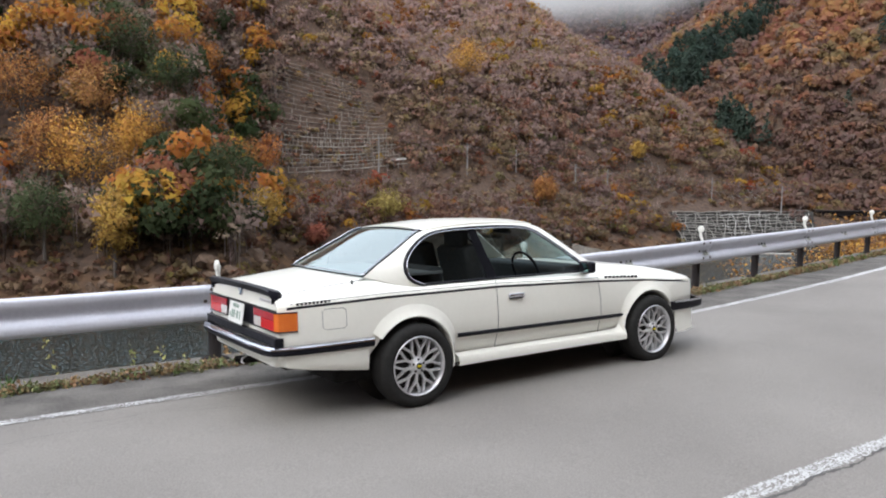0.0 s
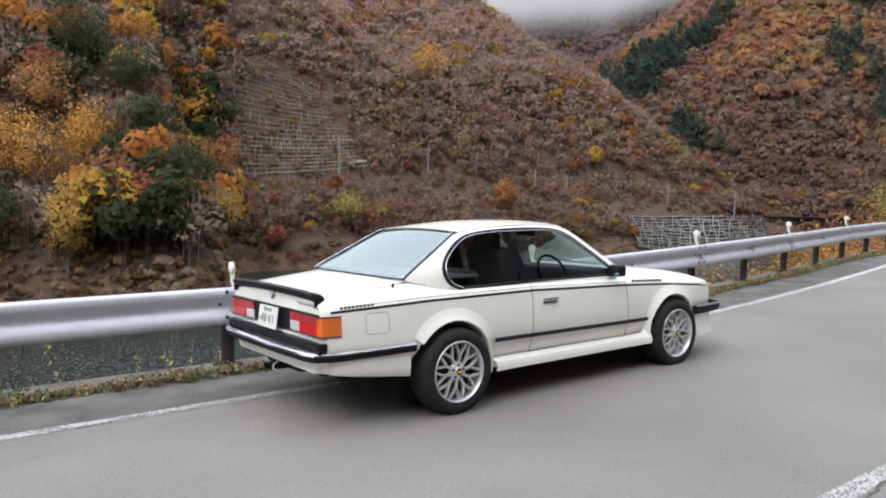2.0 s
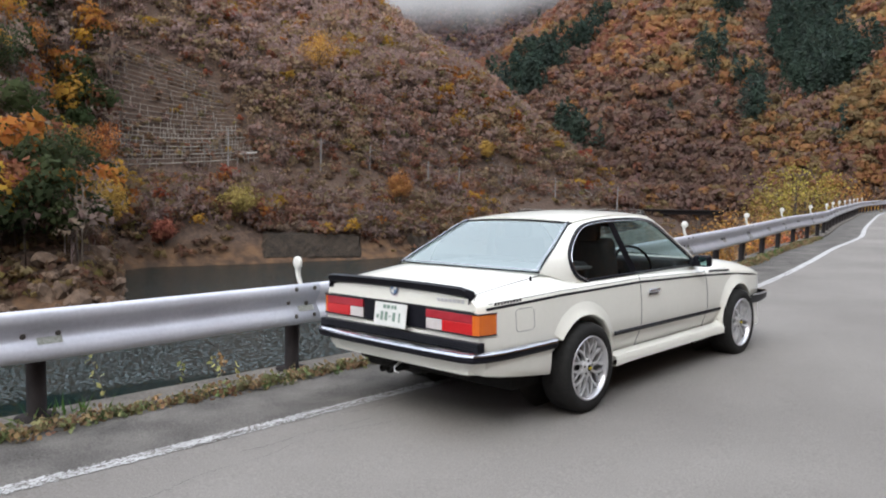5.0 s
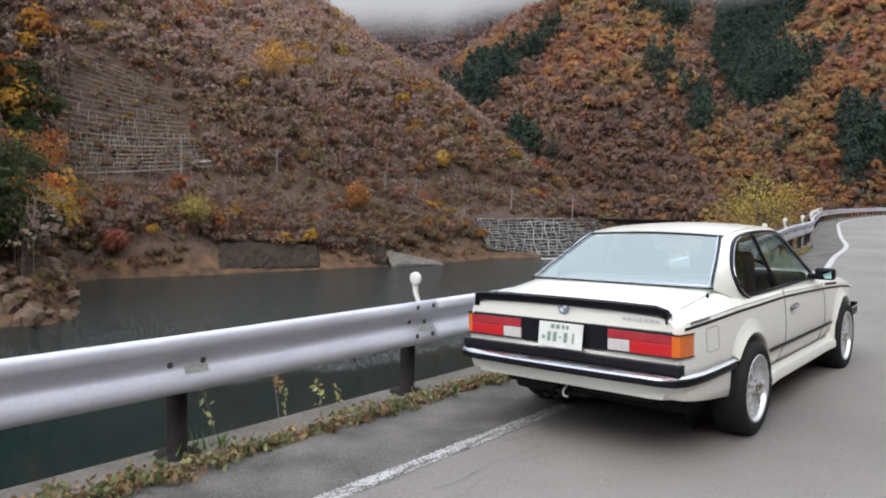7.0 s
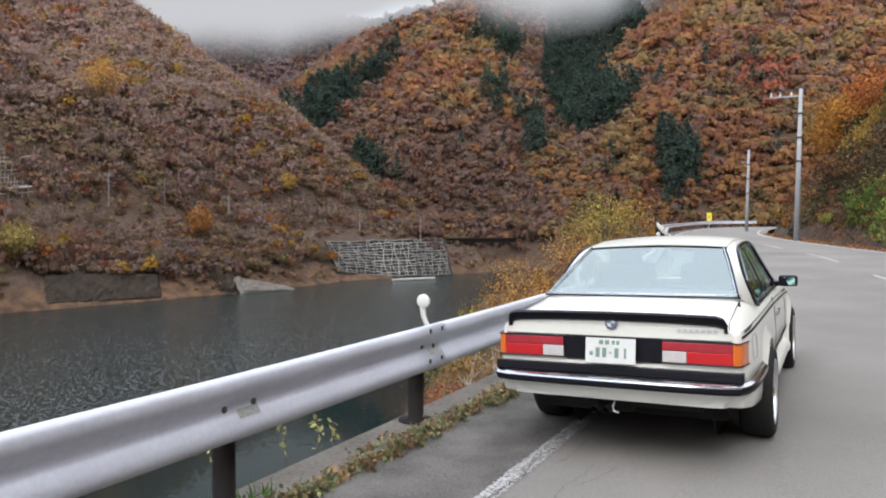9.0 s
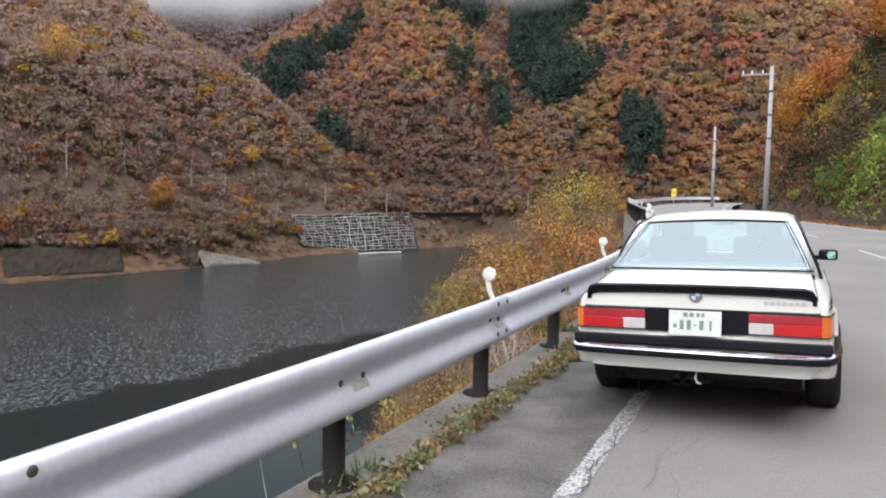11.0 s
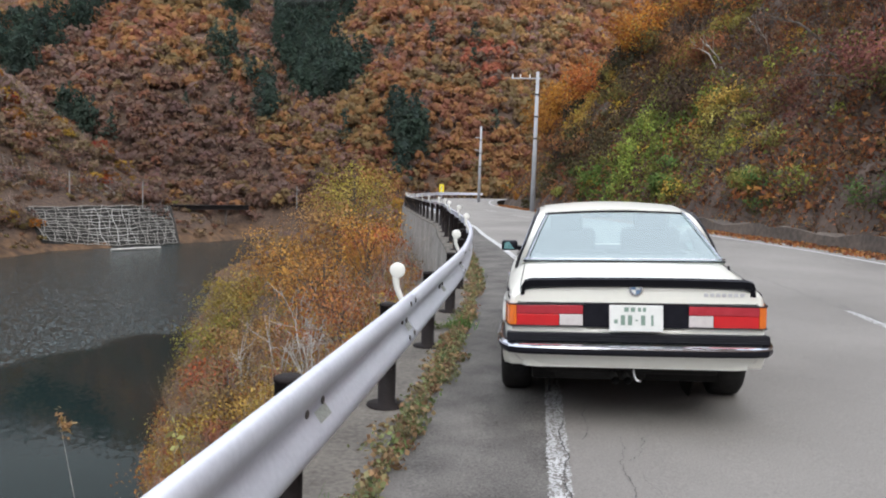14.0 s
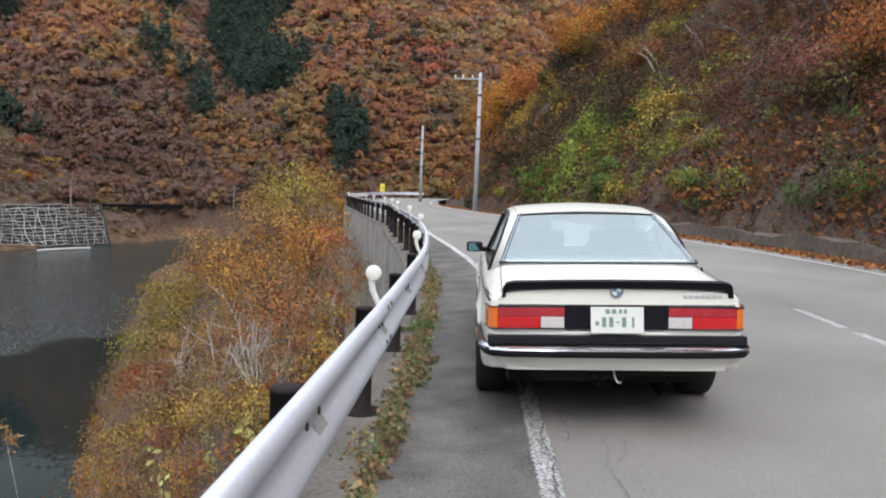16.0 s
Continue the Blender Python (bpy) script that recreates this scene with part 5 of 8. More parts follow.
for _ in range(1250):
    s = 4 + 90 * rng.random() ** 1.9
    up = rng.uniform(0.2, 15 + 0.12 * s)
    base = cut_place(s, up)
    if base[2] < -1:
        continue
    h = rng.uniform(0.35, 1.3) * (1 + up * 0.06)
    if up < 2.0 and s < 26 and rng.random() < 0.35:
        continue
    r = rng.random()
    green = math.exp(-((s - 30) / 9) ** 2 - ((up - 4.0) / 2.6) ** 2)
    if r < 0.33:
        chunks.append((twigs(8, h * 1.6, h * 0.9, 0.010 + 0.0002 * s, rng) + base, jitter([(0.10, 0.08, 0.07), (0.16, 0.12, 0.09), (0.07, 0.055, 0.045)][rng.integers(3)], rng)))
    else:
        pick = [BROWN, (0.11, 0.06, 0.03), RUST, OLIVE, LIME, (0.34, 0.22, 0.04), ORANGE]
        wts = np.array([0.30, 0.20, 0.18, 0.12, 0.03 + 0.8 * green, 0.05, 0.04 + 0.008 * up])
        t = pick[rng.choice(7, p=wts / wts.sum())]
        chunks.append((leaf_cloud(crown_centres(8, h * 0.85, h * 0.5, h * 0.4, rng, 0.3), 13, 0.16 * h, 0.034 + 0.0014 * s, 0.65, False, rng) + base, jitter(t, rng)))
n = 84000
s, up = 2.5 + 66 * rng.random(n) ** 1.5, 0.4 + 17 * rng.random(n) ** 1.15
patch = np.sin(s * 0.55 + 1.7 * np.sin(up * 0.5)) * np.cos(up * 0.8 - s * 0.21) + 0.5 * np.sin(s * 1.7 + up * 1.3)
mound = np.clip(patch + 0.5 * np.sin(s * 3.1 - up * 2.3), 0, 1.4)
keep = ~((patch < -0.85) & (up < 3)) & ~((patch < -1.1) & (up >= 3))
s, up, patch, mound = s[keep], up[keep], patch[keep], mound[keep]
n = len(s)
mat = cut_surface(s, up) + mound[:, None] * rng.uniform(0.1, 0.55, (n, 1)) * (-0.6, 0, 0.8) + rng.normal(0, 0.08, (n, 3)) + (0, 0, 0.08)
k = np.clip(2.0 + 1.3 * patch + rng.normal(0, 1.2, n), 0, 4).astype(int)
green = np.exp(-((s - 33) / 10) ** 2 - ((up - 4.0) / 2.6) ** 2)
k = np.where(rng.random(n) < 0.45 * green, 5, k)
mat_tint = np.array([(0.055, 0.037, 0.026), (0.125, 0.062, 0.038), (0.22, 0.088, 0.040), (0.150, 0.098, 0.042), (0.32, 0.135, 0.044), (0.14, 0.160, 0.042)])[k] * rng.uniform(0.65, 1.35, (n, 1))
leaves = leaf_cloud(mat, 1, 0.02, 0.092, 0.7, True, rng)
chunks.append((leaves, mat_tint))
n = 56000
spots = cut_surface(3 + 42 * rng.random(n) ** 1.3, 9 * rng.random(n) ** 1.4) + (0, 0, 0.03)
chunks.append((leaf_cloud(spots, 1, 0.03, 0.046, 0.65, True, rng), tints([RUST, ORANGE, BROWN, TAWNY, (0.24, 0.085, 0.035)], [1, 0.8, 1, 0.7, 1], n, rng, 0.35)))
for _ in range(620):
    s = 5 + 34 * rng.random() ** 1.3
    up = rng.uniform(0.8, 14)
    h = rng.uniform(0.8, 2.3)
    chunks.append((twigs(7, h, h * 0.8, 0.007 + 0.0003 * s, rng) + cut_place(s, up) - (0, 0, 0.1), jitter([(0.10, 0.08, 0.068), (0.15, 0.12, 0.10), (0.06, 0.045, 0.036), (0.09, 0.055, 0.04)][rng.integers(4)], rng)))
for _ in range(420):
    b = cut_place(4 + 34 * rng.random(), rng.uniform(0.1, 4.5))
    blades = []
    for _ in range(12):
        q = b + rng.normal(0, 0.10, 3) * (1, 1, 0.3)
        side = rng.normal(0, 0.010, 3)
        blades.append([q - side, q + side, q + rng.normal(0, 0.14, 3) + (-0.15, -0.05, 0.18)])
    chunks.append((np.array(blades), jitter([TAWNY, (0.22, 0.16, 0.10), BROWN, (0.12, 0.10, 0.045)][rng.integers(4)], rng)))
tagged(new("slope_undergrowth", polys_mesh("slope_undergrowth", chunks, LEAVES)), "brown vines, dry stems and autumn leaves on the road cutting", "undergrowth", kind="stuff")
for k, (s, up, h, w, tint, label) in enumerate([
        (56, 10.0, 4.0, 5.0, (0.5, 0.32, 0.05), "bright yellow tree high on the cutting"), (52, 9.0, 5.0, 6.0, (0.38, 0.15, 0.03), "orange tree on the cutting"),
        (62, 7.0, 5.5, 6.5, (0.36, 0.12, 0.035), "russet tree over the road bend"), (72, 6.0, 5.5, 6.5, (0.40, 0.18, 0.035), "golden tree over the road bend"), (22, 10.0, 4.0, 5.0, (0.30, 0.12, 0.04), "russet tree high on the cutting"),
        (17, 8.0, 3.5, 4.5, (0.36, 0.16, 0.035), "orange tree high on the cutting"), (30, 13.0, 5.0, 6.0, (0.30, 0.14, 0.04), "brown orange tree high on the cutting"), (82, 5.0, 5.5, 6.0, (0.36, 0.17, 0.04), "golden tree at the bend"),
        (13, 5.0, 2.2, 3.0, (0.24, 0.11, 0.05), "brown autumn shrub on the cutting"),
        (14.5, 4.0, 2.4, 4.2, (0.34, 0.13, 0.045), "spreading rust coloured shrub on the cutting"), (20, 7.0, 3.2, 5.0, (0.36, 0.13, 0.04), "spreading orange red tree on the cutting"), (25, 8.5, 3.4, 5.0, (0.40, 0.20, 0.05), "golden brown tree on the cutting"),
        (34.5, 10.0, 3.6, 5.0, (0.30, 0.11, 0.045), "red brown tree high on the cutting"), (17, 3.4, 1.8, 3.0, (0.24, 0.10, 0.085), "mauve red shrub on the cutting"),
        (26, 0.9, 1.0, 1.6, (0.10, 0.16, 0.04), "low green fern clump at the foot of the cutting"), (20, 0.9, 1.0, 1.5, (0.22, 0.22, 0.06), "pale green shrub at the foot of the cutting")]):
    tint = tuple(np.array(tint) * (0.95, 0.9, 0.9))
    make_tree("slope_shrub", tuple(cut_place(s, up) - (0, 0, 0.2)), h, w, tint, label, 90, 32, 0.032 + 0.0012 * s, 300 + k, "shrubs on the road cutting")



def vine_mass(s0, up0, half_s, half_up, bulge, tint, label, clumps, seed):
    """Creepers that hang over the slope in a ragged sheet, with hanging tails and gaps."""
    rng = np.random.default_rng(seed)
    root = thing("vine_thicket", pose(*cut_place(s0, up0)), label, "creeper", "creepers on the road cutting")
    a, r = rng.uniform(0, 2 * math.pi, clumps), np.sqrt(rng.random(clumps))
    edge = 1 + 0.28 * np.sin(3 * a + seed) + 0.18 * np.sin(7 * a + 2 * seed)
    ds, du = half_s * r * edge * np.cos(a), half_up * r * edge * np.sin(a)
    gap = np.sin(ds * 2.1 + seed) * np.cos(du * 2.6 + ds) < 0.62
    ds, du, r = ds[gap], du[gap], r[gap]
    out = bulge * (1 - r ** 2) * rng.uniform(0.55, 1.1, len(r)) + 0.15
    c = cut_surface(s0 + ds, np.maximum(0.1, up0 + du)) + np.stack([-out * 0.8, -out * 0.15, out * 0.45], 1) - np.array(cut_place(s0, up0))
    # tails hang down from the front
    tails = c[rng.integers(len(c), size=clumps // 3)] + np.stack([rng.normal(-0.15, 0.15, clumps // 3), rng.normal(0, 0.1, clumps // 3), -rng.uniform(0.2, 1.3, clumps // 3)], 1)
    c = np.concatenate([c, tails])
    leaf = 0.040 + 0.0011 * s0
    leaves = leaf_cloud(c, 20, 0.17, leaf, 0.7, False, rng)
    t = np.repeat(np.array(tint) * rng.uniform(0.55, 1.35, (len(c), 1)) * rng.uniform(0.9, 1.1, (len(c), 3)), 20, 0)
    part("leaves", polys_mesh("leaves", [(leaves, t)], LEAVES), None, root)
    stems = []
    for q in c[::3]:
        foot = q + np.array([0.5, rng.normal(0, 0.5), rng.uniform(0.2, 1.2)])
        side = rng.normal(0, 0.016, 3)
        stems.append([foot - side, foot + side, q])
    part("stems", polys_mesh("stems", [(np.array(stems), (0.10, 0.075, 0.055))], LEAVES), None, root, "thin brown stems")


for k, (s0, up0, hs, hu, bulge, tint, label, clumps) in enumerate([
        (31, 3.0, 3.4, 2.5, 1.5, (0.21, 0.25, 0.055), "light green leafy creeper hanging over the cutting", 190),
        (25, 3.4, 2.2, 1.5, 0.8, (0.30, 0.26, 0.07), "yellow green creeper with pale tips on the cutting", 80),
        (38, 3.4, 3.4, 3.2, 1.3, (0.075, 0.055, 0.030), "dark brown tangle of dry creeper on the cutting", 150),
        (46, 3.6, 4.5, 3.6, 1.2, (0.070, 0.060, 0.028), "dark olive tangle of creeper on the cutting", 130),
        (36, 7.6, 4.0, 2.4, 1.0, (0.22, 0.18, 0.05), "olive yellow creeper high on the cutting", 110),
        (28, 7.4, 3.6, 2.2, 0.9, (0.17, 0.085, 0.05), "red brown creeper on the cutting", 110),
        (21, 5.0, 2.4, 2.0, 0.9, (0.16, 0.075, 0.055), "mauve brown dry creeper on the cutting", 90),
        (18, 7.5, 3.0, 2.4, 0.9, (0.30, 0.13, 0.045), "rust coloured creeper on the cutting", 110),
        (34, 1.2, 2.6, 0.9, 0.7, (0.10, 0.15, 0.035), "low green creeper at the cutting's foot", 60),
        (26, 1.0, 2.6, 0.8, 0.5, (0.18, 0.19, 0.05), "pale green creeper at the cutting's foot", 50),
        (54, 6.0, 5.0, 4.5, 1.4, (0.30, 0.19, 0.045), "golden brown creeper and scrub on the cutting", 130),
        (24, 11.0, 4.0, 3.0, 1.0, (0.24, 0.11, 0.045), "russet creeper high on the cutting", 110),
        (13, 5.0, 2.4, 2.4, 0.8, (0.20, 0.085, 0.045), "red brown creeper on the cutting", 90)]):
    vine_mass(s0, up0, hs, hu, bulge, tint, label, clumps, 900 + k)

rng = np.random.default_rng(61)
kinds = [((0.060, 0.040, 0.028), "dark brown vine-covered shrub on the cutting"), ((0.21, 0.095, 0.040), "russet brown shrub on the cutting"), ((0.145, 0.125, 0.042), "olive shrub on the cutting"),
         ((0.32, 0.22, 0.045), "yellow leaved shrub on the cutting"), ((0.33, 0.125, 0.035), "orange brown shrub on the cutting"), ((0.045, 0.048, 0.026), "dark green vine-covered shrub on the cutting")]
for k in range(60):
    s, up = 6 + 58 * rng.random() ** 1.1, rng.uniform(1.8, 17)
    tint, label = kinds[rng.choice(6, p=[0.28, 0.22, 0.16, 0.10, 0.14, 0.10])]
    h = rng.uniform(1.3, 2.6) + 0.09 * up
    make_tree("slope_shrub", tuple(cut_place(s, up) - (0, 0, 0.25)), h, h * rng.uniform(1.1, 1.7), jitter(tint, rng), label, 52, 18, 0.038 + 0.0013 * s, 500 + k, "shrubs on the road cutting", True)
kinds = [((0.085, 0.135, 0.035), "green fern and bramble clump at the cutting's foot"), ((0.20, 0.20, 0.05), "olive green bramble on the cutting"), ((0.34, 0.24, 0.05), "yellow leaved bramble on the cutting"), ((0.20, 0.085, 0.045), "red brown bramble on the cutting")]
for k in range(46):
    s, up = 9 + 34 * rng.random() ** 1.1, 0.5 + 4.2 * rng.random() ** 1.3
    tint, label = kinds[rng.choice(4, p=[0.34, 0.30, 0.14, 0.22])]
    h = rng.uniform(0.5, 1.15)
    make_tree("bramble", tuple(cut_place(s, up) - (0, 0, 0.12)), h, h * rng.uniform(1.3, 2.2), jitter(tint, rng), label, 22, 16, 0.030 + 0.0010 * s, 700 + k, "brambles on the road cutting")
for k, (s, up, tip, r) in enumerate([(19, 5.5, (-2.6, -1.0, 2.6), 0.06), (21, 6.0, (-2.2, -2.6, 1.6), 0.05), (24, 6.5, (-3.0, 0.5, 1.0), 0.06), (15, 5.0, (-1.6, -2.0, 2.2), 0.05), (27, 6.0, (-1.8, -2.2, 2.4), 0.045), (12.5, 4.0, (-1.0, 1.8, 2.0), 0.04),
                                     (31, 6.0, (-1.6, -1.8, 1.2), 0.05), (33, 6.6, (-1.2, 1.6, 1.3), 0.05), (29, 7.0, (-1.5, -2.4, 0.9), 0.045), (17, 3.2, (-2.2, 1.6, 0.5), 0.045), (20, 4.2, (-1.8, -1.8, 0.3), 0.05), (14, 6.5, (-1.8, -1.2, 1.6), 0.045)]):
    b = Vector(cut_place(s, up))
    t = Vector(tip)
    br = thing("bare_branch", pose(*b), "bare grey brown branch reaching out of the cutting" if k not in (6, 7, 8) else "bleached bare branch reaching out of the cutting", "branch")
    BRANCH = GREYWOOD if k in (6, 7, 8) else BARK
    part("limb", tube([(0, 0, -0.2), t * 0.35 + Vector((0, 0, 0.35)), t * 0.7 + Vector((0, 0.1, 0.3)), t], [r, r * 0.7, r * 0.45, r * 0.15], 6), BRANCH, br)
    for f, d in ((0.4, (-0.3, 0.8, 0.6)), (0.55, (-0.2, -0.8, 0.5)), (0.7, (-0.5, 0.5, 0.5)), (0.8, (-0.3, -0.5, 0.2))):
        q = t * f + Vector((0, 0, 0.32))
        part("twig", tube([q, q + Vector(d) * 0.6, q + Vector(d) + Vector((0, 0, 0.2))], [r * 0.35, r * 0.2, r * 0.08], 5), BRANCH, br)

# fallen leaves along the foot of the cutting
rng = np.random.default_rng(41)
spots = []
for _ in range(9000):
    s = 3 + 60 * rng.random() ** 1.4
    w = float(np.interp(s, *WIDTH))
    p = road_at(s, w + 0.25 + 1.3 * rng.beta(2.2, 1.6), 0.012 + rng.uniform(0, 0.02))
    spots.append(p)
tagged(new("fallen_leaves", polys_mesh("fallen_leaves", [(leaf_cloud(np.array(spots), 1, 0.01, 0.055, 0.7, False, rng) * 1.0, np.array([jitter([RUST, (0.34, 0.13, 0.045), (0.26, 0.10, 0.045), (0.30, 0.17, 0.08)][rng.integers(4)], rng) for _ in spots]))], LEAVES)),
       "rust and orange fallen leaves along the road edge", "leaves", kind="stuff")

# weeds in the joint between asphalt and kerb
rng = np.random.default_rng(51)
chunks = []
for _ in range(2300):
    s = rng.uniform(-7.5, 20)
    gap = 0.5 + 0.5 * math.sin(s * 2.1) * math.sin(s * 0.9 + 1)
    if rng.random() > 0.45 + 0.55 * gap:
        continue
    p = road_at(s, -0.97 + rng.normal(0, 0.03 + 0.055 * gap), 0.0)
    h = rng.uniform(0.006, 0.035) * (0.6 + gap * 0.6)
    t = [(0.19, 0.19, 0.095), (0.24, 0.20, 0.11), (0.26, 0.165, 0.09), (0.15, 0.18, 0.08), (0.30, 0.20, 0.12)][rng.integers(5)]
    chunks.append((leaf_cloud(crown_centres(3, 0.055, h * 0.6, h * 0.7 + 0.025, rng, 0.2), 6, 0.024, 0.0185, 0.75, False, rng) + np.array(p), jitter(t, rng, 0.3)))
for s, u in ((2.15, -1.02), (2.2, -0.95), (2.05, -0.9), (-2.95, -1.2), (-2.75, -1.12), (12.4, -1.0), (13.2, -1.0), (14, -1.0)):
    for _ in range(26):
        p = np.array(road_at(s + rng.normal(0, 0.07), u + rng.normal(0, 0.06), 0.03))
        tip = p + np.array([rng.normal(0, 0.05), rng.normal(0, 0.05), rng.uniform(0.06, 0.16)])
        side = rng.normal(0, 0.006, 3)
        chunks.append((np.array([[p - side, p + side, tip]]), jitter((0.085, 0.16, 0.04), rng)))
for u in np.arange(-1.66, -1.0, 0.03):
    chunks.append((leaf_cloud(crown_centres(3, 0.04, 0.02, 0.03, rng, 0.2), 6, 0.015, 0.015, 0.75, False, rng) + np.array(road_at(1.95 + rng.normal(0, 0.02), u, 0.05)), jitter((0.12, 0.14, 0.055), rng, 0.3)))
tagged(new("kerb_weeds", polys_mesh("kerb_weeds", chunks, LEAVES)), "low olive and brown weeds in the kerb joint", "weeds", kind="stuff")

# single stalks with pale leaves that rise behind the guard rail
for k, (s, u, h, n) in enumerate([(-2.2, -1.95, 0.62, 9), (-1.55, -1.95, 0.42, 7), (-1.2, -1.9, 0.40, 7), (-4.2, -2.1, 0.55, 9), (-1.0, -1.92, 0.30, 6)]):
    p = road_at(s, u, -0.3)
    stalk = thing("weed_stalk", pose(*p), "thin weed stalk with pale yellow leaves behind the rail", "weed", "weed stalks by the wall")
    rng = np.random.default_rng(400 + k)
    lean = rng.normal(0, 0.08, 2)
    part("stem", tube([(0, 0, 0), (lean[0] * 0.4, lean[1] * 0.4, h * 0.5), (lean[0], lean[1], h)], [0.005, 0.004, 0.002], 5), BARK, stalk)
    cc = [(lean[0] * f, lean[1] * f, h * f) for f in np.linspace(0.45, 1, n)]
    part("leaves", polys_mesh("leaves", [(leaf_cloud(np.repeat(cc, 2, 0), 1, 0.03, 0.028, 0.5, False, rng), jitter((0.38, 0.36, 0.14), rng))], LEAVES), None, stalk)

# ---- works on the far shore and beside the road ----
def land(x, y):
    return float(ground_height(np.array([float(x)]), np.array([float(y)]))[0])


def draped(points, lift, radius, n=4, even=False):
    if even:
        g = np.linspace(0, 1, len(points))
        fit = np.polyval(np.polyfit(g, [land(x, y) for x, y in points], 2), g)
        return tube([(x, y, z + lift) for (x, y), z in zip(points, fit)], radius, n)
    return tube([(x, y, land(x, y) + lift) for x, y in points], radius, n)


# timber cribwork terraces on the steep slope
crib = thing("cribwork_slope", label="stepped timber cribwork frames on a cleared slope", category="retaining structure", kind="structure")
rngk = random.Random(8)
for k in range(24):
    f = k / 23
    a = np.array([-103.5, 41.5]) * (1 - f) + np.array([-120, 39.5]) * f
    b = np.array([-99.6, 60.5]) * (1 - f) + np.array([-110.5, 58.5]) * f
    g = np.linspace(0.0, 1 - 0.10 * (k % 3 == 1), 16)
    pts = [a + (b - a) * v for v in g]
    fit = np.polyval(np.polyfit(g, [land(*q) for q in pts], 2), g)
    wood = CRIB_PALE if k < 9 and k % 2 == 0 else CRIB_WOOD
    row = part("crib_rail", tube([(q[0], q[1], z + 0.85) for q, z in zip(pts, fit)], 0.085 if k < 12 else 0.075, 4), wood, crib)
    # pegs that hold the rail, leaning out of the slope
    pegs = bmesh.new()
    for v in np.arange(0.02, g[-1], 0.045 if k < 12 else 0.07):
        if rngk.random() < (0.40 if k < 9 else 0.7):
            continue
        q = a + (b - a) * (v + rngk.uniform(-0.006, 0.006))
        z = float(np.interp(v, g, fit))
        top, w = z + rngk.uniform(1.15, 1.9), 0.06
        bmesh.ops.create_cube(pegs, size=1.0, matrix=Matrix.Translation((q[0] + 0.1, q[1], (top + z + 0.1) / 2)) @ Matrix.Rotation(rngk.uniform(-0.12, 0.12), 4, "X") @ Matrix.Diagonal((w, w * 1.6, top - z - 0.1, 1)))
    part("crib_pegs", pegs, CRIB_PALE if k < 14 or k % 3 == 0 else CRIB_WOOD, row)
part("white_rail", draped([(-100.6, 57.0), (-100, 60.5)], 1.3, 0.13), GREYWOOD, crib)

# netted grid of square frames on the bank by the water
net = thing("frame_grid_bank", label="grid of pale square frames holding the steep bank", category="retaining structure", kind="structure")


def net_place(f, g, out=0.0):
    """f along the bank, g up it."""
    lo = np.array([-74.4 + 10.4 * f, 98.4 + 21.6 * f, np.interp(f, [0, 0.4, 1], [-7.9, -9.1, -9.3])])
    hi = np.array([-78.8 + 9.6 * f, 101.0 + 25.8 * f, -3.1 + 0.2 * f])
    p = lo + (hi - lo) * g
    return p + np.array([0.75, -0.35, 0.25]) * (out + 0.35 * math.sin(f * 9) * math.sin(g * 5))


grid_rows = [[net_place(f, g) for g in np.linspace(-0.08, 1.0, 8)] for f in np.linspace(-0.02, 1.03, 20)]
part("stone_backing", mesh_of("stone_backing", [p for r in grid_rows for p in r], [(i * 8 + k, i * 8 + k + 1, i * 8 + k + 9, i * 8 + k + 8) for i in range(19) for k in range(7)], DARK_STONE), None, net, "stones behind the frames, darkened as in shade")
rngn = random.Random(31)
for k in range(27):
    f = k / 26
    part("upright", tube([net_place(f + 0.012 * math.sin(k * 3 + g * 9) + rngn.uniform(-0.004, 0.004), g * (0.97 + 0.05 * math.sin(k * 1.7)), 0.22 + 0.1 * math.sin(k * 2.3 + 4 * g)) for g in np.linspace(0, 1, 9)], 0.10 if k == 0 else rngn.uniform(0.035, 0.075), 4), FRAME_PALE if 8 < k < 18 and k % 3 else FRAME_GREY, net)
for k in range(13):
    g = k / 12
    # each rail is laid in three lengths that do not quite meet
    for a, b in ((0.0, 0.34), (0.33, 0.69), (0.68, 1.0)):
        slip = rngn.uniform(-0.012, 0.012)
        part("crossbar", tube([net_place(f, g + slip + 0.014 * math.sin(f * 21 + k * 2.1) + 0.009 * math.sin(f * 57 + k), 0.25) for f in np.linspace(a, b, 14)], rngn.uniform(0.04, 0.07), 4), FRAME_PALE if a > 0.3 and b < 0.7 and k % 2 else FRAME_GREY, net)
log = tagged(new("floating_log", mesh_of("floating_log", [], [])), "pale log lying at the water's edge", "log")
bm = tube([(-66.5, 103.5, -9.38), (-64.5, 107.5, -9.35), (-62.5, 111.5, -9.4)], 0.17, 8)
bm.to_mesh(log.data)
bm.free()
log.data.materials.append(GREYWOOD)
# lattice fence above the grid
lattice = thing("slope_lattice", label="thin lattice of bars on the slope above the railway", category="fence", kind="structure")
for k in range(7):
    part("bar", tube([(x, y, land(x, y) + 0.5 + 0.1 * math.sin(y)) for x, y in [(-91 - 1.0 * k + 15 * f, 100 + 26 * f + 0.6 * k) for f in np.linspace(0, 1, 14)]], 0.04, 4), DARKWOOD, lattice)
for k in range(16):
    f = 0.25 + 0.7 * k / 15
    part("upright_bar", tube([(x, y, land(x, y) + 0.55) for x, y in [(-91 - 1.0 * j + 15 * f, 100 + 26 * f + 0.6 * j) for j in (0, 2, 4, 6)]], 0.04, 4), FRAME_GREY, lattice)

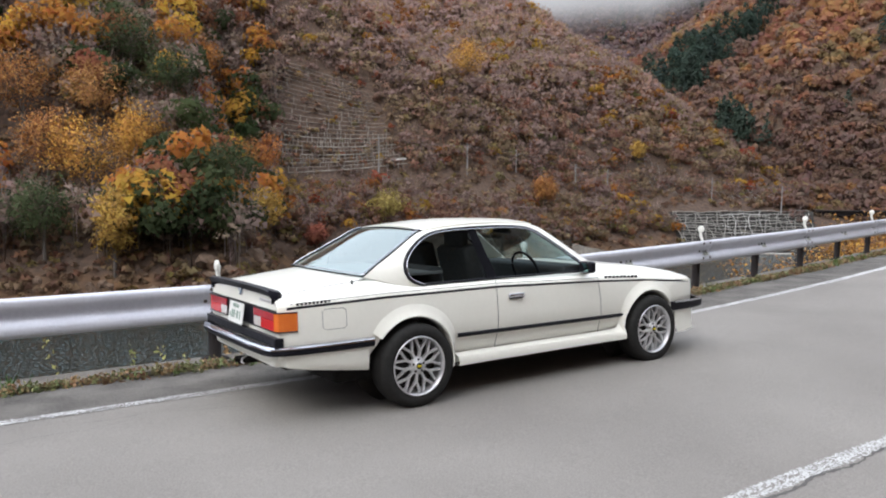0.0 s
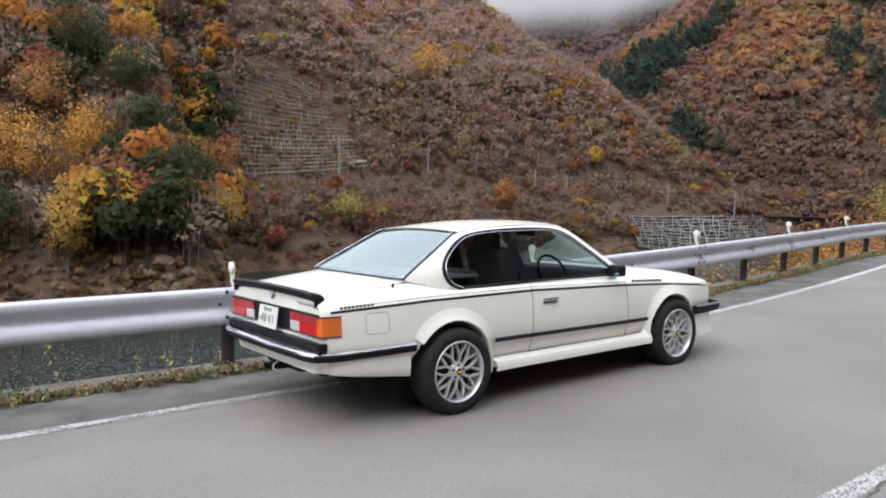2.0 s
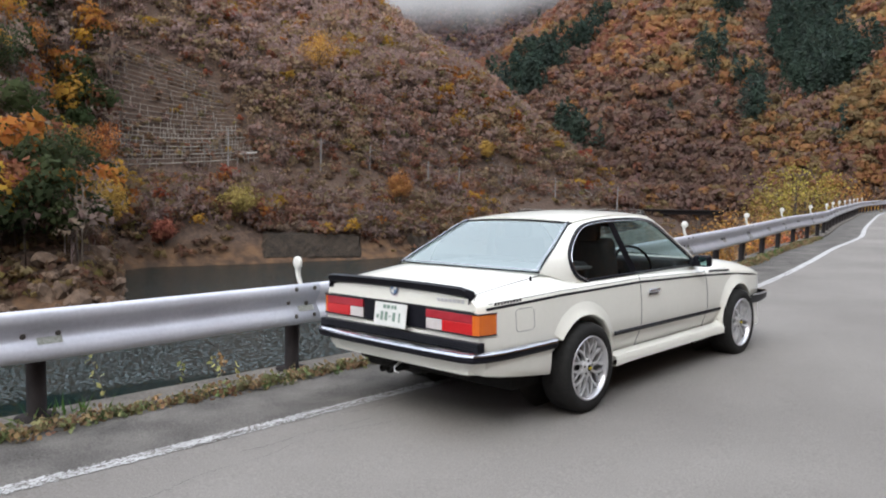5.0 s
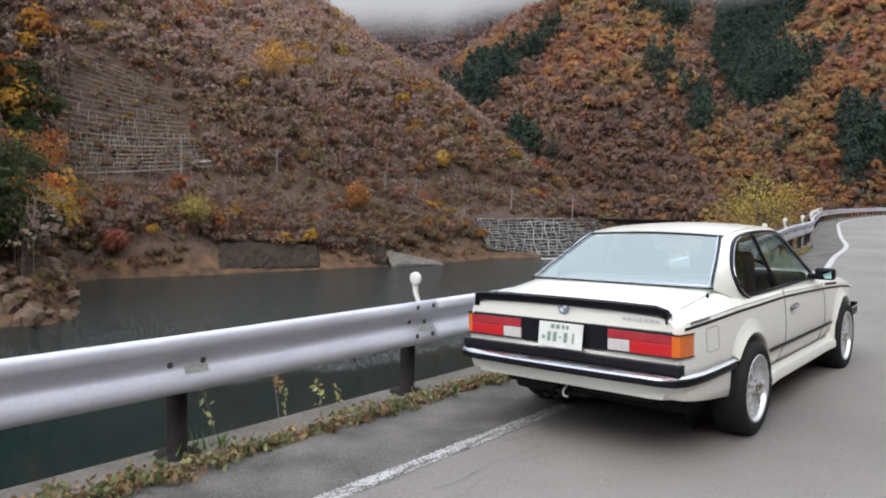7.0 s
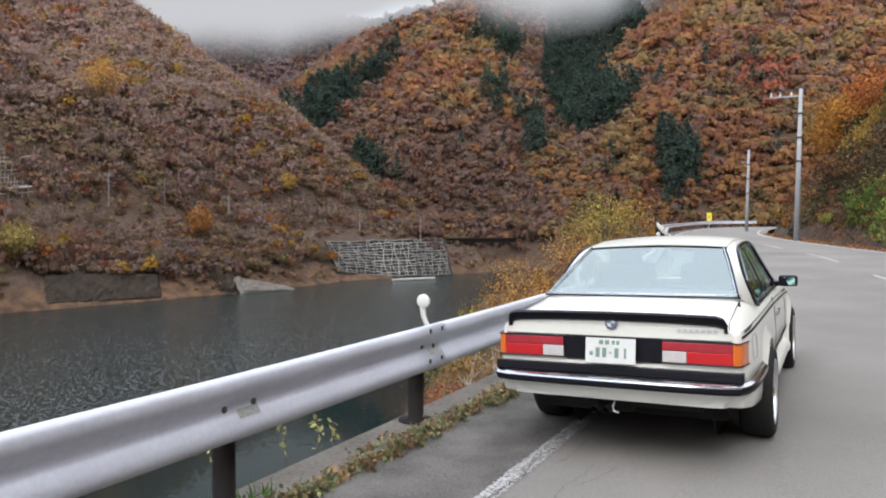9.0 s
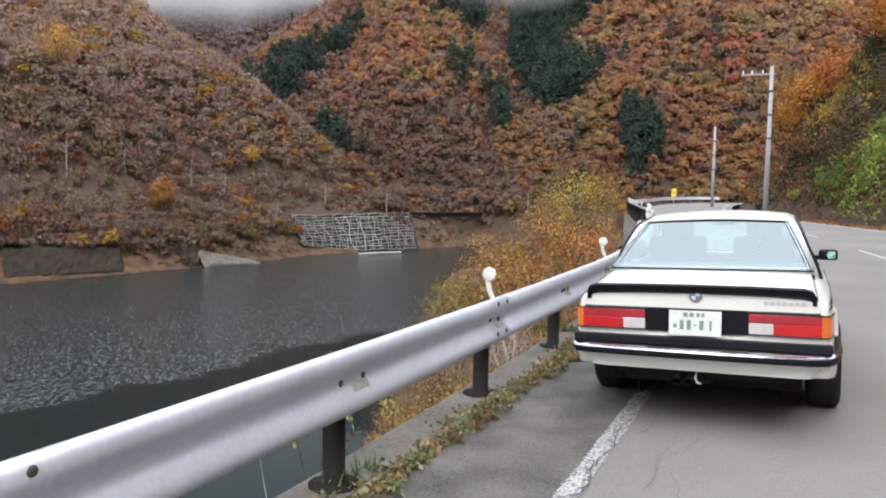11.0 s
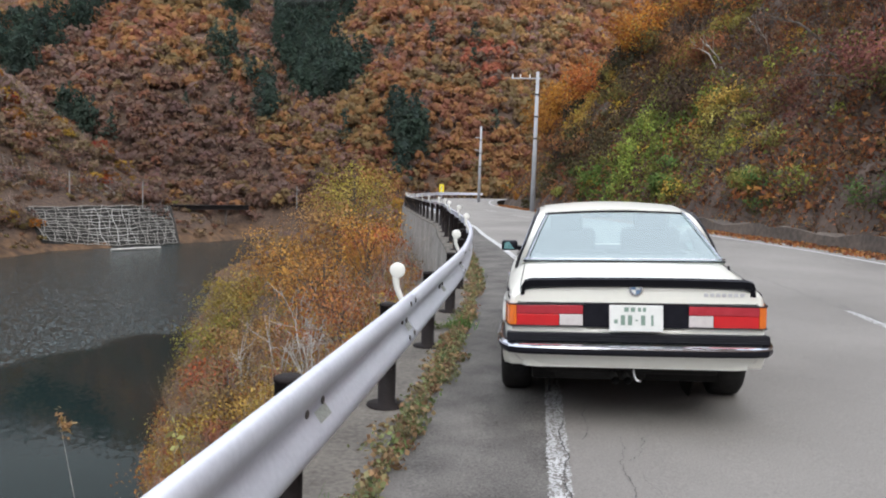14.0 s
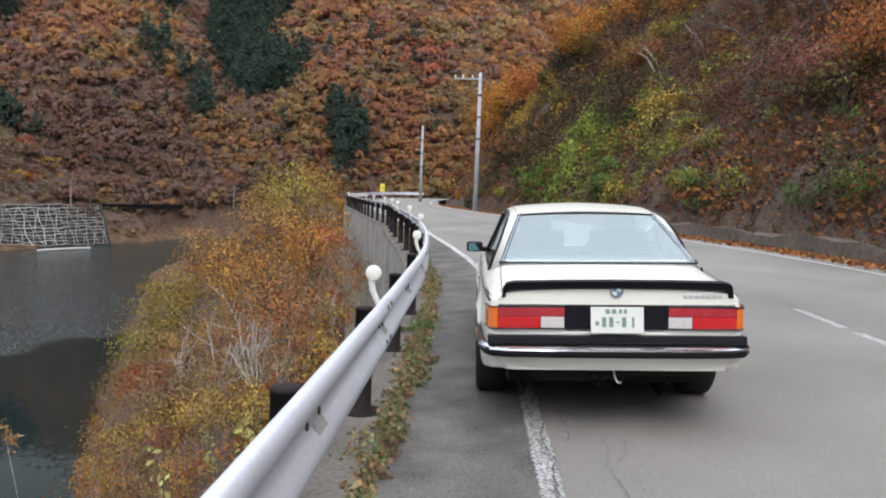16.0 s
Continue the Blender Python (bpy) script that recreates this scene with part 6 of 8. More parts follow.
# sloping walls along the shore
def slab(name, corners, material, label, thick=0.5):
    c = [Vector(p) for p in corners]
    n = (c[1] - c[0]).cross(c[3] - c[0]).normalized() * thick
    v = c + [p - n for p in c]
    me = mesh_of(name, v, [(0, 1, 2, 3), (7, 6, 5, 4), (0, 4, 5, 1), (1, 5, 6, 2), (2, 6, 7, 3), (3, 7, 4, 0)], material)
    return tagged(new(name, me), label, "wall", kind="structure")


def rough_slope(name, corners, nx, ny, amp, material, label, seed):
    """A weathered sloping face with an uneven surface and ragged edges."""
    rng = np.random.default_rng(seed)
    c = [np.array(q, float) for q in corners]
    n = np.cross(c[1] - c[0], c[3] - c[0])
    n /= np.linalg.norm(n)
    verts = []
    for j in range(ny + 1):
        for i in range(nx + 1):
            u, v = i / nx, j / ny
            q = (c[0] * (1 - u) + c[1] * u) * (1 - v) + (c[3] * (1 - u) + c[2] * u) * v
            edge = i in (0, nx) or j in (0, ny)
            verts.append(q + n * (rng.normal(0, amp) - (0.5 if edge else 0)) + (rng.normal(0, amp * 1.5, 3) if edge else 0))
    w = nx + 1
    return tagged(new(name, mesh_of(name, verts, [(j * w + i, j * w + i + 1, (j + 1) * w + i + 1, (j + 1) * w + i) for j in range(ny) for i in range(nx)], material)), label, "wall", kind="structure")


def boulder_mesh(seed, material):
    rng = random.Random(seed)
    bm = bmesh.new()
    bmesh.ops.create_icosphere(bm, subdivisions=2, radius=0.5)
    for v in bm.verts:
        k = 1 + 0.55 * noise.noise(v.co * 2.6 + Vector((seed * 3.1, 0, 0))) + rng.uniform(-0.13, 0.13)
        v.co = Vector((v.co.x * 1.2, v.co.y, v.co.z * 0.75)) * k
    me = bpy.data.meshes.new("boulder")
    bm.to_mesh(me)
    bm.free()
    me.materials.append(material)
    return me


rough_slope("stone_revetment", [(-79.0, 47.8, -9.3), (-75.6, 62.4, -9.5), (-78.6, 64.2, -6.0), (-82.2, 50.6, -5.4)], 26, 7, 0.06, MOSSY, "dark mossy stone revetment above the waterline", 1)
rough_slope("concrete_apron", [(-72.6, 73.2, -9.5), (-69.9, 83.0, -9.6), (-71.4, 82.2, -9.0), (-75.0, 74.2, -6.8)], 12, 6, 0.05, CONCRETE, "pale concrete apron at the waterline", 2)
rough_slope("dark_outcrop", [(-74.6, 71.0, -9.4), (-73.0, 73.6, -9.4), (-75.2, 74.4, -6.4), (-76.4, 71.8, -6.2)], 6, 5, 0.18, MOSSY, "dark rock outcrop beside the apron", 3)
BOULDERS = [boulder_mesh(k, SHORE_ROCK) for k in range(8)]
rngb = random.Random(9)
course = thing("rubble_course", label="row of pale rubble stones above the revetment", category="rubble", kind="structure")
for k in range(70):
    f = rngb.random()
    up = rngb.random()
    o = part("stone", BOULDERS[rngb.randrange(4)], None, course)
    q = Vector((-82.4, 50.4, -5.3)).lerp(Vector((-78.6, 64.8, -5.9)), f) + Vector((-1.2, 0.6, 0.9)) * up
    o.matrix_basis = Matrix.LocRotScale(q, Euler((rngb.random() * 3, rngb.random() * 3, rngb.random() * 3)), Vector((1, 1, 1)) * rngb.uniform(0.4, 0.85))
for k in range(90):
    y = rngb.uniform(-6, 27)
    x = float(np.interp(y, *FAR_SHORE)) - rngb.uniform(-0.4, 5.0)
    size = rngb.uniform(0.4, 1.5) * (1.5 if 16 < y < 24 else 0.8)
    o = tagged(new("shore_boulder", BOULDERS[4 + rngb.randrange(4)]), "brown weathered boulder on the spur's shore", "boulder", "boulders on the spur's shore")
    o.matrix_world = Matrix.LocRotScale(Vector((x, y, land(x, y) - size * 0.05)), Euler((rngb.random(), rngb.random(), rngb.random() * 6)), Vector((1, 1, 1)) * size)
slab("railway_wall", [(-98.0, 57.5, -0.4), (-92.6, 90.5, -1.2), (-92.8, 90.7, 1.0), (-98.3, 57.7, 2.2)], ROCK, "dark stone wall under the railway")
slab("railway_wall_low", [(-91.5, 92, -1.6), (-83, 104.5, -3.2), (-83.2, 104.7, -1.9), (-91.7, 92.2, -0.4)], OLD_CONCRETE, "grey wall under the railway")
# railway poles with cross-arms and wires
POLES = [(-99.6, 55.2, 7.0), (-96.3, 70.2, 5.6), (-95.4, 80.0, 4.3), (-92.3, 91.2, 4.6), (-89.4, 96.3, 4.0), (-80.6, 114.2, 4.6), (-70.4, 120.0, 4.6), (-50.5, 146, 4.5)]
pole_tops = []
for k, (x, y, h) in enumerate(POLES):
    z = land(x, y) if k != 7 else -3.0
    z = max(z, -3)
    p = thing("railway_pole", pose(x, y, z - 0.3), "slim grey railway pole with a short arm", "pole", "poles along the railway")
    part("shaft", tube([(0, 0, 0), (0, 0, h + 0.3)], [0.11, 0.08], 8), POLE_GREY, p)
    part("arm", box(0.09, 1.2, 0.09, 0.0, (0, 0.35, h - 0.5)), POLE_GREY, p)
    pole_tops.append(Vector((x, y, z + h - 0.4)))
for a, b in zip(pole_tops[:-1], pole_tops[1:-1]):
    mid = a.lerp(b, 0.5) - Vector((0, 0, 0.4))
    tagged(new("railway_wire", mesh_of("railway_wire", [], [])), "thin wire between railway poles", "wire")
    w = bpy.context.scene.objects[-1]
    bm = tube([a, mid, b], 0.032, 4)
    bm.to_mesh(w.data)
    bm.free()
    w.data.materials.append(DARKWOOD)
# railway girder bridge over the inlet
bridge = thing("girder_bridge", label="dark steel railway girder bridge over the inlet", category="bridge", kind="structure")
p0, p1 = Vector((-71.0, 132.0, -3.25)), Vector((-61.8, 146.0, -3.65))
dirv = (p1 - p0).normalized()
ang = math.degrees(math.atan2(dirv.y, dirv.x))
g = part("girder", box((p1 - p0).length + 0.6, 1.8, 0.75, 0.05), BROWN_PAINT, bridge)
g.matrix_basis = pose(*(p0.lerp(p1, 0.5)), 0, 0, ang)
d = part("deck", box((p1 - p0).length + 1.4, 2.6, 0.22, 0.02), BROWN_PAINT, bridge)
d.matrix_basis = pose(*(p0.lerp(p1, 0.5) + Vector((0, 0, 0.5))), 0, 0, ang)
for f in (0.28, 0.72):
    q = p0.lerp(p1, f)
    part("pier", box(0.34, 0.5, 8.0, 0.05, (q.x, q.y, q.z - 4.2)), DARKWOOD, bridge)

# utility poles on the hillside edge of the road
def utility_pole(x, y, z, h, arm, label):
    p = thing("utility_pole", pose(x, y, z - 0.3), label, "utility pole", "utility poles")
    part("shaft", tube([(0, 0, 0), (0, 0, h + 0.3)], [0.17, 0.10], 14), POLE_CONCRETE, p, "", True)
    if arm:
        part("crossarm", box(1.9, 0.09, 0.09, 0.01, (-0.75, 0, h - 0.12)), POLE_CONCRETE, p, "steel cross-arm")
        for dx in (-1.6, -1.1, -0.5):
            part("insulator", tube([(dx, 0, h - 0.07), (dx, 0, h + 0.14)], [0.05, 0.035], 8), WHITE_PLASTIC, p, "white insulator")
    else:
        for dz in (0.9, 2.2):
            part("bracket", box(0.7, 0.07, 0.07, 0.01, (-0.3, 0, h - dz)), POLE_CONCRETE, p)
    for dz in (1.2, 2.6, 4.0):
        part("band", tube([(0, 0, h - dz), (0, 0, h - dz + 0.10)], 0.155, 12), DARK_STEEL, p)
    return p


utility_pole(-0.9, 42.9, 0.45, 8.85, True, "tall grey concrete utility pole with a cross-arm")
utility_pole(-6.7, 73.0, 0.42, 8.0, False, "grey concrete utility pole by the road bend")
# yellow warning sign outside the bend
sign = thing("warning_sign", pose(-13.8, 97.5, 0.5), "yellow curve warning sign on a thin pole", "road sign")
part("post", tube([(0, 0, -0.3), (0, 0, 1.7)], 0.04, 8), GALV, sign)
part("board", box(0.62, 0.03, 1.1, 0.02, (0, 0, 1.40)), YELLOW, sign, "yellow board")
part("mark", box(0.16, 0.01, 0.42, 0.01, (0, -0.02, 1.40)), BLACK_MARK, sign, "dark mark")
# low wall at the foot of the cutting
runs_w = np.arange(2, 26, 0.8)
vw = []
rngw = random.Random(5)
for s in runs_w:
    w = float(np.interp(s, *WIDTH)) + 1.25
    j = rngw.uniform(-0.06, 0.06)
    vw += [road_at(s, w + j, -0.1), road_at(s, w + 0.06 + j, 0.40 + rngw.uniform(-0.14, 0.06)), road_at(s, w + 0.4, 0.42 + rngw.uniform(-0.08, 0.08)), road_at(s, w + 0.8, 0.3)]
tagged(new("low_retaining_wall", mesh_of("low_retaining_wall", vw, [(i * 4 + k, i * 4 + k + 1, i * 4 + k + 5, i * 4 + k + 4) for i in range(len(runs_w) - 1) for k in range(3)], ROCK)),
       "low weathered stone wall at the foot of the cutting", "wall", kind="structure")
# cloud lying on the mountains: lower over the valley, higher towards the gully
CLOUD_BASE = [(64, 11.2), (48, 11.4), (40, 11.6), (35, 12.8), (31, 14.2), (27, 14.2), (24, 13.2), (20, 12.4), (16, 13.0), (12, 15.0), (6, 17.0)]      # bearing, rise


def cloud_sheet(name, d, drop, az0, az1):
    verts, faces, fade = [], [], []
    n, m = 60, 8
    for i in range(n + 1):
        g = i / n
        a = radians(az0 + (az1 - az0) * g)
        base = float(np.interp(-(az0 + (az1 - az0) * g), [-b for b, _ in CLOUD_BASE], [e for _, e in CLOUD_BASE])) + drop
        for k in range(m + 1):
            v = k / m
            verts.append((1 - math.sin(a) * d, -5 + math.cos(a) * d, 1.5 + d * math.tan(radians(base + 9 * v))))
            fade.append(v * 2.0 * min(1, 6 * g, 6 * (1 - g)))
    for i in range(n):
        for k in range(m):
            q = i * (m + 1) + k
            faces.append((q, q + 1, q + m + 2, q + m + 1))
    me = mesh_of(name, verts, faces, CLOUD_MIST)
    att = me.attributes.new("fade", "FLOAT", "POINT")
    att.data.foreach_set("value", fade)
    ob = new(name, me)
    ob.visible_shadow = False
    return tagged(ob, "low grey cloud lying on the mountain tops", "cloud", kind="structure")


cloud_sheet("backdrop_cloud", 236, 0.0, 60, 6)
cloud_sheet("backdrop_cloud_far", 372, -1.2, 62, 6)
# ---- rocks that stick out of the cutting's foot ----
CUT_ROCKS = [boulder_mesh(40 + k, CUT_SOIL) for k in range(5)]
rngb = random.Random(19)
for k in range(12):
    s, up = rngb.uniform(7, 30), rngb.choice((0.2, 0.5, 0.9, 1.6, 2.6)) + rngb.uniform(-0.15, 0.3)
    q = cut_place(s, up)
    o = tagged(new("rock", CUT_ROCKS[k % 5]), "grey brown rock sticking out of the cutting", "rock", "rocks in the road cutting")
    o.matrix_world = Matrix.LocRotScale(Vector(q) + Vector((0.05, 0, -0.05)), Euler((rngb.random() * 3, rngb.random() * 3, rngb.random() * 3)), Vector((rngb.uniform(0.3, 0.6), rngb.uniform(0.35, 0.8), rngb.uniform(0.2, 0.45))))
# ---- the car ----
CAR_WHITE = shade("cream_white_paint", (0.78, 0.772, 0.70), (0.82, 0.812, 0.74), 2.5, 0.32, 0, 0, coat=0.6)
BLACK_TRIM = shade("black_rubber_trim", (0.007, 0.007, 0.010), (0.014, 0.014, 0.019), 20, 0.36)
BLACK_TRIM.node_tree.nodes["Principled BSDF"].inputs["Specular IOR Level"].default_value = 0.12
TYRE = shade("tyre_rubber", (0.012, 0.012, 0.012), (0.025, 0.024, 0.023), 30, 0.85, 0, 0.1, 90)
CHROME = shade("chrome", (0.52, 0.53, 0.58), (0.60, 0.61, 0.66), 9, 0.14, 1.0)
ALLOY = shade("alloy", (0.58, 0.58, 0.59), (0.68, 0.68, 0.69), 12, 0.38, 0.55)
RIM_LIP = shade("polished_rim", (0.60, 0.60, 0.62), (0.68, 0.68, 0.70), 12, 0.3, 0.7)
# near-black: the shade under the car is put into this colour
UNDERSIDE = shade("blacked_underside", (0.006, 0.006, 0.006), (0.016, 0.015, 0.014), 8, 0.8)
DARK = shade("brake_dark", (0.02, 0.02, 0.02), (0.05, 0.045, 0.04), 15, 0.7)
RED_LENS = shade("red_lens", (0.45, 0.010, 0.014), (0.54, 0.016, 0.020), 14, 0.25, coat=0.15)
PINK_LENS = shade("dull_red_lens", (0.30, 0.016, 0.026), (0.42, 0.032, 0.045), 14, 0.25, coat=0.15)
AMBER_LENS = shade("amber_lens", (0.62, 0.12, 0.010), (0.70, 0.17, 0.014), 14, 0.2, coat=0.5)
CLEAR_LENS = shade("reverse_lens", (0.50, 0.46, 0.45), (0.62, 0.58, 0.57), 30, 0.2, coat=0.5)
PLATE = shade("plate_white", (0.58, 0.585, 0.56), (0.68, 0.685, 0.66), 12, 0.45)
PLATE_GREEN = shade("plate_green", (0.15, 0.22, 0.18), (0.19, 0.27, 0.22), 12, 0.5)
BLUE = shade("emblem_blue", (0.10, 0.17, 0.28), (0.12, 0.2, 0.33), 12, 0.3)
SEAT_CLOTH = shade("dark_seat_cloth", (0.03, 0.03, 0.032), (0.06, 0.06, 0.062), 25, 0.85)
CABIN_GREY = shade("grey_cabin_lining", (0.15, 0.15, 0.155), (0.22, 0.22, 0.225), 12, 0.85)


def glass_pane(name, tint, ior=1.6, rough=0.0):
    m = bpy.data.materials.new(name)
    m.use_nodes = True
    n, l = m.node_tree.nodes, m.node_tree.links
    n.remove(n["Principled BSDF"])
    tr, gl, mix, edge_on, fifth, fr = n.new("ShaderNodeBsdfTransparent"), n.new("ShaderNodeBsdfGlossy"), n.new("ShaderNodeMixShader"), n.new("ShaderNodeLayerWeight"), n.new("ShaderNodeMath"), n.new("ShaderNodeMath")
    tr.inputs[0].default_value = (*tint, 1)
    gl.inputs["Roughness"].default_value = rough
    gl.inputs["Color"].default_value = (0.87, 0.98, 0.97, 1)
    # gloss rises from its head-on share to full at grazing angles, the same from within and without
    head_on = ((ior - 1) / (ior + 1)) ** 2
    edge_on.inputs["Blend"].default_value = 0.5
    fifth.operation, fr.operation = "POWER", "MULTIPLY_ADD"
    fifth.inputs[1].default_value, fr.inputs[1].default_value, fr.inputs[2].default_value = 5.0, 1 - head_on, head_on
    l.new(edge_on.outputs["Facing"], fifth.inputs[0]), l.new(fifth.outputs[0], fr.inputs[0])
    l.new(fr.outputs[0], mix.inputs[0]), l.new(tr.outputs[0], mix.inputs[1]), l.new(gl.outputs[0], mix.inputs[2])
    l.new(mix.outputs[0], n["Material Output"].inputs[0])
    return m


TINTED = glass_pane("tinted_glass", (0.62, 0.70, 0.70), 1.5)
DARK_GLASS = glass_pane("dark_tinted_glass", (0.50, 0.54, 0.54), 1.25)
DOOR_GLASS = glass_pane("door_glass", (0.60, 0.66, 0.66), 1.25)
REAR_GLASS = glass_pane("rear_glass", (0.48, 0.57, 0.57), 3.4)
MIRROR = shade("mirror_glass", (0.26, 0.44, 0.43), (0.30, 0.50, 0.48), 3, 0.03, 1.0)

car = thing("car", BANK @ pose(0, -0.045, -0.03, 0.25, 0.25, 0), "cream white two-door coupe with black trim, parked at the edge line", "car")
HIP = ([-1.14, -1.10, -1.0, -0.8, -0.4, 0.0, 1.0, 2.0, 2.7, 3.1, 3.3, 3.42, 3.5], [0.775, 0.800, 0.818, 0.832, 0.846, 0.85, 0.852, 0.85, 0.843, 0.825, 0.80, 0.765, 0.70])
SHOULDER_Z = ([-1.14, -1.0, -0.3, 0.8, 2.0, 2.6, 3.2, 3.42, 3.5], [0.885, 0.895, 0.915, 0.918, 0.88, 0.85, 0.80, 0.775, 0.75])
DECK_Z = ([-1.14, -1.10, -1.0, -0.7, -0.36, 0.2, 1.9, 2.3, 2.6, 2.9, 3.2, 3.4, 3.5], [0.945, 0.965, 0.980, 1.012, 1.046, 1.02, 0.99, 0.985, 0.965, 0.93, 0.88, 0.83, 0.77])
SILL_Z = ([-1.14, -1.0, -0.5, -0.3, 0.3, 2.3, 3.0, 3.4, 3.5], [0.43, 0.42, 0.40, 0.36, 0.275, 0.265, 0.27, 0.30, 0.36])


def at(table, y):
    return float(np.interp(y, *table))


def half_section(y):
    w, zs, zd, zb = at(HIP, y), at(SHOULDER_Z, y), at(DECK_Z, y), at(SILL_Z, y)
    cab = float(np.interp(y, [-0.3, 0.0, 1.9, 2.3], [0, 1, 1, 0]))
    top = zd if cab == 0 else zd + (0.955 - zd) * cab
    return [(0, zb), (w * 0.8, zb), (w - 0.092, zb + 0.004), (w - 0.086, zb + 0.03), (w - 0.058, (zb + 0.5) / 2 + 0.01), (w - 0.004, 0.53), (w + 0.002, 0.66), (w - 0.004, 0.77), (w - 0.014, zs - 0.03),
            (w - 0.020, zs - 0.004), (w - 0.030, zs + 0.008), (w - 0.048, zs + 0.024), (w - 0.085, zs + 0.5 * (top - zs) + 0.008), (w - 0.16, top - 0.012), (w - 0.3, top - 0.003), (w * 0.3, top + 0.004 * (1 - cab)), (0, top + 0.006 * (1 - cab))]


def loft(stations, section, close_ends=True):
    bm = bmesh.new()
    rings = []
    for y in stations:
        half = section(y)
        ring = [bm.verts.new((x, y, z)) for x, z in half]
        ring += [bm.verts.new((-x, y, z)) for x, z in half[-2:0:-1]]
        rings.append(ring)
    n = len(rings[0])
    for a, b in zip(rings, rings[1:]):
        for k in range(n):
            bm.faces.new((a[k], a[(k + 1) % n], b[(k + 1) % n], b[k]))
    if close_ends:
        bm.faces.new(rings[0]), bm.faces.new(rings[-1][::-1])
    bmesh.ops.recalc_face_normals(bm, faces=bm.faces[:])
    return bm


def carve(bm, cutters):
    """The solid less the cutters, as a mesh."""
    me = bpy.data.meshes.new("solid")
    bm.to_mesh(me)
    bm.free()
    ob = new("solid", me)
    used = []
    for cbm in cutters:
        cme = bpy.data.meshes.new("cutter")
        cbm.to_mesh(cme)
        cbm.free()
        c = new("cutter", cme)
        mod = ob.modifiers.new("cut", "BOOLEAN")
        mod.operation, mod.solver, mod.object = "DIFFERENCE", "EXACT", c
        used.append(c)
    bpy.context.view_layer.update()
    out = bpy.data.meshes.new_from_object(ob.evaluated_get(bpy.context.evaluated_depsgraph_get()))
    for o in [ob] + used:
        bpy.data.objects.remove(o)
    return out


def disc_cutter(x0, x1, y, z, r, n=48):
    bm = bmesh.new()
    m = Matrix.Translation(((x0 + x1) / 2, y, z)) @ Matrix.Rotation(math.pi / 2, 4, "Y")
    bmesh.ops.create_cone(bm, cap_ends=True, segments=n, radius1=r, radius2=r, depth=abs(x1 - x0), matrix=m)
    return bm


def soft(me, material, angle=32):
    me.materials.clear()
    me.materials.append(material)
    me.polygons.foreach_set("use_smooth", [True] * len(me.polygons))
    me.set_sharp_from_angle(angle=radians(angle))
    return me


FRONT, ARCH = 2.735, 0.375
AXLES = ((-0.055, 0.35), (FRONT - 0.05, 0.35))
stations = [-1.14, -1.125, -1.10, -1.05, -1.0] + list(np.arange(-0.9, 3.25, 0.1)) + [3.3, 3.36, 3.42, 3.46, 3.5]
cuts = []
for y, z in AXLES:
    for sx in (1, -1):
        cuts.append(disc_cutter(sx * 0.50, sx * 1.2, y, z, ARCH))
cuts.append(box(1.44, 1.86, 0.6, 0.03, (0, 1.03, 0.98)))
cuts.append(box(0.62, 0.1, 0.15, 0.012, (0, -1.16, 0.755)))
body_me = soft(carve(loft(stations, half_section), cuts), CAR_WHITE)
part("body", body_me, None, car, "cream white painted bodywork")

# greenhouse: rear window edge, roof edge and front pillar (outer line P), and the side window's outline (inner line Q)
P_LINE = [(0.718, -0.42, 1.043), (0.708, -0.39, 1.060), (0.680, -0.28, 1.123), (0.648, -0.15, 1.191), (0.612, -0.015, 1.264), (0.575, 0.115, 1.334), (0.553, 0.20, 1.368), (0.547, 0.36, 1.388), (0.547, 0.72, 1.415), (0.550, 1.15, 1.413), (0.552, 1.42, 1.392),
          (0.565, 1.56, 1.335), (0.605, 1.74, 1.22), (0.65, 1.92, 1.10), (0.69, 2.10, 0.985)]
Q_LINE = [(0.778, 0.09, 0.90), (0.774, 0.085, 0.950), (0.764, 0.00, 0.985), (0.742, -0.05, 1.045), (0.702, -0.035, 1.15), (0.660, 0.07, 1.26), (0.626, 0.22, 1.343), (0.608, 0.42, 1.376), (0.600, 0.75, 1.392), (0.600, 1.0, 1.392), (0.603, 1.22, 1.38),
          (0.620, 1.38, 1.34), (0.655, 1.56, 1.235), (0.705, 1.76, 1.10), (0.765, 1.95, 0.955)]


def resample(line, n):
    pts = [Vector(p) for p in line]
    out = []
    for i in range(n):
        f = i / (n - 1) * (len(pts) - 1)
        k = min(int(f), len(pts) - 2)
        p = [pts[min(max(k + j, 0), len(pts) - 1)] for j in (-1, 0, 1, 2)]
        t = f - k
        out.append(0.5 * (2 * p[1] + (p[2] - p[0]) * t + (2 * p[0] - 5 * p[1] + 4 * p[2] - p[3]) * t * t + (3 * p[1] - p[0] - 3 * p[2] + p[3]) * t ** 3))
    return out


def strip(rows, material, thickness=0.0, mirror=False):
    bm = bmesh.new()
    vs = [[bm.verts.new((-p[0] if mirror else p[0], p[1], p[2])) for p in row] for row in rows]
    for a, b in zip(vs, vs[1:]):
        for k in range(len(a) - 1):
            bm.faces.new((a[k], a[k + 1], b[k + 1], b[k]))
    bmesh.ops.recalc_face_normals(bm, faces=bm.faces[:])
    if thickness:
        bmesh.ops.solidify(bm, geom=bm.faces[:], thickness=thickness)
        bmesh.ops.recalc_face_normals(bm, faces=bm.faces[:])
    me = bpy.data.meshes.new("strip")
    bm.to_mesh(me)
    bm.free()
    return soft(me, material)


N = 53
PP, QQ = resample(P_LINE, N), resample(Q_LINE, N)
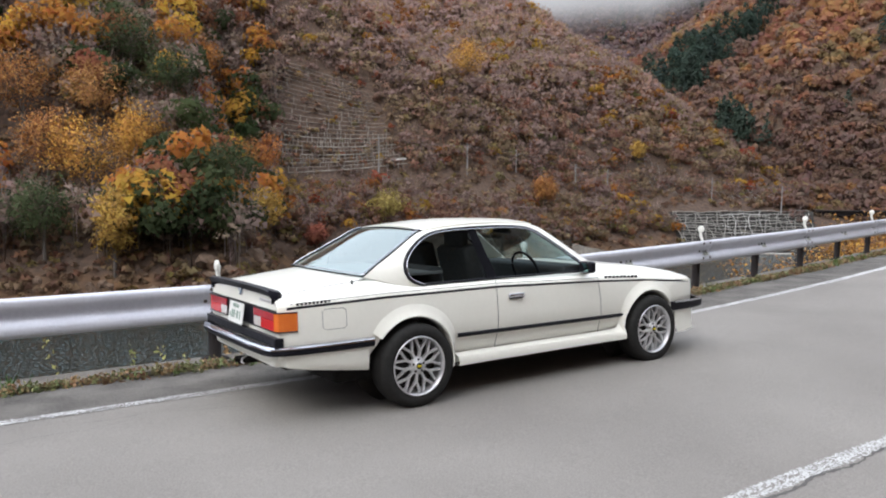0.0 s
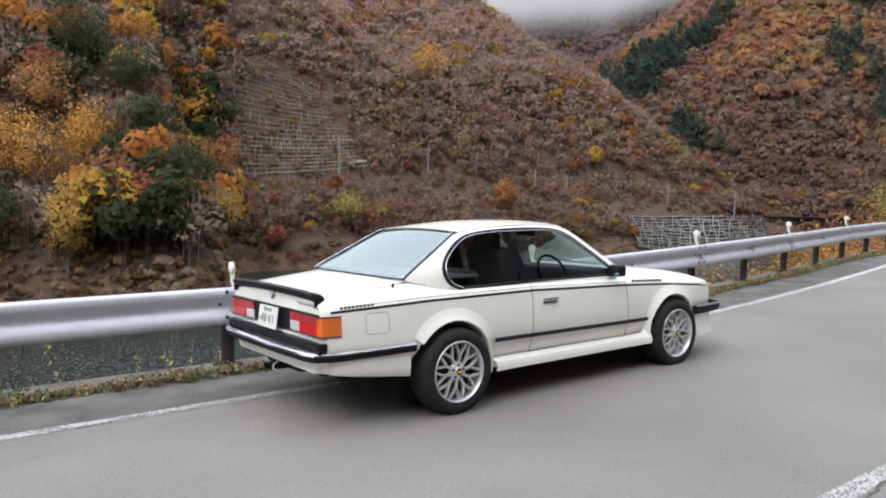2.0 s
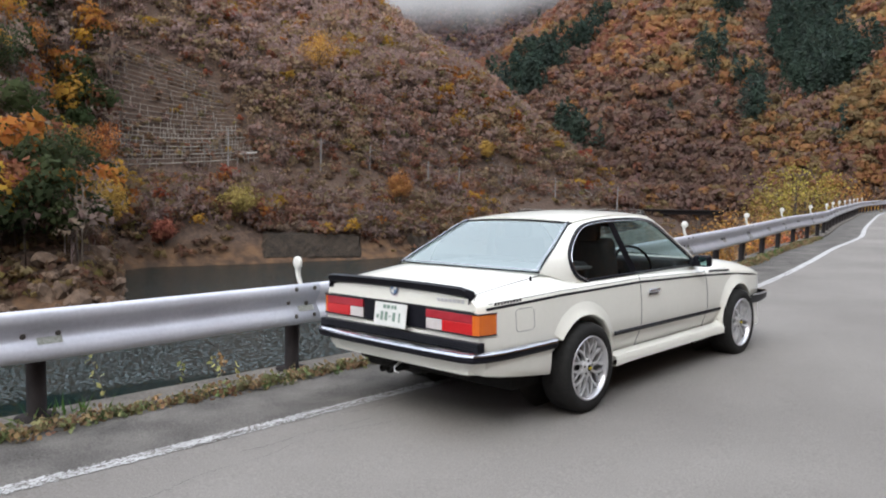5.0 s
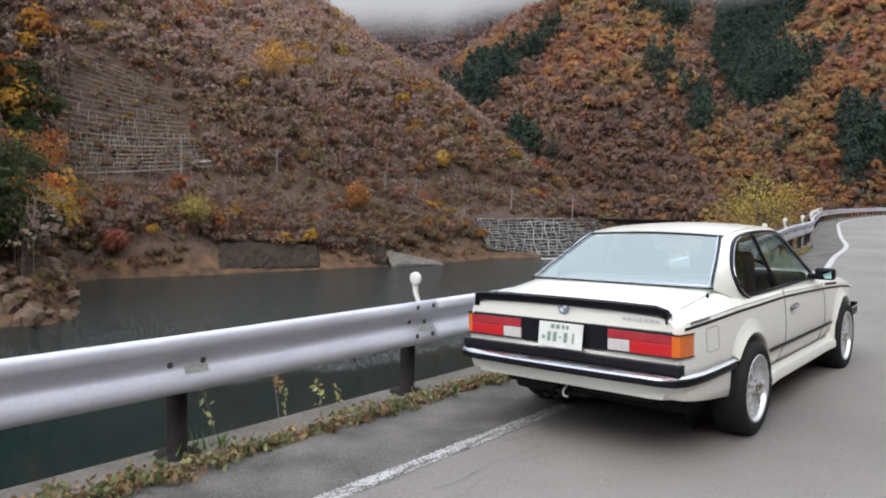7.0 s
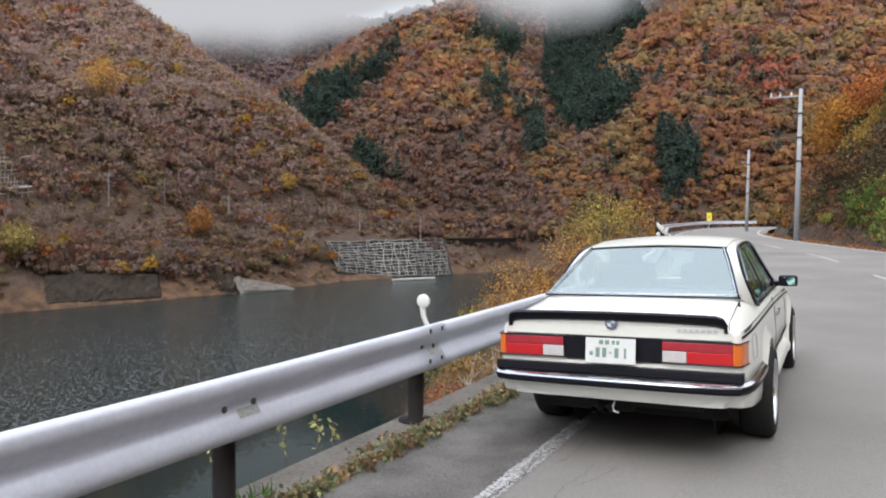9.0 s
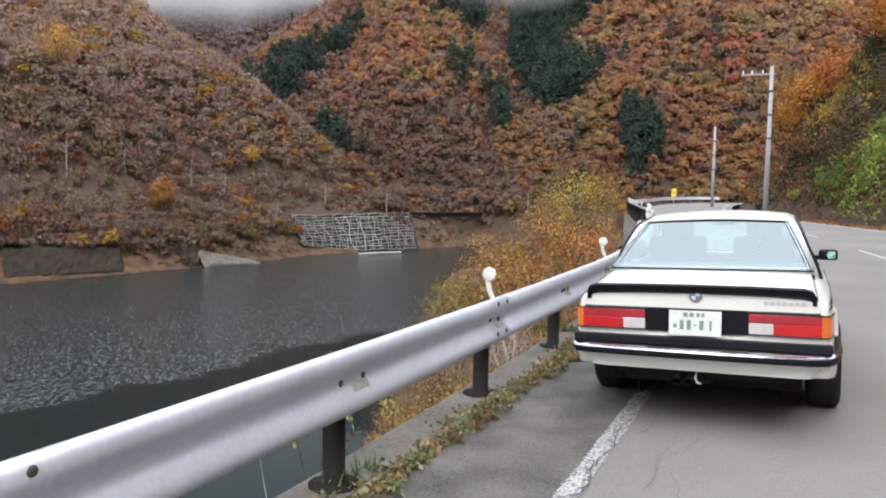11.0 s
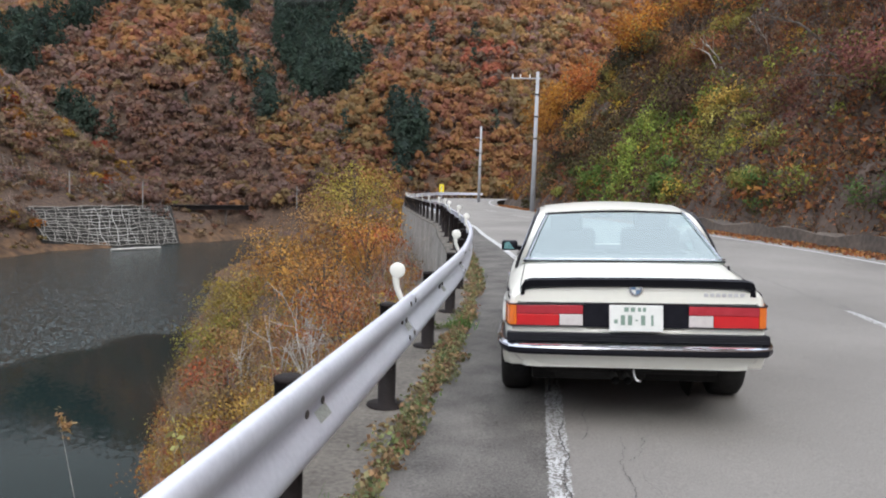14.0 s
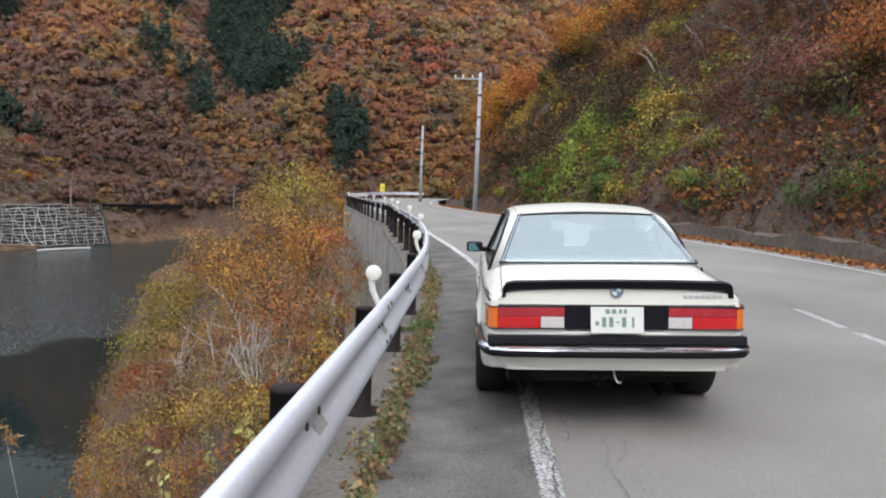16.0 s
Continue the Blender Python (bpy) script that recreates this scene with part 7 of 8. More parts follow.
for mirror in (False, True):
    rows = []
    for f in (0, 0.25, 0.5, 0.75, 1.0):
        row = []
        for p, q in zip(PP, QQ):
            v = p.lerp(q, f)
            rise_in = min(1.0, max(0.0, (p.z - 1.02) / 0.16)) if p.y < 1.0 else 1.0
            bulge = 0.055 * (p - q).length * 4 * f * (1 - f) * rise_in * rise_in
            v = v + Vector((bulge * 0.8, 0, bulge))
            row.append(v)
        rows.append(row)
    part("pillar_and_rail", strip(rows, CAR_WHITE, 0.012, mirror), None, car)


def across(edge, crown, n, squash=1.0):
    """Rows across the car between an edge line and its mirror image, raised by crown in the middle."""
    rows = []
    for p, c in zip(edge, crown):
        row = []
        for i in range(n + 1):
            a = -1 + 2 * i / n
            bend = 1 - a * a
            row.append((p.x * a, p.y + c[0] * bend, p.z + c[1] * bend))
        rows.append(row)
    return rows


split = [i for i, p in enumerate(PP) if p.y > 0.195][0]
split2 = [i for i, p in enumerate(PP) if p.y > 1.41][0]
rear_edge, roof_edge, screen_edge = PP[:split + 1], PP[split:split2 + 1], PP[split2:]
crown_rear = [(-0.035 + 0.01 * i / len(rear_edge), 0.004 + 0.016 * i / len(rear_edge)) for i in range(len(rear_edge))]
last = crown_rear[-1]
crown_roof = [(last[0] * (1 - i / (len(roof_edge) - 1)) + 0.10 * i / (len(roof_edge) - 1), 0.030 + 0.004 * math.sin(math.pi * i / (len(roof_edge) - 1))) for i in range(len(roof_edge))]
crown_screen = [(0.10 + 0.09 * i / (len(screen_edge) - 1), 0.030 * (1 - i / (len(screen_edge) - 1)) + 0.005) for i in range(len(screen_edge))]
part("roof", strip(across(roof_edge, crown_roof, 24), CAR_WHITE, -0.012), None, car, "cream white roof panel")
rear_pane = part("rear_window", strip(across(rear_edge, crown_rear, 20), REAR_GLASS), None, car, "tinted rear window reflecting the sky")
screen_pane = part("windscreen", strip(across(screen_edge, crown_screen, 20), TINTED), None, car, "tinted windscreen")
for o in (rear_pane, screen_pane):
    o.visible_shadow = False
# bright and black mouldings round the rear window
loop = [Vector(r) for r in across(rear_edge[:1], crown_rear[:1], 20)[0]]
ring_pts = [Vector((p.x - 0.012, p.y, p.z + 0.004)) for p in rear_edge]
left_pts = [Vector((-p.x, p.y, p.z)) for p in ring_pts]
top_pts = [Vector(r) + Vector((0, 0, 0.003)) for r in across(rear_edge[-1:], crown_rear[-1:], 20)[0]]
bottom_pts = [Vector(r) + Vector((0, 0, 0.004)) for r in loop]
for pts in (ring_pts, left_pts, top_pts, bottom_pts):
    part("black_seal", tube(pts, 0.0065, 6), BLACK_TRIM, rear_pane, "black rubber seal", True)
off = Vector((0, -0.006, 0.009))
for pts, side in ((ring_pts, -1), (left_pts, 1), (bottom_pts, 0)):
    part("chrome_strip", tube([p + off + Vector((side * 0.014, 0, 0.002)) + (Vector((0, 0.012, 0.006)) if side == 0 else Vector()) for p in pts], 0.0050, 6), CHROME, rear_pane, "bright strip", True)


def flat_glass(points, material):
    bm = bmesh.new()
    bm.faces.new([bm.verts.new(p) for p in points])
    bmesh.ops.triangulate(bm, faces=bm.faces[:])
    bm.normal_update()
    wrong = [f for f in bm.faces if f.normal.x * points[0][0] < 0]        # panes face outwards
    bmesh.ops.reverse_faces(bm, faces=wrong)
    me = bpy.data.meshes.new("pane")
    bm.to_mesh(me)
    bm.free()
    me.materials.append(material)
    return me


for mirror in (False, True):
    sx = -1 if mirror else 1
    shrink = [Vector((sx * (q.x - 0.008), q.y, q.z)) for q in QQ]
    cut = [i for i, q in enumerate(QQ) if q.y > 0.61 and q.z > 1.3][0]
    a_bottom, b_bottom = Vector((sx * 0.768, 0.775, 0.955)), Vector((sx * 0.768, 0.795, 0.955))
    quarter = part("quarter_window", flat_glass(shrink[:cut + 1] + [a_bottom], DARK_GLASS), None, car, "dark rear quarter window")
    door_pane = part("door_window", flat_glass([b_bottom] + shrink[cut:], DOOR_GLASS), None, car, "dark door window")
    quarter.visible_shadow = door_pane.visible_shadow = False
    outline = [Vector((sx * (q.x + 0.004), q.y, q.z)) for q in QQ]
    part("window_trim", tube(outline, 0.016, 6), BLACK_TRIM, car, "black window trim", True)
    part("window_chrome", tube([p + Vector((sx * 0.013, 0, 0.0)) + (p - Vector((sx * 0.68, 0.85, 1.16))).normalized() * -0.012 for p in outline], 0.0055, 6), CHROME, car, "bright window strip", True)
    part("belt_trim", tube([(sx * 0.778, 0.085, 0.957), (sx * 0.782, 0.9, 0.96), (sx * 0.776, 1.95, 0.955)], 0.011, 6), BLACK_TRIM, car, "black belt strip", True)
    top = shrink[cut]
    pb = bmesh.new()
    pillar = [top + Vector((sx * 0.012, -0.055, 0.0)), top + Vector((sx * 0.012, 0.035, 0.0)), Vector((sx * 0.784, 0.835, 0.955)), Vector((sx * 0.784, 0.735, 0.955))]
    pb.faces.new([pb.verts.new(p) for p in pillar])
    bmesh.ops.solidify(pb, geom=pb.faces[:], thickness=0.012)
    part("centre_pillar", pb, BLACK_TRIM, car, "black centre pillar")


def side_x(y, z):
    half = half_section(y)
    zs = [p[1] for p in half[2:11]]
    xs = [p[0] for p in half[2:11]]
    return float(np.interp(z, zs, xs))


def side_band(y0, y1, z0, z1, lift, material, sx, n=20, tilt=None):
    """A thin moulding that follows the body's side."""
    rows = []
    for e in (0, 0.25, 0.75, 1):
        row = []
        for i in range(n + 1):
            y = y0 + (y1 - y0) * i / n
            lo = z0(y) if callable(z0) else z0
            hi = z1(y) if callable(z1) else z1
            z = lo + (hi - lo) * e
            row.append((sx * (side_x(y, z) + (lift if 0 < e < 1 else lift * 0.3)), y, z))
        rows.append(row)
    return strip(rows, material, 0.0)


for sx in (1, -1):
    # pinstripe under the shoulder, lower rubber moulding, flares, skirt
    part("pinstripe", side_band(-1.08, 3.36, lambda y: at(SHOULDER_Z, y) - 0.036, lambda y: at(SHOULDER_Z, y) - 0.018, 0.003, BLACK_TRIM, sx, 60), None, car, "black pinstripe")
    part("thin_pinstripe", side_band(-1.05, 2.0, lambda y: at(SHOULDER_Z, y) + 0.001, lambda y: at(SHOULDER_Z, y) + 0.005, 0.002, BLACK_TRIM, sx, 40), None, car, "thin black pinstripe")
    part("side_moulding", side_band(0.36, 2.33, lambda y: 0.506 - 0.008 * y, lambda y: 0.543 - 0.008 * y, 0.014, BLACK_TRIM, sx), None, car, "black rubber side moulding")
    for (yc, zc), lo, hi in ((AXLES[0], -14, 143), (AXLES[1], 38, 194)):
        rows, wide = [], 0.034 if sx > 0 else 0.026
        # a rolled lip that melts into the wing and thins out towards both feet
        for grow_out, out, hug in ((-0.012, -0.02, 1.0), (-0.008, wide - 0.006, 1.0), (0.001, wide, 1.0), (0.012, wide * 0.86, 0.9), (0.030, wide * 0.58, 0.6), (0.056, wide * 0.28, 0.25), (0.085, wide * 0.08, 0.0), (0.10, -0.003, 0.0)):
            row = []
            for i in range(37):
                a = radians(lo + (hi - lo) * i / 36)
                thin = 0.35 + 0.65 * min(1.0, max(0.0, math.sin(a)) * 1.3)
                rr = ARCH + (grow_out * thin if grow_out > 0 else grow_out)
                y, z = yc + rr * math.cos(a), zc + rr * math.sin(a)
                z = max(z, 0.275)
                skin = side_x(y, min(z, at(SHOULDER_Z, y) - 0.03))
                row.append((sx * (skin + hug * (max(skin, at(HIP, y) - 0.012) - skin) + out), y, z))
            rows.append(row)
        part("wheel_arch_flare", strip(rows, CAR_WHITE), None, car, "cream white wheel arch flare")
    skirt = []
    for x, z in ((0.800, 0.372), (0.858, 0.350), (0.872, 0.318), (0.866, 0.275), (0.80, 0.262)):
        skirt.append([(sx * (x + 0.012 * (math.exp(-((y - 0.36) / 0.12) ** 2) + math.exp(-((y - 2.3) / 0.12) ** 2))), y, z + (0.10 * math.exp(-((y - 2.33) / 0.05) ** 2) if z > 0.35 else 0)) for y in np.linspace(0.36, 2.33, 30)])
    part("side_skirt", strip(skirt, CAR_WHITE), None, car, "cream white side skirt")
    # door: shut lines and handle
    zb = lambda y: 0.37
    for y0, y1, z0, z1 in ((0.79, 0.78, 0.37, 0.945), (2.03, 1.985, 0.37, 0.90), (0.79, 2.03, 0.37, 0.362)):
        pts = [Vector((0, y0 + (y1 - y0) * i / 14, z0 + (z1 - z0) * i / 14)) for i in range(15)]
        pts = [Vector((sx * (side_x(p.y, p.z) + 0.0005), p.y, p.z)) for p in pts]
        part("door_shut_line", tube(pts, 0.0026, 4), BLACK_TRIM, car, "door shut line")
    hb = box(0.022, 0.17, 0.035, 0.008, (sx * 0.862, 0.98, 0.805))
    handle = part("door_handle", hb, CHROME, car, "chrome door handle", True)
    part("handle_recess", box(0.006, 0.15, 0.018, 0.002, (sx * 0.853, 0.98, 0.783)), BLACK_TRIM, handle)
    # small dark lettering as plain bars
    for k in range(9):
        y = 2.10 + 0.052 * k
        part("lettering_bar", box(0.002, 0.040, 0.032, 0, (sx * (side_x(y, at(SHOULDER_Z, y)) + 0.001), y, at(SHOULDER_Z, y) + 0.005)), BLACK_TRIM, car)
    for k in range(9):
        y = -1.00 + 0.03 * k
        part("lettering_bar", box(0.002, 0.02, 0.018, 0, (sx * (side_x(y, at(SHOULDER_Z, y) - 0.004) + 0.002), y, at(SHOULDER_Z, y) - 0.004)), BLACK_TRIM, car)
    # mirror
    mirror_ob = part("wing_mirror", box(0.165, 0.075, 0.105, 0.032, (sx * 0.895, 1.79, 1.003), 4), BLACK_TRIM, car, "black wing mirror", True)
    part("mirror_stalk", tube([(sx * 0.755, 1.88, 0.965), (sx * 0.79, 1.84, 0.970), (sx * 0.83, 1.81, 0.98)], [0.035, 0.028, 0.022], 8), BLACK_TRIM, mirror_ob)
    face = part("mirror_face", box(0.125, 0.004, 0.075, 0.0), MIRROR, mirror_ob, "greenish mirror glass")
    face.matrix_basis = pose(sx * 0.895, 1.751, 1.003, -6 if sx < 0 else 8, 0, 9 if sx < 0 else -14)
    # seats
    seat = part("front_seat", box(0.50, 0.16, 0.66, 0.06, (sx * 0.36, 0.86, 0.92), 3), SEAT_CLOTH, car, "dark front seat", True)
    seat.data.transform(Matrix.Translation((0, 0.86, 0.6)) @ Matrix.Rotation(radians(14), 4, "X") @ Matrix.Translation((0, -0.86, -0.6)))
    part("headrest", box(0.28, 0.09, 0.17, 0.035, (sx * 0.36, 0.70, 1.285), 3), SEAT_CLOTH, seat, "", True)
    part("seat_cushion", box(0.50, 0.55, 0.14, 0.05, (sx * 0.36, 1.2, 0.62), 3), SEAT_CLOTH, seat, "", True)
    part("rear_seat", box(0.56, 0.14, 0.50, 0.05, (sx * 0.32, 0.34, 0.82), 3), SEAT_CLOTH, car, "dark rear seat", True)
# fuel flap on the right rear wing
flap_pts = [(-0.82, 0.69), (-0.82, 0.84), (-0.63, 0.84), (-0.63, 0.69), (-0.82, 0.69)]
round_flap = []
for (y0, z0), (y1, z1) in zip(flap_pts, flap_pts[1:]):
    for f in (0.12, 0.5, 0.88):
        y, z = y0 + (y1 - y0) * f, z0 + (z1 - z0) * f
        round_flap.append((side_x(y, z) + 0.0005, y, z))
part("fuel_flap_line", tube(round_flap + round_flap[:1], 0.002, 4), CABIN_GREY, car, "fuel flap shut line")
part("aerial_base", tube([(0.715, -0.52, 0.985), (0.715, -0.52, 1.03)], [0.012, 0.006], 8), BLACK_TRIM, car, "short black aerial")
# cabin
part("cabin_floor", box(1.36, 1.8, 0.04, 0.0, (0, 1.03, 0.70)), CABIN_GREY, car)
part("parcel_shelf", box(1.30, 0.68, 0.02, 0.0, (0, 0.02, 1.030)), CABIN_GREY, car, "grey parcel shelf")
part("dashboard", box(1.38, 0.34, 0.24, 0.05, (0, 1.86, 0.88), 3), SEAT_CLOTH, car, "dark dashboard", True)
part("cabin_lining", strip([[(x, y, z - 0.022) for x, y, z in r] for r in across([Vector((p.x - 0.02, p.y, p.z)) for p in roof_edge], crown_roof, 12)], CABIN_GREY), None, car)
wheel_pts = [(0.36 + 0.18 * math.cos(a), 1.50 - 0.06 * math.sin(a), 0.96 + 0.17 * math.sin(a)) for a in np.linspace(0, 2 * math.pi, 29)]
part("steering_wheel", tube(wheel_pts, 0.013, 6, cap=False), BLACK_TRIM, car, "black steering wheel", True)
part("rear_view_mirror", box(0.24, 0.03, 0.06, 0.012, (0.0, 1.50, 1.33)), BLACK_TRIM, car)

# tail: lamps, plate, emblem, spoiler, bumper
REAR_Y = -1.143
for sx in (1, -1):
    lamp = part("tail_lamp", box(0.43, 0.03, 0.148, 0.004, (sx * 0.533, REAR_Y + 0.006, 0.757)), BLACK_TRIM, car, "tail lamp")
    part("red_lens", box(0.271, 0.03, 0.074, 0.005, (sx * 0.6115, REAR_Y - 0.006, 0.7275)), RED_LENS, lamp, "red lens")
    part("upper_red_lens", box(0.421, 0.029, 0.056, 0.005, (sx * 0.5365, REAR_Y - 0.0055, 0.794)), PINK_LENS, lamp, "dull red upper lens")
    part("reverse_lens", box(0.147, 0.028, 0.072, 0.005, (sx * 0.400, REAR_Y - 0.005, 0.7275)), CLEAR_LENS, lamp, "clear reversing lens")
    amber = bmesh.new()
    outline = [(0.748, REAR_Y - 0.021), (0.765, REAR_Y - 0.019), (0.792, REAR_Y - 0.004), (0.806, REAR_Y + 0.035), (0.822, REAR_Y + 0.13), (0.80, REAR_Y + 0.13), (0.78, REAR_Y + 0.04), (0.748, REAR_Y + 0.01)]
    lo = [amber.verts.new((sx * x, y, 0.690)) for x, y in outline]
    hi = [amber.verts.new((sx * x, y, 0.822)) for x, y in outline]
    for k in range(len(outline)):
        amber.faces.new((lo[k], lo[(k + 1) % len(lo)], hi[(k + 1) % len(lo)], hi[k]))
    amber.faces.new(lo), amber.faces.new(hi)
    bmesh.ops.recalc_face_normals(amber, faces=amber.faces[:])
    part("amber_lens", amber, AMBER_LENS, lamp, "amber indicator lens wrapping the corner")
    for z in (0.688, 0.826):
        part("lamp_bezel", tube([(sx * 0.32, REAR_Y - 0.012, z), (sx * 0.765, REAR_Y - 0.021, z), (sx * 0.795, REAR_Y - 0.004, z), (sx * 0.824, REAR_Y + 0.13, z)], 0.005, 6), BLACK_TRIM, lamp)
part("tail_panel", box(0.65, 0.016, 0.152, 0.003, (0, REAR_Y + 0.002, 0.757)), BLACK_TRIM, car, "black panel between the tail lamps")
plate = part("number_plate", box(0.33, 0.008, 0.165, 0.004, (0, REAR_Y - 0.045, 0.742)), PLATE, car, "white plate with green bars")
plate.data.transform(Matrix.Translation((0, REAR_Y, 0.74)) @ Matrix.Rotation(radians(-8), 4, "X") @ Matrix.Translation((0, -REAR_Y, -0.74)))
for x, z, sx_, sz_ in ((-0.082, 0.73, 0.026, 0.062), (-0.038, 0.73, 0.026, 0.062), (0.002, 0.73, 0.016, 0.010), (0.042, 0.73, 0.026, 0.062), (0.098, 0.73, 0.014, 0.066), (-0.125, 0.722, 0.022, 0.026),
                       (-0.06, 0.797, 0.028, 0.028), (-0.02, 0.797, 0.028, 0.028), (0.02, 0.797, 0.02, 0.026), (0.05, 0.797, 0.02, 0.026)):
    bar = part("plate_bar", box(sx_, 0.003, sz_, 0.0, (x, REAR_Y - 0.050, z)), PLATE_GREEN, plate)
    bar.data.transform(Matrix.Translation((0, REAR_Y, 0.74)) @ Matrix.Rotation(radians(-8), 4, "X") @ Matrix.Translation((0, -REAR_Y, -0.74)))
emblem = part("emblem", disc_cutter(0, 0.012, 0, 0, 0.042, 28), CHROME, car, "round emblem")
emblem.matrix_basis = pose(0, REAR_Y + 0.004, 0.925, 0, 0, -90)
part("emblem_face", disc_cutter(0.010, 0.0145, 0, 0, 0.031, 24), BLUE, emblem, "blue and white face")
for a in (0, 180):
    q = bmesh.new()
    pts = [q.verts.new((0.0152, 0, 0))] + [q.verts.new((0.0152, 0.028 * math.cos(radians(a + b)), 0.028 * math.sin(radians(a + b)))) for b in range(0, 91, 15)]
    q.faces.new(pts)
    part("emblem_quarter", q, PLATE, emblem)
for k in range(7):
    part("badge_bar", box(0.026, 0.006, 0.022, 0.002, (0.43 + 0.036 * k, REAR_Y - 0.0005, 0.895)), ALLOY, car, "bright badge bar")
# lid shut line round the boot
for z in (0.848,):
    part("boot_shut_line", tube([(-0.74, REAR_Y - 0.0005, z), (0.74, REAR_Y - 0.0005, z)], 0.003, 4), DARK, car)
for sx in (1, -1):
    part("boot_shut_line", tube([(sx * 0.735, REAR_Y + 0.003, 0.85), (sx * 0.722, REAR_Y + 0.03, 0.957), (sx * 0.715, -0.8, 0.990), (sx * 0.705, -0.40, 1.026)], 0.0028, 4), DARK, car)
# rubber spoiler: a lip that runs across the lid and turns down at both ends
sp = []
path = [(-0.715, 0.885), (-0.712, 0.94), (-0.695, 0.972), (-0.65, 0.984), (-0.35, 0.990), (0, 0.992), (0.35, 0.990), (0.65, 0.984), (0.695, 0.972), (0.712, 0.94), (0.715, 0.885)]
for x, z in path:
    down = z < 0.96
    t = 0.022 if down else 0.0
    sp.append([(x * (0.965 if down else 1.0), REAR_Y + 0.01, z - (0.0 if down else 0.058)), (x, REAR_Y - 0.022, z - (0.0 if down else 0.044)), (x * 1.01, REAR_Y - 0.045 + t, z), (x, REAR_Y - 0.025 + t, z + 0.012), (x, REAR_Y + 0.06, z - 0.012)])
part("spoiler", strip(sp, BLACK_TRIM, 0.006), None, car, "black rubber boot spoiler")
# the whole tail dressing sits a little up on the panel
for o in car.children:
    if o.name.split(".")[0] in ("tail_lamp", "tail_panel", "number_plate", "emblem", "badge_bar", "spoiler"):
        o.location.z += 0.012


def wrap(u_list, z_list, dy, material, name, label, smooth=True):
    """A bar round the tail: along one side, round the corner, across and back."""
    plan = [(0.864, -0.42), (0.862, -0.8), (0.850, -1.0), (0.828, -1.12), (0.785, -1.195), (0.70, -1.225), (0.4, -1.24), (0, -1.245)]
    plan = plan + [(-x, y) for x, y in plan[-2::-1]]
    rows = []
    for (x, y) in plan:
        c = Vector((x, y - 0, 0))
        n = Vector((x * 0.9 if abs(x) > 0.75 else 0, -1 if y < -1.0 else 0, 0))
        n = n.normalized() if n.length else Vector((math.copysign(1, x), 0, 0))
        rows.append([c + n * (u + dy) + Vector((0, 0, z)) for u, z in zip(u_list, z_list)])
    return part(name, strip(rows, material), None, car, label)


wrap((-0.06, 0.0, 0.012, 0.020, 0.020, 0.008, -0.06), (0.585, 0.585, 0.578, 0.566, 0.548, 0.532, 0.526), 0.0, BLACK_TRIM, "rear_bumper", "black bumper with bright top strip")
wrap((-0.012, 0.004, 0.0185, 0.0225), (0.600, 0.596, 0.586, 0.575), 0.002, CHROME, "bumper_chrome", "bright bumper strip")
part("bumper_rubber_panel", box(1.62, 0.07, 0.062, 0.008, (0, -1.150, 0.628)), BLACK_TRIM, car, "black ribbed panel over the bumper")
for k in range(3):
    part("panel_rib", tube([(-0.80, -1.185, 0.613 + 0.015 * k), (0.80, -1.185, 0.613 + 0.015 * k)], 0.003, 5), BLACK_TRIM, car)
# tail apron under the bumper
apron = []
APRON_PLAN = [(-0.856, -0.455), (-0.856, -0.8), (-0.845, -1.0), (-0.80, -1.13), (-0.6, -1.19), (-0.2, -1.205), (0.2, -1.205), (0.6, -1.19), (0.80, -1.13), (0.845, -1.0), (0.856, -0.8), (0.856, -0.455)]
for f, tuck in ((0, 0.0), (0.3, 0.002), (0.65, 0.010), (0.92, 0.026), (1.0, 0.045)):
    row = []
    for x, y in APRON_PLAN:
        side = min(1.0, max(0.0, (y + 1.2) / 0.74))
        low = 0.434 - 0.088 * side
        row.append((x * (1 - tuck * 0.6), y + 0.03 * (1 - side) + tuck * (1 - side), 0.54 + (low - 0.54) * f))
    apron.append(row)
part("rear_apron", strip(apron, CAR_WHITE), None, car, "cream white rear apron")
# underside hung low, and a block added behind it, to deepen the road's shade
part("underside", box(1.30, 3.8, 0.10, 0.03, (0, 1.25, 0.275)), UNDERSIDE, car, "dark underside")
part("boot_floor", box(1.10, 0.50, 0.07, 0.03, (0, -0.76, 0.395), 3), UNDERSIDE, car, "dark block at the boot floor, added to shade the road", True)
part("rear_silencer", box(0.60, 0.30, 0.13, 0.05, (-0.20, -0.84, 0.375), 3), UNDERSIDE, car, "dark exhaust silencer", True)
for x in (-0.12, -0.045):
    part("exhaust_tip", tube([(x, -0.95, 0.355), (x, -1.12, 0.36), (x, -1.165, 0.358)], 0.025, 12, cap=False), UNDERSIDE, car, "dark exhaust pipe", True)
part("tow_hook", tube([(0.0, -1.10, 0.41), (0.0, -1.15, 0.385), (0.012, -1.16, 0.358), (0.038, -1.15, 0.352)], 0.0075, 8), ALLOY, car, "dull steel tow hook", True)
# front end
bumper_front = [[(x, y + dy, z) for x, y in [(-0.86, 2.98), (-0.86, 3.3), (-0.82, 3.52), (-0.6, 3.62), (0, 3.67), (0.6, 3.62), (0.82, 3.52), (0.86, 3.3), (0.86, 2.98)]] for z, dy in ((0.575, -0.05), (0.575, 0), (0.56, 0.015), (0.50, 0.012), (0.485, -0.05))]
part("front_bumper", strip(bumper_front, BLACK_TRIM), None, car, "black front bumper")
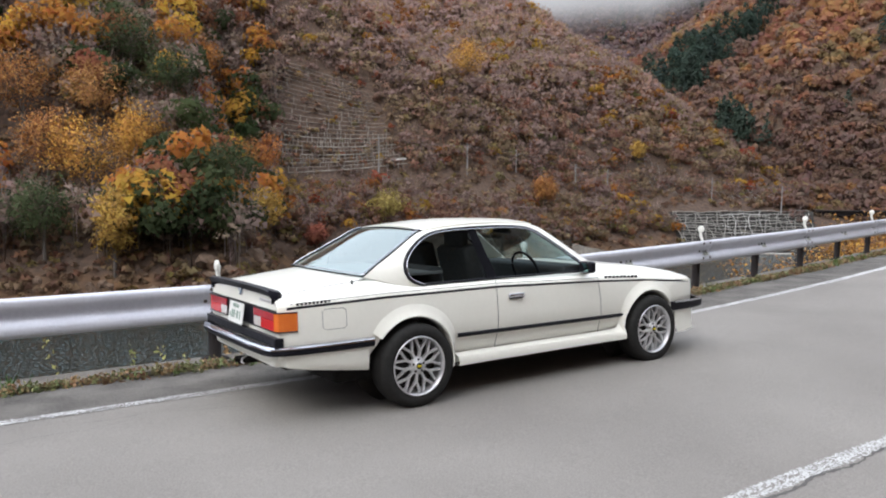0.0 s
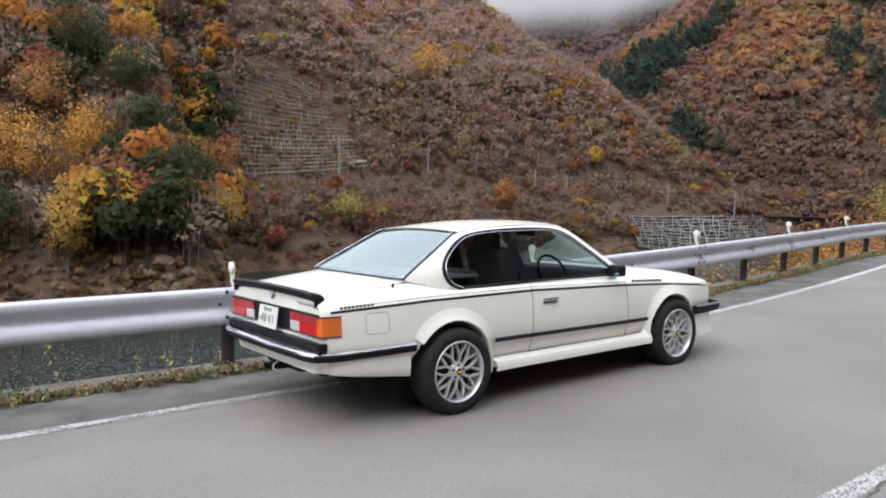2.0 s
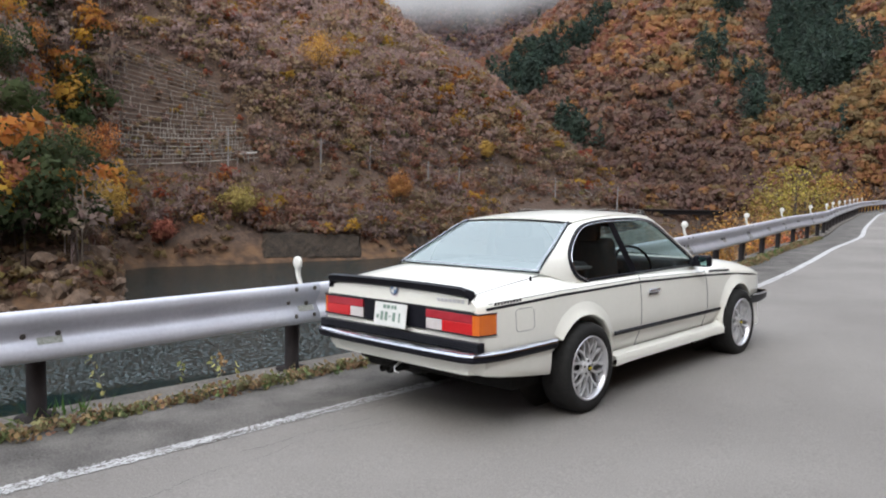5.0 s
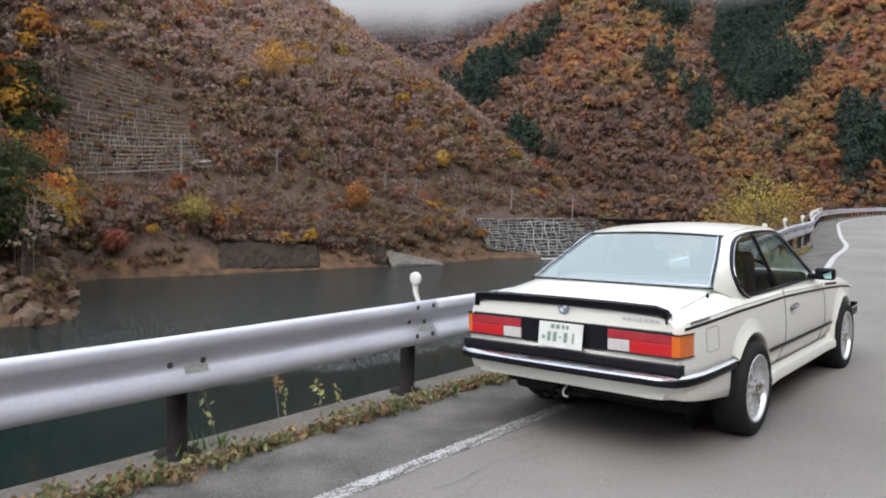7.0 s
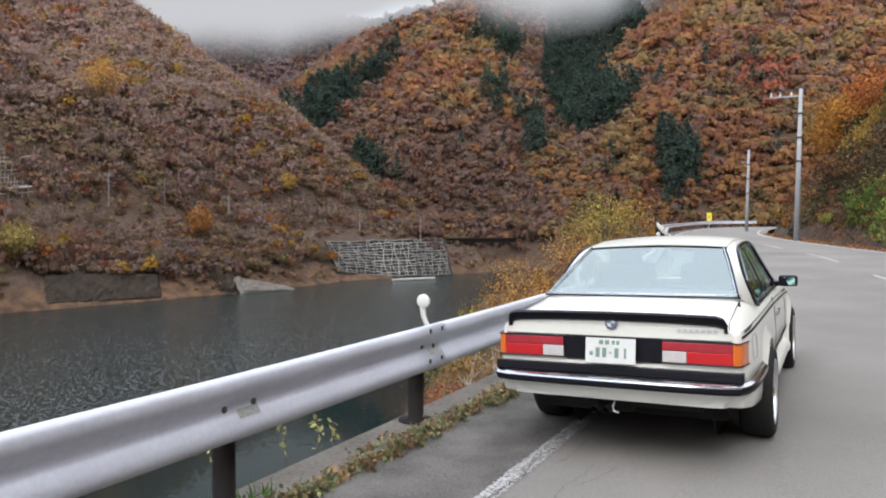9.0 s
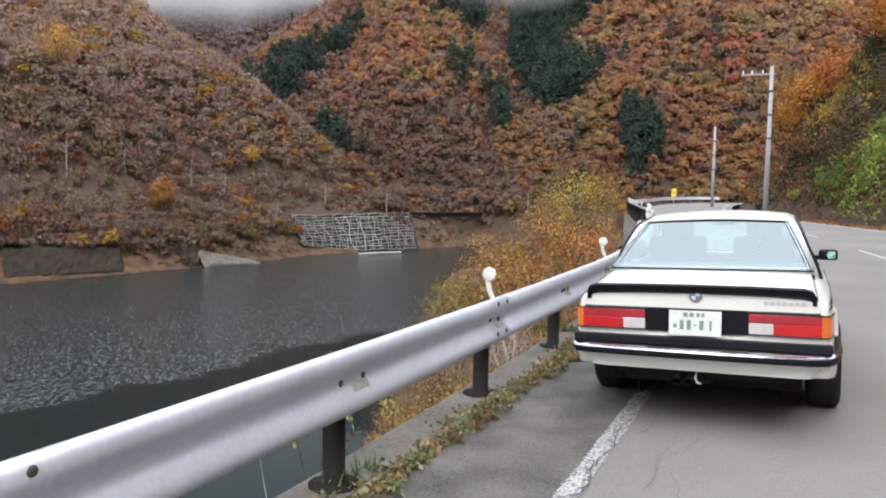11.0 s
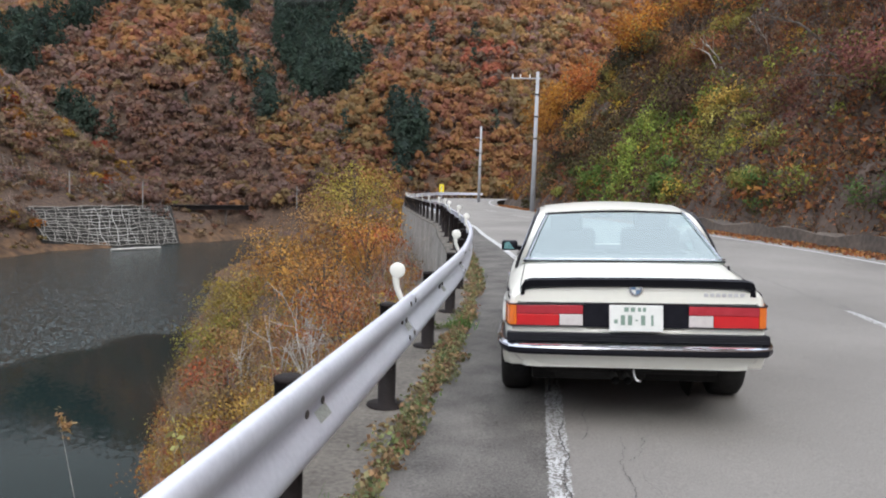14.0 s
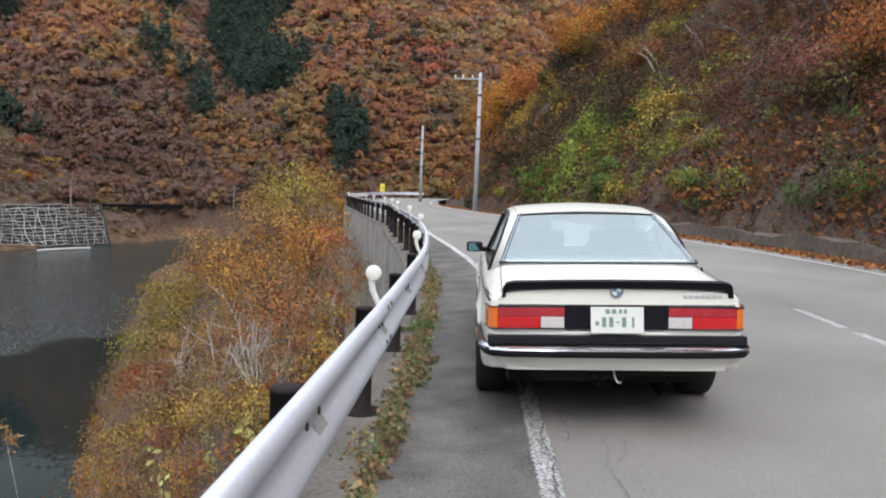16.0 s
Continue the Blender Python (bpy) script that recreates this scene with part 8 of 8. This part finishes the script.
part("front_bumper_chrome", strip([[(x * 1.003, y + 0.006 + dy, z) for x, y in [(-0.86, 3.05), (-0.86, 3.3), (-0.82, 3.52), (-0.6, 3.62), (0, 3.67), (0.6, 3.62), (0.82, 3.52), (0.86, 3.3), (0.86, 3.05)]] for z, dy in ((0.580, -0.05), (0.579, 0.005), (0.560, 0.013))], CHROME), None, car, "bright front bumper strip")
part("front_spoiler", strip([[(x, y + dy, z) for x, y in [(-0.84, 3.08), (-0.83, 3.25), (-0.76, 3.44), (-0.4, 3.53), (0, 3.55), (0.4, 3.53), (0.76, 3.44), (0.83, 3.25), (0.84, 3.08)]] for z, dy in ((0.49, 0), (0.40, 0.0), (0.30, 0.01), (0.262, 0.045), (0.25, 0.0))], CAR_WHITE), None, car, "cream white front spoiler")
part("wiper", tube([(0.2, 2.36, 0.985), (-0.3, 2.30, 1.01)], 0.008, 5), BLACK_TRIM, car)


def wheel(parent, x, y, z, sx):
    """A wide tyre on an alloy rim of ten forked spokes with a polished lip; sx: which way it faces."""
    def lathe(profile, n=48):
        bm = bmesh.new()
        rings = [[bm.verts.new((sx * u, r * math.cos(a), r * math.sin(a))) for a in [2 * math.pi * i / n for i in range(n)]] for u, r in profile]
        for a, b in zip(rings, rings[1:]):
            for i in range(n):
                bm.faces.new((a[i], a[(i + 1) % n], b[(i + 1) % n], b[i]))
        bmesh.ops.recalc_face_normals(bm, faces=bm.faces[:])
        return bm
    root = part("wheel", lathe([(-0.22, 0.235), (-0.225, 0.29), (-0.205, 0.326), (-0.17, 0.334), (-0.05, 0.334), (-0.018, 0.325), (0.002, 0.297), (0.004, 0.262), (-0.004, 0.238), (-0.03, 0.228)], 56), TYRE, parent, "black low-profile tyre", True)
    part("rim_lip", lathe([(-0.004, 0.238), (0.003, 0.234), (0.003, 0.228), (-0.012, 0.222), (-0.05, 0.214), (-0.07, 0.208), (-0.2, 0.205)]), RIM_LIP, root, "polished rim lip", True)
    part("brake_disc", lathe([(-0.11, 0.208), (-0.11, 0.15), (-0.10, 0.148), (-0.10, 0.0005)], 32), DARK, root, "dark brake behind the spokes", True)
    part("hub", lathe([(-0.05, 0.074), (-0.028, 0.070), (-0.021, 0.062), (-0.022, 0.036), (-0.012, 0.034), (-0.010, 0.028), (-0.014, 0.0005)], 28), ALLOY, root, "", True)
    part("hub_cap", lathe([(-0.0135, 0.027), (-0.007, 0.024), (-0.006, 0.0005)], 24), BLACK_TRIM, root, "black centre cap", True)
    part("hub_mark", box(0.002, 0.036, 0.016, 0.0, (sx * -0.005, 0, 0)), YELLOW, root)
    spoke = bmesh.new()

    def bar(points):
        prev = None
        for i, (r, deg, depth, wd) in enumerate(points):
            a = radians(deg)
            p = Vector((sx * depth, r * math.cos(a), r * math.sin(a)))
            a2, r2 = radians(points[min(i + 1, len(points) - 1)][1]), points[min(i + 1, len(points) - 1)][0]
            a1, r1 = radians(points[max(i - 1, 0)][1]), points[max(i - 1, 0)][0]
            t = Vector((0, r2 * math.cos(a2) - r1 * math.cos(a1), r2 * math.sin(a2) - r1 * math.sin(a1))).normalized()
            side = t.cross(Vector((1, 0, 0))).normalized() * wd
            back = Vector((sx * -0.024, 0, 0))
            q = [spoke.verts.new(p + side * 1.25 + back), spoke.verts.new(p + side), spoke.verts.new(p - side), spoke.verts.new(p - side * 1.25 + back)]
            if prev:
                for k in range(3):
                    spoke.faces.new((prev[k], prev[k + 1], q[k + 1], q[k]))
            prev = q
    for k in range(10):
        c = 36 * k + 9
        bar([(0.055, c, -0.026, 0.0105), (0.095, c, -0.022, 0.0088), (0.128, c, -0.021, 0.0100)])
        for d in (1, -1):
            bar([(0.120, c + d * 0.8, -0.021, 0.0080), (0.150, c + d * 6.0, -0.021, 0.0078), (0.182, c + d * 10.5, -0.023, 0.0080), (0.216, c + d * 13.0, -0.030, 0.0105)])
    bmesh.ops.recalc_face_normals(spoke, faces=spoke.faces[:])
    part("spokes", spoke, ALLOY, root, "forked alloy spokes")
    for k in range(5):
        a = radians(72 * k + 18)
        n = part("wheel_nut", disc_cutter(sx * -0.03, sx * -0.0195, 0.050 * math.cos(a), 0.050 * math.sin(a), 0.0105, 10), DARK, root)
    root.location = (x, y, z)
    return root


wheel(car, 0.902, -0.035, 0.330, 1)
wheel(car, -0.880, -0.035, 0.338, -1)
wheel(car, 0.892, FRONT - 0.02, 0.332, 1)
wheel(car, -0.868, FRONT - 0.02, 0.345, -1)
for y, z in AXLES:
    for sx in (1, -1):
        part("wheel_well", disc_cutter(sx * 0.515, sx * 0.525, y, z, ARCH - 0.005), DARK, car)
